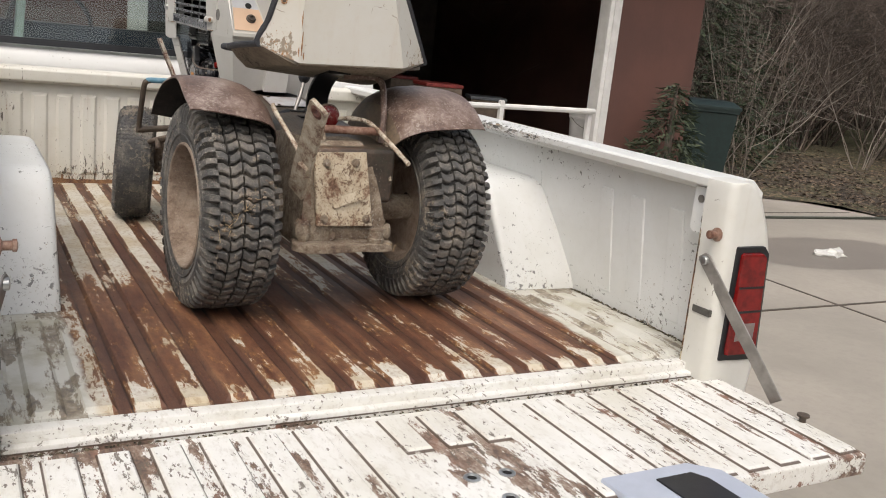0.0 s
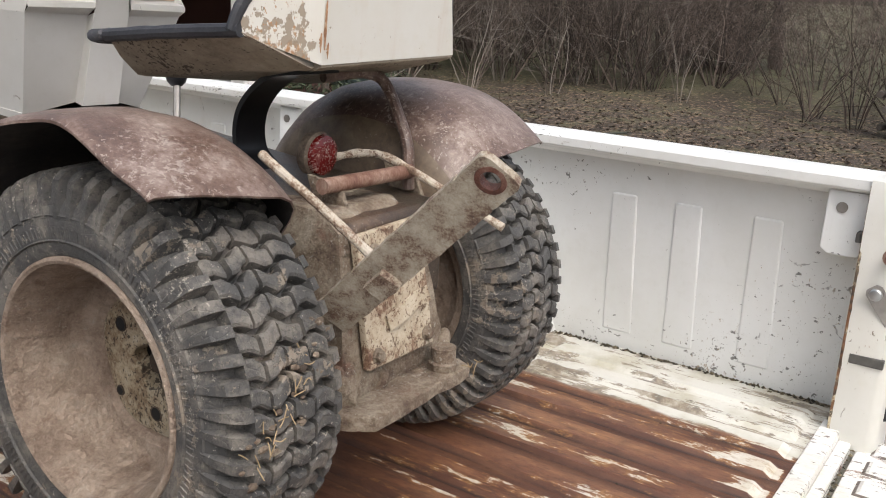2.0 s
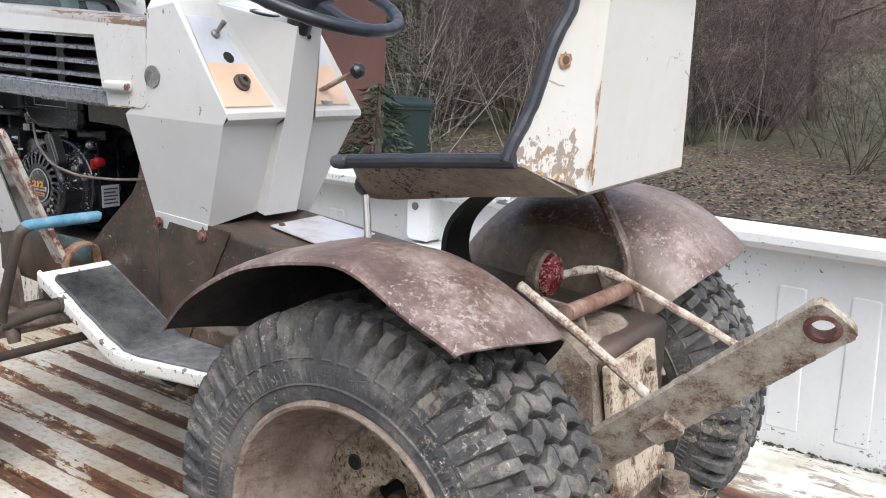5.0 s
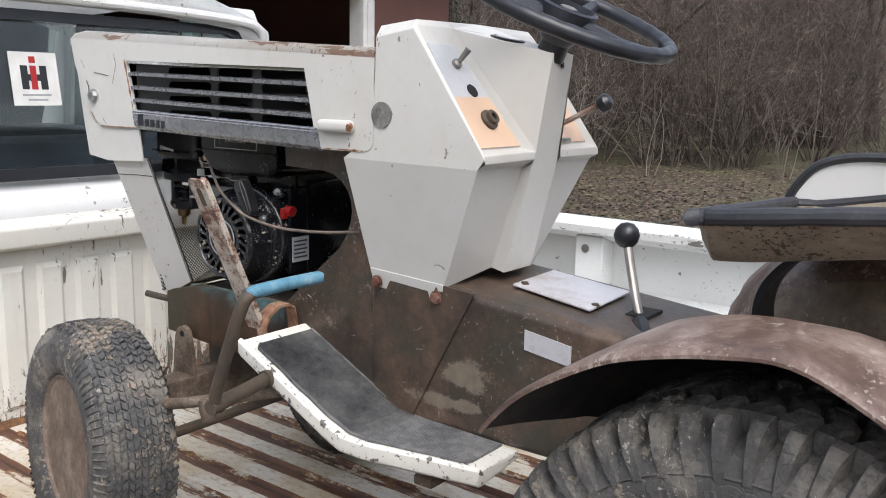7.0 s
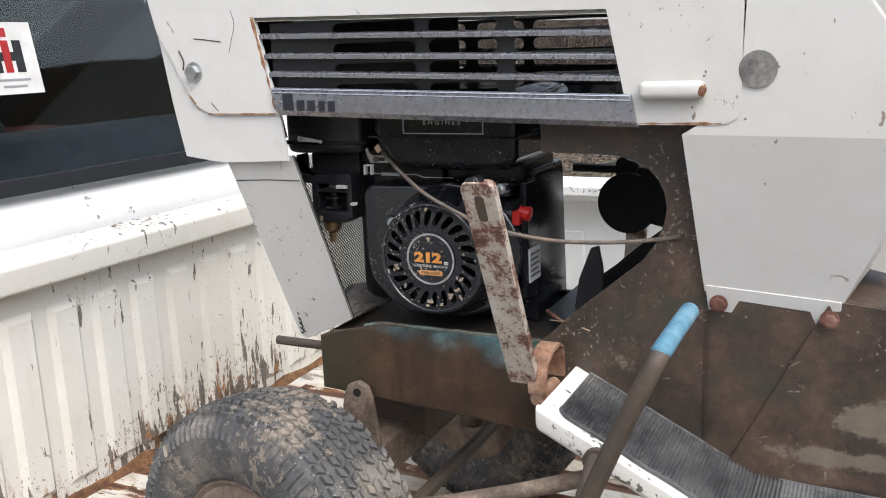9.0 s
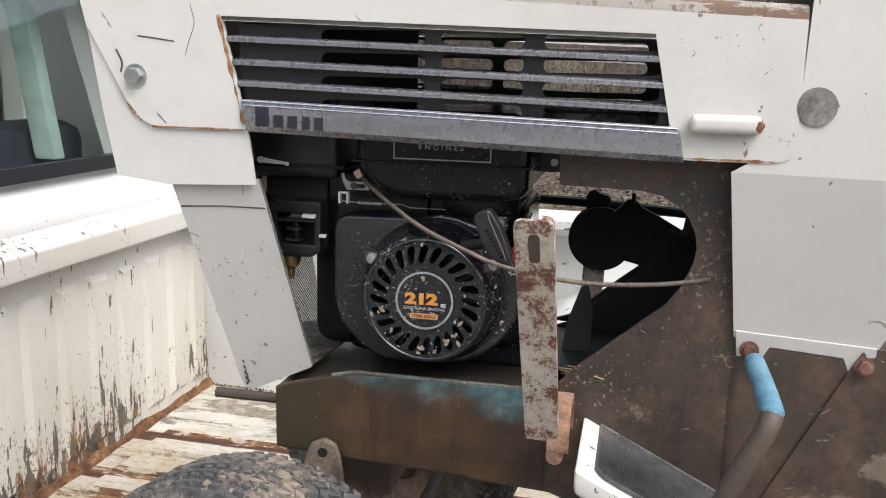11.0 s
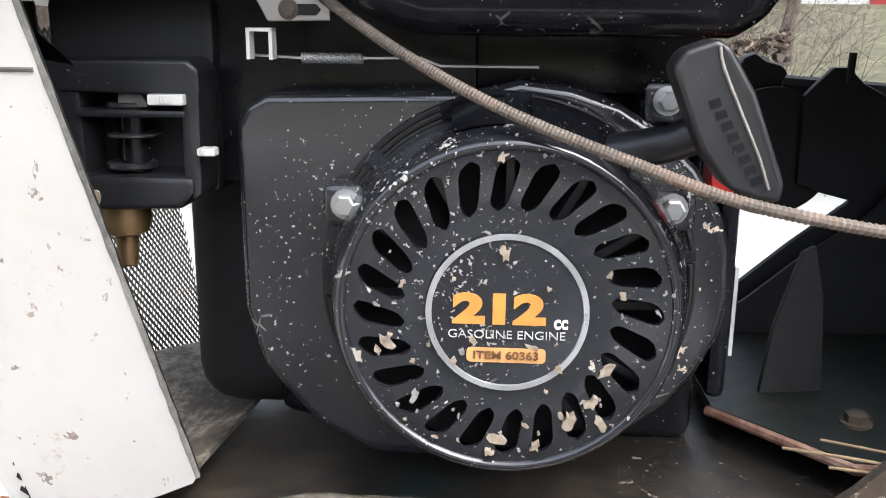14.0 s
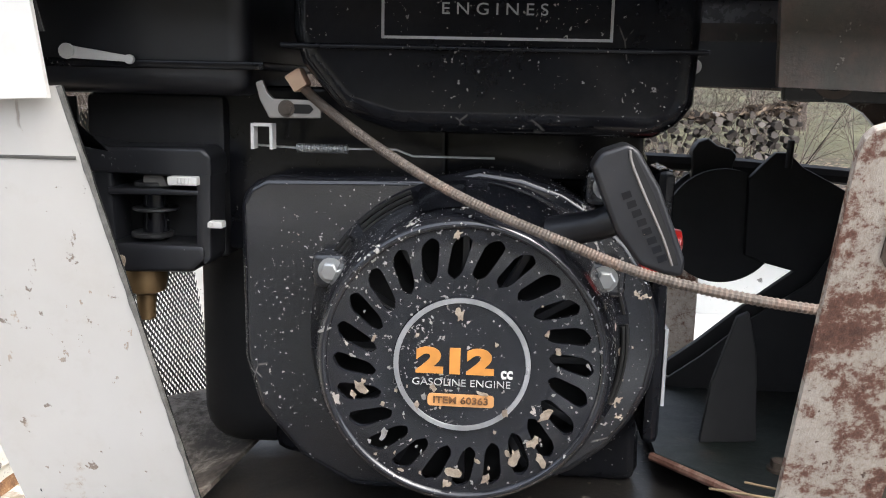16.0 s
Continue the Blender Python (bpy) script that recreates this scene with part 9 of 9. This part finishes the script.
def dim_clutter():
    """Shelves and boxes in the unlit garage, its shade put into their dim colours."""
    rg = random.Random(3)
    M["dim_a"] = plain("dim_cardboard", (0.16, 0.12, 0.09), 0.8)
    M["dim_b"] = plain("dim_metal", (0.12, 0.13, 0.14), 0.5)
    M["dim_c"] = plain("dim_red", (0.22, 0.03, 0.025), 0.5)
    for x in (1.0, 2.6, 4.2):
        s = thing("shelf_rack", "dark shelf rack against the garage back wall", "shelf", Matrix.Translation((x, 11.6, GROUND + 0.01)))
        for z in (0.1, 0.75, 1.4):
            bm = bm_new()
            box(bm, 0, 1.4, 0, 0.5, z, z + 0.03)
            part("shelf_board", bm, M["dim_a"], s)
        for px in (0.02, 1.36):
            for py in (0.02, 0.46):
                bm = bm_new()
                box(bm, px, px + 0.03, py, py + 0.03, 0, 1.9)
                part("upright", bm, M["dim_b"], s)
    for x, y in ((1.3, 8.4), (2.2, 9.0), (3.4, 8.2), (4.3, 9.2), (4.9, 8.0), (2.9, 7.6), (3.9, 7.4), (5.93, 7.38)):
        w, h = (0.5, 0.36) if x == 5.93 else (rg.uniform(0.25, 0.5), rg.uniform(0.4, 1.0))
        b = thing("storage_box", "dim storage box on the garage slab", "box", Matrix.Translation((x, y, GROUND + 0.01)) @ Matrix.Rotation(rg.uniform(-0.4, 0.4), 4, "Z"))
        bm = bm_new()
        box(bm, -w / 2, w / 2, -0.2, 0.2, 0, h, 0.01)
        part("body", bm, M[rg.choice(["dim_a", "dim_b", "dim_a"])], b)
        bm = bm_new()
        box(bm, -w / 2 - 0.01, w / 2 + 0.01, -0.21, 0.21, h, h + 0.04, 0.01)
        part("lid", bm, M[rg.choice(["dim_b", "dim_c"])], b)


dim_clutter()


def bin_(x, y):
    M["bin"] = plain("dark_green_plastic", (0.006, 0.021, 0.020), 0.5)
    b = thing("wheeled_bin", "dark green wheeled rubbish bin by the brown wall", "bin", Matrix.Translation((x, y, GROUND)) @ Matrix.Rotation(radians(-35), 4, "Z"))
    bm = bm_new()
    loft(bm, [[(sx * w, sy * w * 1.1, z) for sx, sy in ((-1, -1), (1, -1), (1, 1), (-1, 1))] for w, z in ((0.24, 0.06), (0.30, 0.95), (0.32, 0.96), (0.32, 1.0))])
    soften(bm, 0.02, 2)
    part("body", bm, M["bin"], b)
    bm = bm_new()
    loft(bm, [[(sx * w, sy * w * 1.1, z) for sx, sy in ((-1, -1), (1, -1), (1, 1), (-1, 1))] for w, z in ((0.335, 1.0), (0.335, 1.03), (0.25, 1.09))])
    soften(bm, 0.015, 2)
    part("lid", bm, M["bin"], b)
    for sx in (-1, 1):
        bm = bm_new()
        lathe(bm, [(0.02, -0.03), (0.11, -0.03), (0.12, -0.02), (0.12, 0.02), (0.11, 0.03), (0.02, 0.03)], 20, Matrix.Translation((sx * 0.27, 0.27, 0.12)) @ AX_U, True)
        part("wheel", bm, M["plastic"], b)


bin_(7.35, 6.75)

# bare shrubs
n = Nodes("bare_twig")
M["twig"] = n.done(n.ramp(n.island(), (0.0, (0.028, 0.021, 0.018)), (0.6, (0.076, 0.056, 0.046)), (1.0, (0.25, 0.20, 0.165))), 0.9)
n = Nodes("pale_twig")
M["pale_twig"] = n.done(n.ramp(n.island(), (0.0, (0.09, 0.072, 0.058)), (0.6, (0.20, 0.17, 0.145)), (1.0, (0.34, 0.31, 0.28))), 0.9)
n = Nodes("bark")
M["bark"] = n.done(n.ramp(n.noise(14, 6, 0.6, (1, 1, 0.25)), (0.3, (0.05, 0.038, 0.03)), (0.7, (0.15, 0.12, 0.10))), 0.9, 0, n.noise(40, 5, 0.6, (1, 1, 0.2)), 0.6, 0.01)


def limb(bm, rg, p, d, length, r, depth, n=4, curl=0.35, kids=4, crown=None):
    pts, rad = [Vector(p)], [r]
    steps = 5
    for k in range(steps):
        d = (d + Vector((rg.gauss(0, curl), rg.gauss(0, curl), rg.gauss(0.02, curl * 0.7))) * 0.4).normalized()
        pts.append(pts[-1] + d * length / steps)
        rad.append(r * (1 - 0.75 * (k + 1) / steps))
    tube(bm, pts, rad, n, False)
    if depth > 0:
        for _ in range(kids):
            k = rg.randint(1, steps)
            dd = (d + Vector((rg.gauss(0, 0.75), rg.gauss(0, 0.75), rg.gauss(0.12, 0.5)))).normalized()
            limb(crown or bm, rg, pts[k], dd, length * rg.uniform(0.4, 0.7), max(0.0022, rad[k] * 0.62), depth - 1, 3, curl, kids)


def shrub(seed, stems, height, r, spread, depth=2, kids=4, mat="twig"):
    rg = random.Random(seed)
    s = thing("bare_shrub", "leafless grey brown shrub on the leafy ground", "shrub", group="bare shrubs")
    stem, crown = bm_new(), bm_new()
    for _ in range(stems):
        a = rg.uniform(0, 6.28)
        lean = rg.uniform(0.05, spread)
        d = Vector((math.cos(a) * lean, math.sin(a) * lean, 1)).normalized()
        limb(stem, rg, (math.cos(a) * 0.12, math.sin(a) * 0.12, 0), d, height * rg.uniform(0.6, 1.05), r * rg.uniform(0.6, 1.1), depth, 4, 0.3, kids, crown)
    part("stem", stem, M[mat], s, smooth=0)
    part("crown", crown, M[mat], s, smooth=0)
    return s


def plant(protos, spots, rg, lo, hi):
    for k, (x, y) in enumerate(spots):
        i = k % len(protos)
        m = Matrix.Translation((x, y, rise(x, y) + GROUND + 0.005)) @ Matrix.Rotation(rg.uniform(0, 6.28), 4, "Z")
        if k < len(protos):
            protos[i].matrix_world = m
        else:
            copy_thing(protos[i], m @ Matrix.Scale(rg.uniform(lo, hi), 4))


rg = random.Random(21)
# pale thin stems by the bin and single shrubs on the litter
plant([shrub(31, 8, 2.5, 0.011, 0.6, 2, 4, "pale_twig"), shrub(32, 6, 2.7, 0.010, 0.6, 2, 4, "pale_twig")], [(8.5, 7.2), (10.9, 9.4), (9.5, 8.6), (12.4, 10.2), (12.9, 8.6), (13.8, 7.4), (14.6, 9.0), (15.4, 7.6), (13.2, 10.6), (15.0, 5.4), (16.4, 6.9), (11.6, 11.0)], rg, 0.8, 1.2)
plant([shrub(33, 7, 2.1, 0.013, 0.75, 3, 4), shrub(34, 8, 2.4, 0.012, 0.7, 3, 4)], [(14.4, 3.15), (15.9, 6.4), (17.0, 4.6), (16.4, 8.2), (18.2, 2.6), (15.6, 0.2), (19.5, 1.2), (21.5, 3.8), (17.4, 5.6), (18.8, 3.9), (20.3, 5.0), (16.6, 2.0), (22.6, 2.3), (24.0, 5.2), (21.0, -1.0), (19.0, 6.6), (14.6, -0.6), (15.2, -2.0), (16.6, -0.9), (17.8, 0.6), (18.0, -2.6), (19.6, -0.6), (16.2, 3.9), (14.9, 1.6), (17.2, -4.4), (20.8, -3.4), (22.5, 0.6), (14.1, 0.9), (14.3, -0.4), (14.0, 2.3), (14.8, -1.3), (15.3, 1.0), (13.9, 1.6), (15.8, 2.6), (15.0, 3.1), (16.0, -1.8), (14.4, -2.4)], rg, 0.8, 1.15)
# thick brush along the edge of the woods
brush = [shrub(11, 11, 2.5, 0.013, 0.8, 3, 4), shrub(12, 12, 2.1, 0.012, 0.95, 3, 4), shrub(13, 9, 3.4, 0.015, 0.5, 3, 4)]
spots = []
for k in range(170):
    ang = rg.uniform(14, 66)
    d = rg.uniform(17.5, 26) - 7.5 * max(0.0, (ang - 34) / 32)
    x, y = d * math.cos(radians(ang)) - 1.0, d * math.sin(radians(ang)) + 0.5
    if x > 7.9:
        spots.append((x, y))
plant(brush, spots, rg, 0.85, 1.5)


def tree(x, y, h, seed, r=0.16):
    rg = random.Random(seed)
    t = thing("bare_tree", "tall leafless tree behind the shrubs", "tree", Matrix.Translation((x, y, GROUND + rise(x, y))), "bare trees")
    bm = bm_new()
    pts = [Vector((0, 0, -0.05))]
    for k in range(8):
        pts.append(pts[-1] + Vector((rg.gauss(0, 0.07), rg.gauss(0, 0.07), h / 8)))
    tube(bm, pts, [r * (1 - 0.085 * k) * (1.25 if k == 0 else 1) for k in range(9)], 10)
    part("trunk", bm, M["bark"], t)
    bm = bm_new()
    for _ in range(26):
        k = rg.randint(2, 8)
        a = rg.uniform(0, 6.28)
        limb(bm, rg, pts[k], Vector((math.cos(a), math.sin(a), rg.uniform(0.2, 0.9))).normalized(), h * rg.uniform(0.2, 0.4), r * 0.28, 2, 4, 0.3, 4)
    part("crown", bm, M["twig"], t, smooth=0)


for k, (x, y) in enumerate(((20.0, 0.6), (21.5, 5.5), (19.5, 9.8), (16.0, 13.5), (23, 13), (12.0, 15.0), (26, -1.0), (25, 7.5), (22.0, -4.5), (14.0, 18.0), (18.5, 12.2), (14.2, 11.8), (24.5, 3.0))):
    tree(x, y, 7.5 + (k * 37 % 5) * 0.6, 50 + k, 0.13 + 0.02 * (k % 3))


def conifer(x, y, h, w, seed):
    """Dark evergreen with drooping sprays of needles."""
    rg = random.Random(seed)
    t = thing("evergreen", "dark green evergreen with drooping sprays", "evergreen", Matrix.Translation((x, y, GROUND)), "evergreens")
    bm = bm_new()
    tube(bm, [(0, 0, -0.05), (0, 0, h * 0.5), (0, 0, h)], [0.05 + 0.02 * h, 0.04, 0.01], 8)
    part("trunk", bm, M["bark"], t)
    bm = bm_new()
    for _ in range(int(620 * h)):
        z = h * (1 - rg.random() ** 0.7) * 0.97 + 0.06
        a = rg.uniform(0, 6.28)
        rr = w * max(0.0, 1 - z / h) ** 0.8 * rg.uniform(0.35, 1.05)
        p = Vector((math.cos(a) * rr, math.sin(a) * rr, z - 0.25 * rr))
        out = Vector((math.cos(a + rg.gauss(0, 0.5)), math.sin(a + rg.gauss(0, 0.5)), rg.uniform(-0.7, 0.1))).normalized()
        L, W = rg.uniform(0.08, 0.2), rg.uniform(0.010, 0.022)
        s = out.cross(Vector((rg.gauss(0, 1), rg.gauss(0, 1), 1))).normalized() * W
        for k in range(3):
            q = p + out * L * k / 3
            tip = q + (out + s.normalized() * rg.uniform(-0.8, 0.8)).normalized() * L * 0.55
            bm.faces.new([bm.verts.new(v) for v in (q - s, q + s, tip)])
    part("foliage", bm, M["needle"], t, smooth=0)


n = Nodes("dark_needle")
M["needle"] = n.done(n.ramp(n.island(), (0.0, (0.012, 0.020, 0.010)), (0.6, (0.028, 0.042, 0.020)), (1.0, (0.055, 0.070, 0.032))), 0.7)
conifer(6.15, 6.05, 1.25, 0.55, 1)
conifer(9.2, 9.2, 4.6, 1.6, 2)
conifer(10.6, 10.8, 5.2, 1.9, 3)
conifer(8.2, 10.6, 5.4, 1.7, 4)
conifer(12.6, 11.6, 5.0, 1.8, 5)


def woodpile(x, y, turn):
    """Split logs stacked in a heap with leaves on top."""
    rg = random.Random(9)
    w = thing("woodpile", "weathered grey stack of split firewood", "woodpile", Matrix.Translation((x, y, GROUND)) @ Matrix.Rotation(turn, 4, "Z"))
    n = Nodes("log_end")
    M["log_end"] = n.done(n.ramp(n.random(), (0.0, (0.014, 0.011, 0.009)), (0.45, (0.050, 0.041, 0.034)), (0.80, (0.095, 0.080, 0.068)), (1.0, (0.24, 0.215, 0.19))), 0.9, 0, n.noise(30, 4), 0.5, 0.004)
    shapes = []
    for k in range(6):
        bm = bm_new()
        pts = []
        for i in range(6):
            a = 2 * math.pi * i / 6 + rg.uniform(-0.25, 0.25)
            pts.append((0.066 * math.cos(a) * rg.uniform(0.55, 1.12), 0.066 * math.sin(a) * rg.uniform(0.55, 1.12)))
        prism(bm, pts, "y", -0.22, 0.22)
        ob = part("log", bm, M["log_end"], w, smooth=0)
        shapes.append(ob)
    count = 0
    for row in range(10):
        for col in range(30):
            px, pz = (col + 0.5 * (row % 2)) * 0.130 - 2.5 + rg.gauss(0, 0.032), 0.060 + row * 0.109 + rg.gauss(0, 0.022)
            ob = shapes[count] if count < 6 else new("log", shapes[rg.randint(0, 5)].data)
            ob.parent = w
            ob.location = (px, rg.gauss(0, 0.06), max(0.06, pz))
            k = rg.uniform(0.55, 1.2)
            ob.scale = (k * rg.uniform(0.8, 1.3), 1, k)
            ob.rotation_euler = (0, rg.uniform(0, 6.28), rg.gauss(0, 0.05))
            count += 1
    bm = bm_new()
    for _ in range(3200):
        px = rg.uniform(-2.55, 1.4)
        top = 1.08 + 0.16 * math.sin(px * 2.3 + 1) + 0.10 * noise.noise((px * 3, 0, 5))
        p = Vector((px, rg.gauss(0, 0.14), 1.06 + (top - 1.0) * rg.random() ** 1.4))
        a, ln = rg.uniform(0, 6.28), rg.uniform(0.03, 0.07)
        e1 = Vector((math.cos(a), math.sin(a) * 0.6, rg.gauss(0, 0.5))) * ln
        e2 = e1.cross(Vector((rg.gauss(0, 1), rg.gauss(0, 1), 0.4))).normalized() * ln * 0.45
        bm.faces.new([bm.verts.new(v) for v in (p - e1, p - e2, p + e1, p + e2)])
    part("mulch_mound", bm, M["leaf"], w, "mound of dead leaf mulch on the stack", 0)


woodpile(13.2, 0.45, radians(84))

# plain distance: dark woods far behind everything, added round the unseen side too
n = Nodes("far_woods")
trunks = n.noise(1.3, 8, 0.7, (2.2, 2.2, 0.35))
col = n.ramp(trunks, (0.30, (0.030, 0.024, 0.020)), (0.48, (0.085, 0.066, 0.053)), (0.60, (0.14, 0.112, 0.09)), (0.75, (0.24, 0.21, 0.18)))
col = n.mix(n.step(n.noise(0.35, 4, 0.6), 0.52, 0.62), col, (0.028, 0.034, 0.022))
M["far_woods"] = n.done(col, 0.95)
bm = bm_new()
ring = []
for k in range(121):
    a = radians(-98 + 3 * k)
    hgt = 9.5 + 2.2 * noise.noise((6 * math.cos(a), 6 * math.sin(a), 0)) + 1.0 * noise.noise((21 * math.cos(a), 21 * math.sin(a), 3))
    # the unseen side stands taller to darken reflections in glass and gloss
    if -28 < math.degrees(math.atan2(math.sin(a), math.cos(a))) < 100:
        hgt = hgt + 1.5
    else:
        hgt = hgt + 5.0
    ring.append([(54 * math.cos(a), 54 * math.sin(a), GROUND - 0.1), (55 * math.cos(a), 55 * math.sin(a), GROUND + hgt)])
loft(bm, ring, closed=False)
tagged(part("backdrop", bm, M["far_woods"], None, "", 0), "dim brown woods far behind the yard, added round the unseen side too", "backdrop", kind="structure")


def far_house():
    """Pale house with a red door at the top of the lawn."""
    M["pale_siding"] = plain("pale_siding", (0.62, 0.61, 0.60), 0.6, 0, 3, 0.12)
    M["door_red"] = plain("door_red", (0.36, 0.03, 0.03), 0.5)
    h = thing("far_house", "distant pale house with a red door", "house", Matrix.Translation((40.2, -13.2, GROUND + 2.0)) @ Matrix.Rotation(radians(-18), 4, "Z"))
    bm = bm_new()
    box(bm, 0, 6, -4.2, 3.4, -0.5, 3.0)
    part("wall", bm, M["pale_siding"], h)
    bm = bm_new()
    prism(bm, [(-0.4, 2.9), (3.0, 4.8), (6.4, 2.9), (6.4, 3.1), (3.0, 5.0), (-0.4, 3.1)], "y", -4.6, 3.8)
    part("roof", bm, M["roof_dark"], h)
    bm = bm_new()
    box(bm, -0.05, 0.02, -0.55, 0.45, 0.1, 2.2, 0.01)
    part("door", bm, M["door_red"], h)
    for y in (-2.9, 1.8):
        bm = bm_new()
        box(bm, -0.04, 0.02, y - 0.5, y + 0.5, 1.0, 2.2, 0.01)
        part("window", bm, M["roof_dark"], h)


far_house()


# ---- loose things ----
def bed_crumbs():
    """Dirt and leaf crumbs that gather along the foot of the bed walls and in the gate's gap."""
    rg = random.Random(17)
    n = Nodes("crumb")
    M["crumb"] = n.done(n.ramp(n.island(), (0.0, (0.020, 0.017, 0.012)), (0.6, (0.060, 0.050, 0.032)), (1.0, (0.17, 0.135, 0.085))), 0.95)
    bm = bm_new()

    def crumb(x, y, z, r):
        a = rg.uniform(0, 6.28)
        c, d = r * math.cos(a), r * math.sin(a)
        k = rg.uniform(0.3, 0.8)
        h = r * rg.uniform(0.3, 0.9)
        p = [bm.verts.new(q) for q in ((x - c, y - d, z), (x + d * k, y - c * k, z), (x + c, y + d, z), (x - d * k, y + c * k, z), (x, y, z + h))]
        for i in range(4):
            bm.faces.new((p[i], p[(i + 1) % 4], p[4]))

    for s in (-1, 1):
        for _ in range(260):
            crumb(s * (0.880 - abs(rg.gauss(0, 0.007))), rg.uniform(0.03, 0.66), -0.008, rg.uniform(0.002, 0.007))
        for _ in range(260):
            crumb(s * (0.880 - abs(rg.gauss(0, 0.007))), rg.uniform(1.56, 2.42), -0.008, rg.uniform(0.002, 0.007))
    for _ in range(260):
        crumb(rg.uniform(-0.80, 0.80), rg.gauss(-0.031, 0.0035), -0.0375, rg.uniform(0.002, 0.006))
    for _ in range(420):
        crumb(rg.uniform(-0.85, 0.85), 2.43 - abs(rg.gauss(0, 0.012)), -0.008, rg.uniform(0.002, 0.007))
    for _ in range(700):
        crumb(rg.uniform(-0.85, 0.85), rg.uniform(0.04, 2.4), -0.0088, rg.uniform(0.001, 0.0035))
    tagged(part("bed_dirt", bm, M["crumb"], None, "", 0), "dark dirt crumbs along the truck bed walls", "dirt", kind="stuff")


bed_crumbs()


def tray_lid():
    t = thing("plastic_tray", "grey blue plastic tray lying on the tailgate", "tray")
    bm = bm_new()
    prism(bm, [(0.165, -0.422), (0.375, -0.420), (0.425, -0.465), (0.44, -0.70), (0.18, -0.70)], "z", -0.036, -0.020, 0.005)
    part("panel", bm, M["lid_blue"], t)
    bm = bm_new()
    prism(bm, [(0.262, -0.462), (0.350, -0.460), (0.368, -0.49), (0.372, -0.66), (0.265, -0.66)], "z", -0.0205, -0.0165, 0.002)
    part("window", bm, M["plastic"], t)


tray_lid()


def hose():
    h = thing("garden_hose", "dark green hose lying on the driveway", "hose")
    bm = bm_new()
    tube(bm, smooth_path([(5.9, 5.05, GROUND + 0.014), (6.6, 4.92, GROUND + 0.014), (7.5, 4.88, GROUND + 0.014), (8.6, 4.75, GROUND + 0.024), (10.0, 4.3, GROUND + 0.028)]), 0.014, 8)
    part("tube", bm, M["hose"], h)


M["hose"] = plain("hose_rubber", (0.05, 0.055, 0.04), 0.6)
hose()


def litter():
    l = thing("plastic_bag", "crumpled pale plastic scrap on the wet concrete", "litter", Matrix.Translation((5.83, 3.48, GROUND + 0.001)))
    bm = bm_new()
    bmesh.ops.create_icosphere(bm, subdivisions=3, radius=0.11)
    for v in bm.verts:
        k = noise.noise(v.co * 16)
        v.co = Vector((v.co.x * (1.5 + 0.5 * k), v.co.y * (0.9 + 0.5 * k), max(0, v.co.z * 0.45 * (1 + k))))
    part("sheet", bm, M["label_white"], l, smooth=0)


litter()
# straw caught in the tread and on the hitch
rg = random.Random(17)
for k in range(26):
    s = thing("straw_stalk", "short dry straw stuck to the muddy tread", "straw", tractor.matrix_world, "straw in the tread")
    bm = bm_new()
    if k < 21:
        f = rg.random()
        a = radians(184 - 20 * f + rg.gauss(0, 2.2))
        base = Vector((-0.372 + 0.105 * f + rg.gauss(0, 0.006), AXLE[0] + 0.2585 * math.cos(a), AXLE[1] + 0.2585 * math.sin(a)))
    else:
        base = Vector((rg.uniform(0.06, 0.11), rg.uniform(0.40, 0.42), 0.214))
    d = Vector((rg.gauss(0, 0.6), rg.gauss(-0.2, 0.4), rg.gauss(0, 0.6))).normalized()
    tube(bm, smooth_path([base, base + d * 0.009, base + d * 0.015 + Vector((0, 0, rg.gauss(0, 0.004)))], 3), 0.0007, 5)
    part("stem", bm, M["straw"], s)
# crumbs of dried mud pressed between the tread blocks
for k in range(34):
    f = rg.random()
    a = radians(186 - 30 * f + rg.gauss(0, 6))
    R = 0.2535
    bm = bm_new()
    bmesh.ops.create_icosphere(bm, subdivisions=2, radius=0.0022 + 0.0038 * rg.random() ** 2)
    o = rg.uniform(0, 50)
    for v in bm.verts:
        v.co *= 1 + 0.55 * noise.noise(v.co * 260 + Vector((o, 0, 0)))
    bm.transform(Matrix.Translation((-0.370 + 0.135 * f + rg.gauss(0, 0.012), AXLE[0] + R * math.cos(a), AXLE[1] + R * math.sin(a))) @ Matrix.Rotation(rg.uniform(0, 6), 4, "X") @ Matrix.Diagonal((1.5, 1, 0.8, 1)))
    part("mud_crumb", bm, M["mud"] if rg.random() < 0.4 else M["mud_dark"], near_wheel)
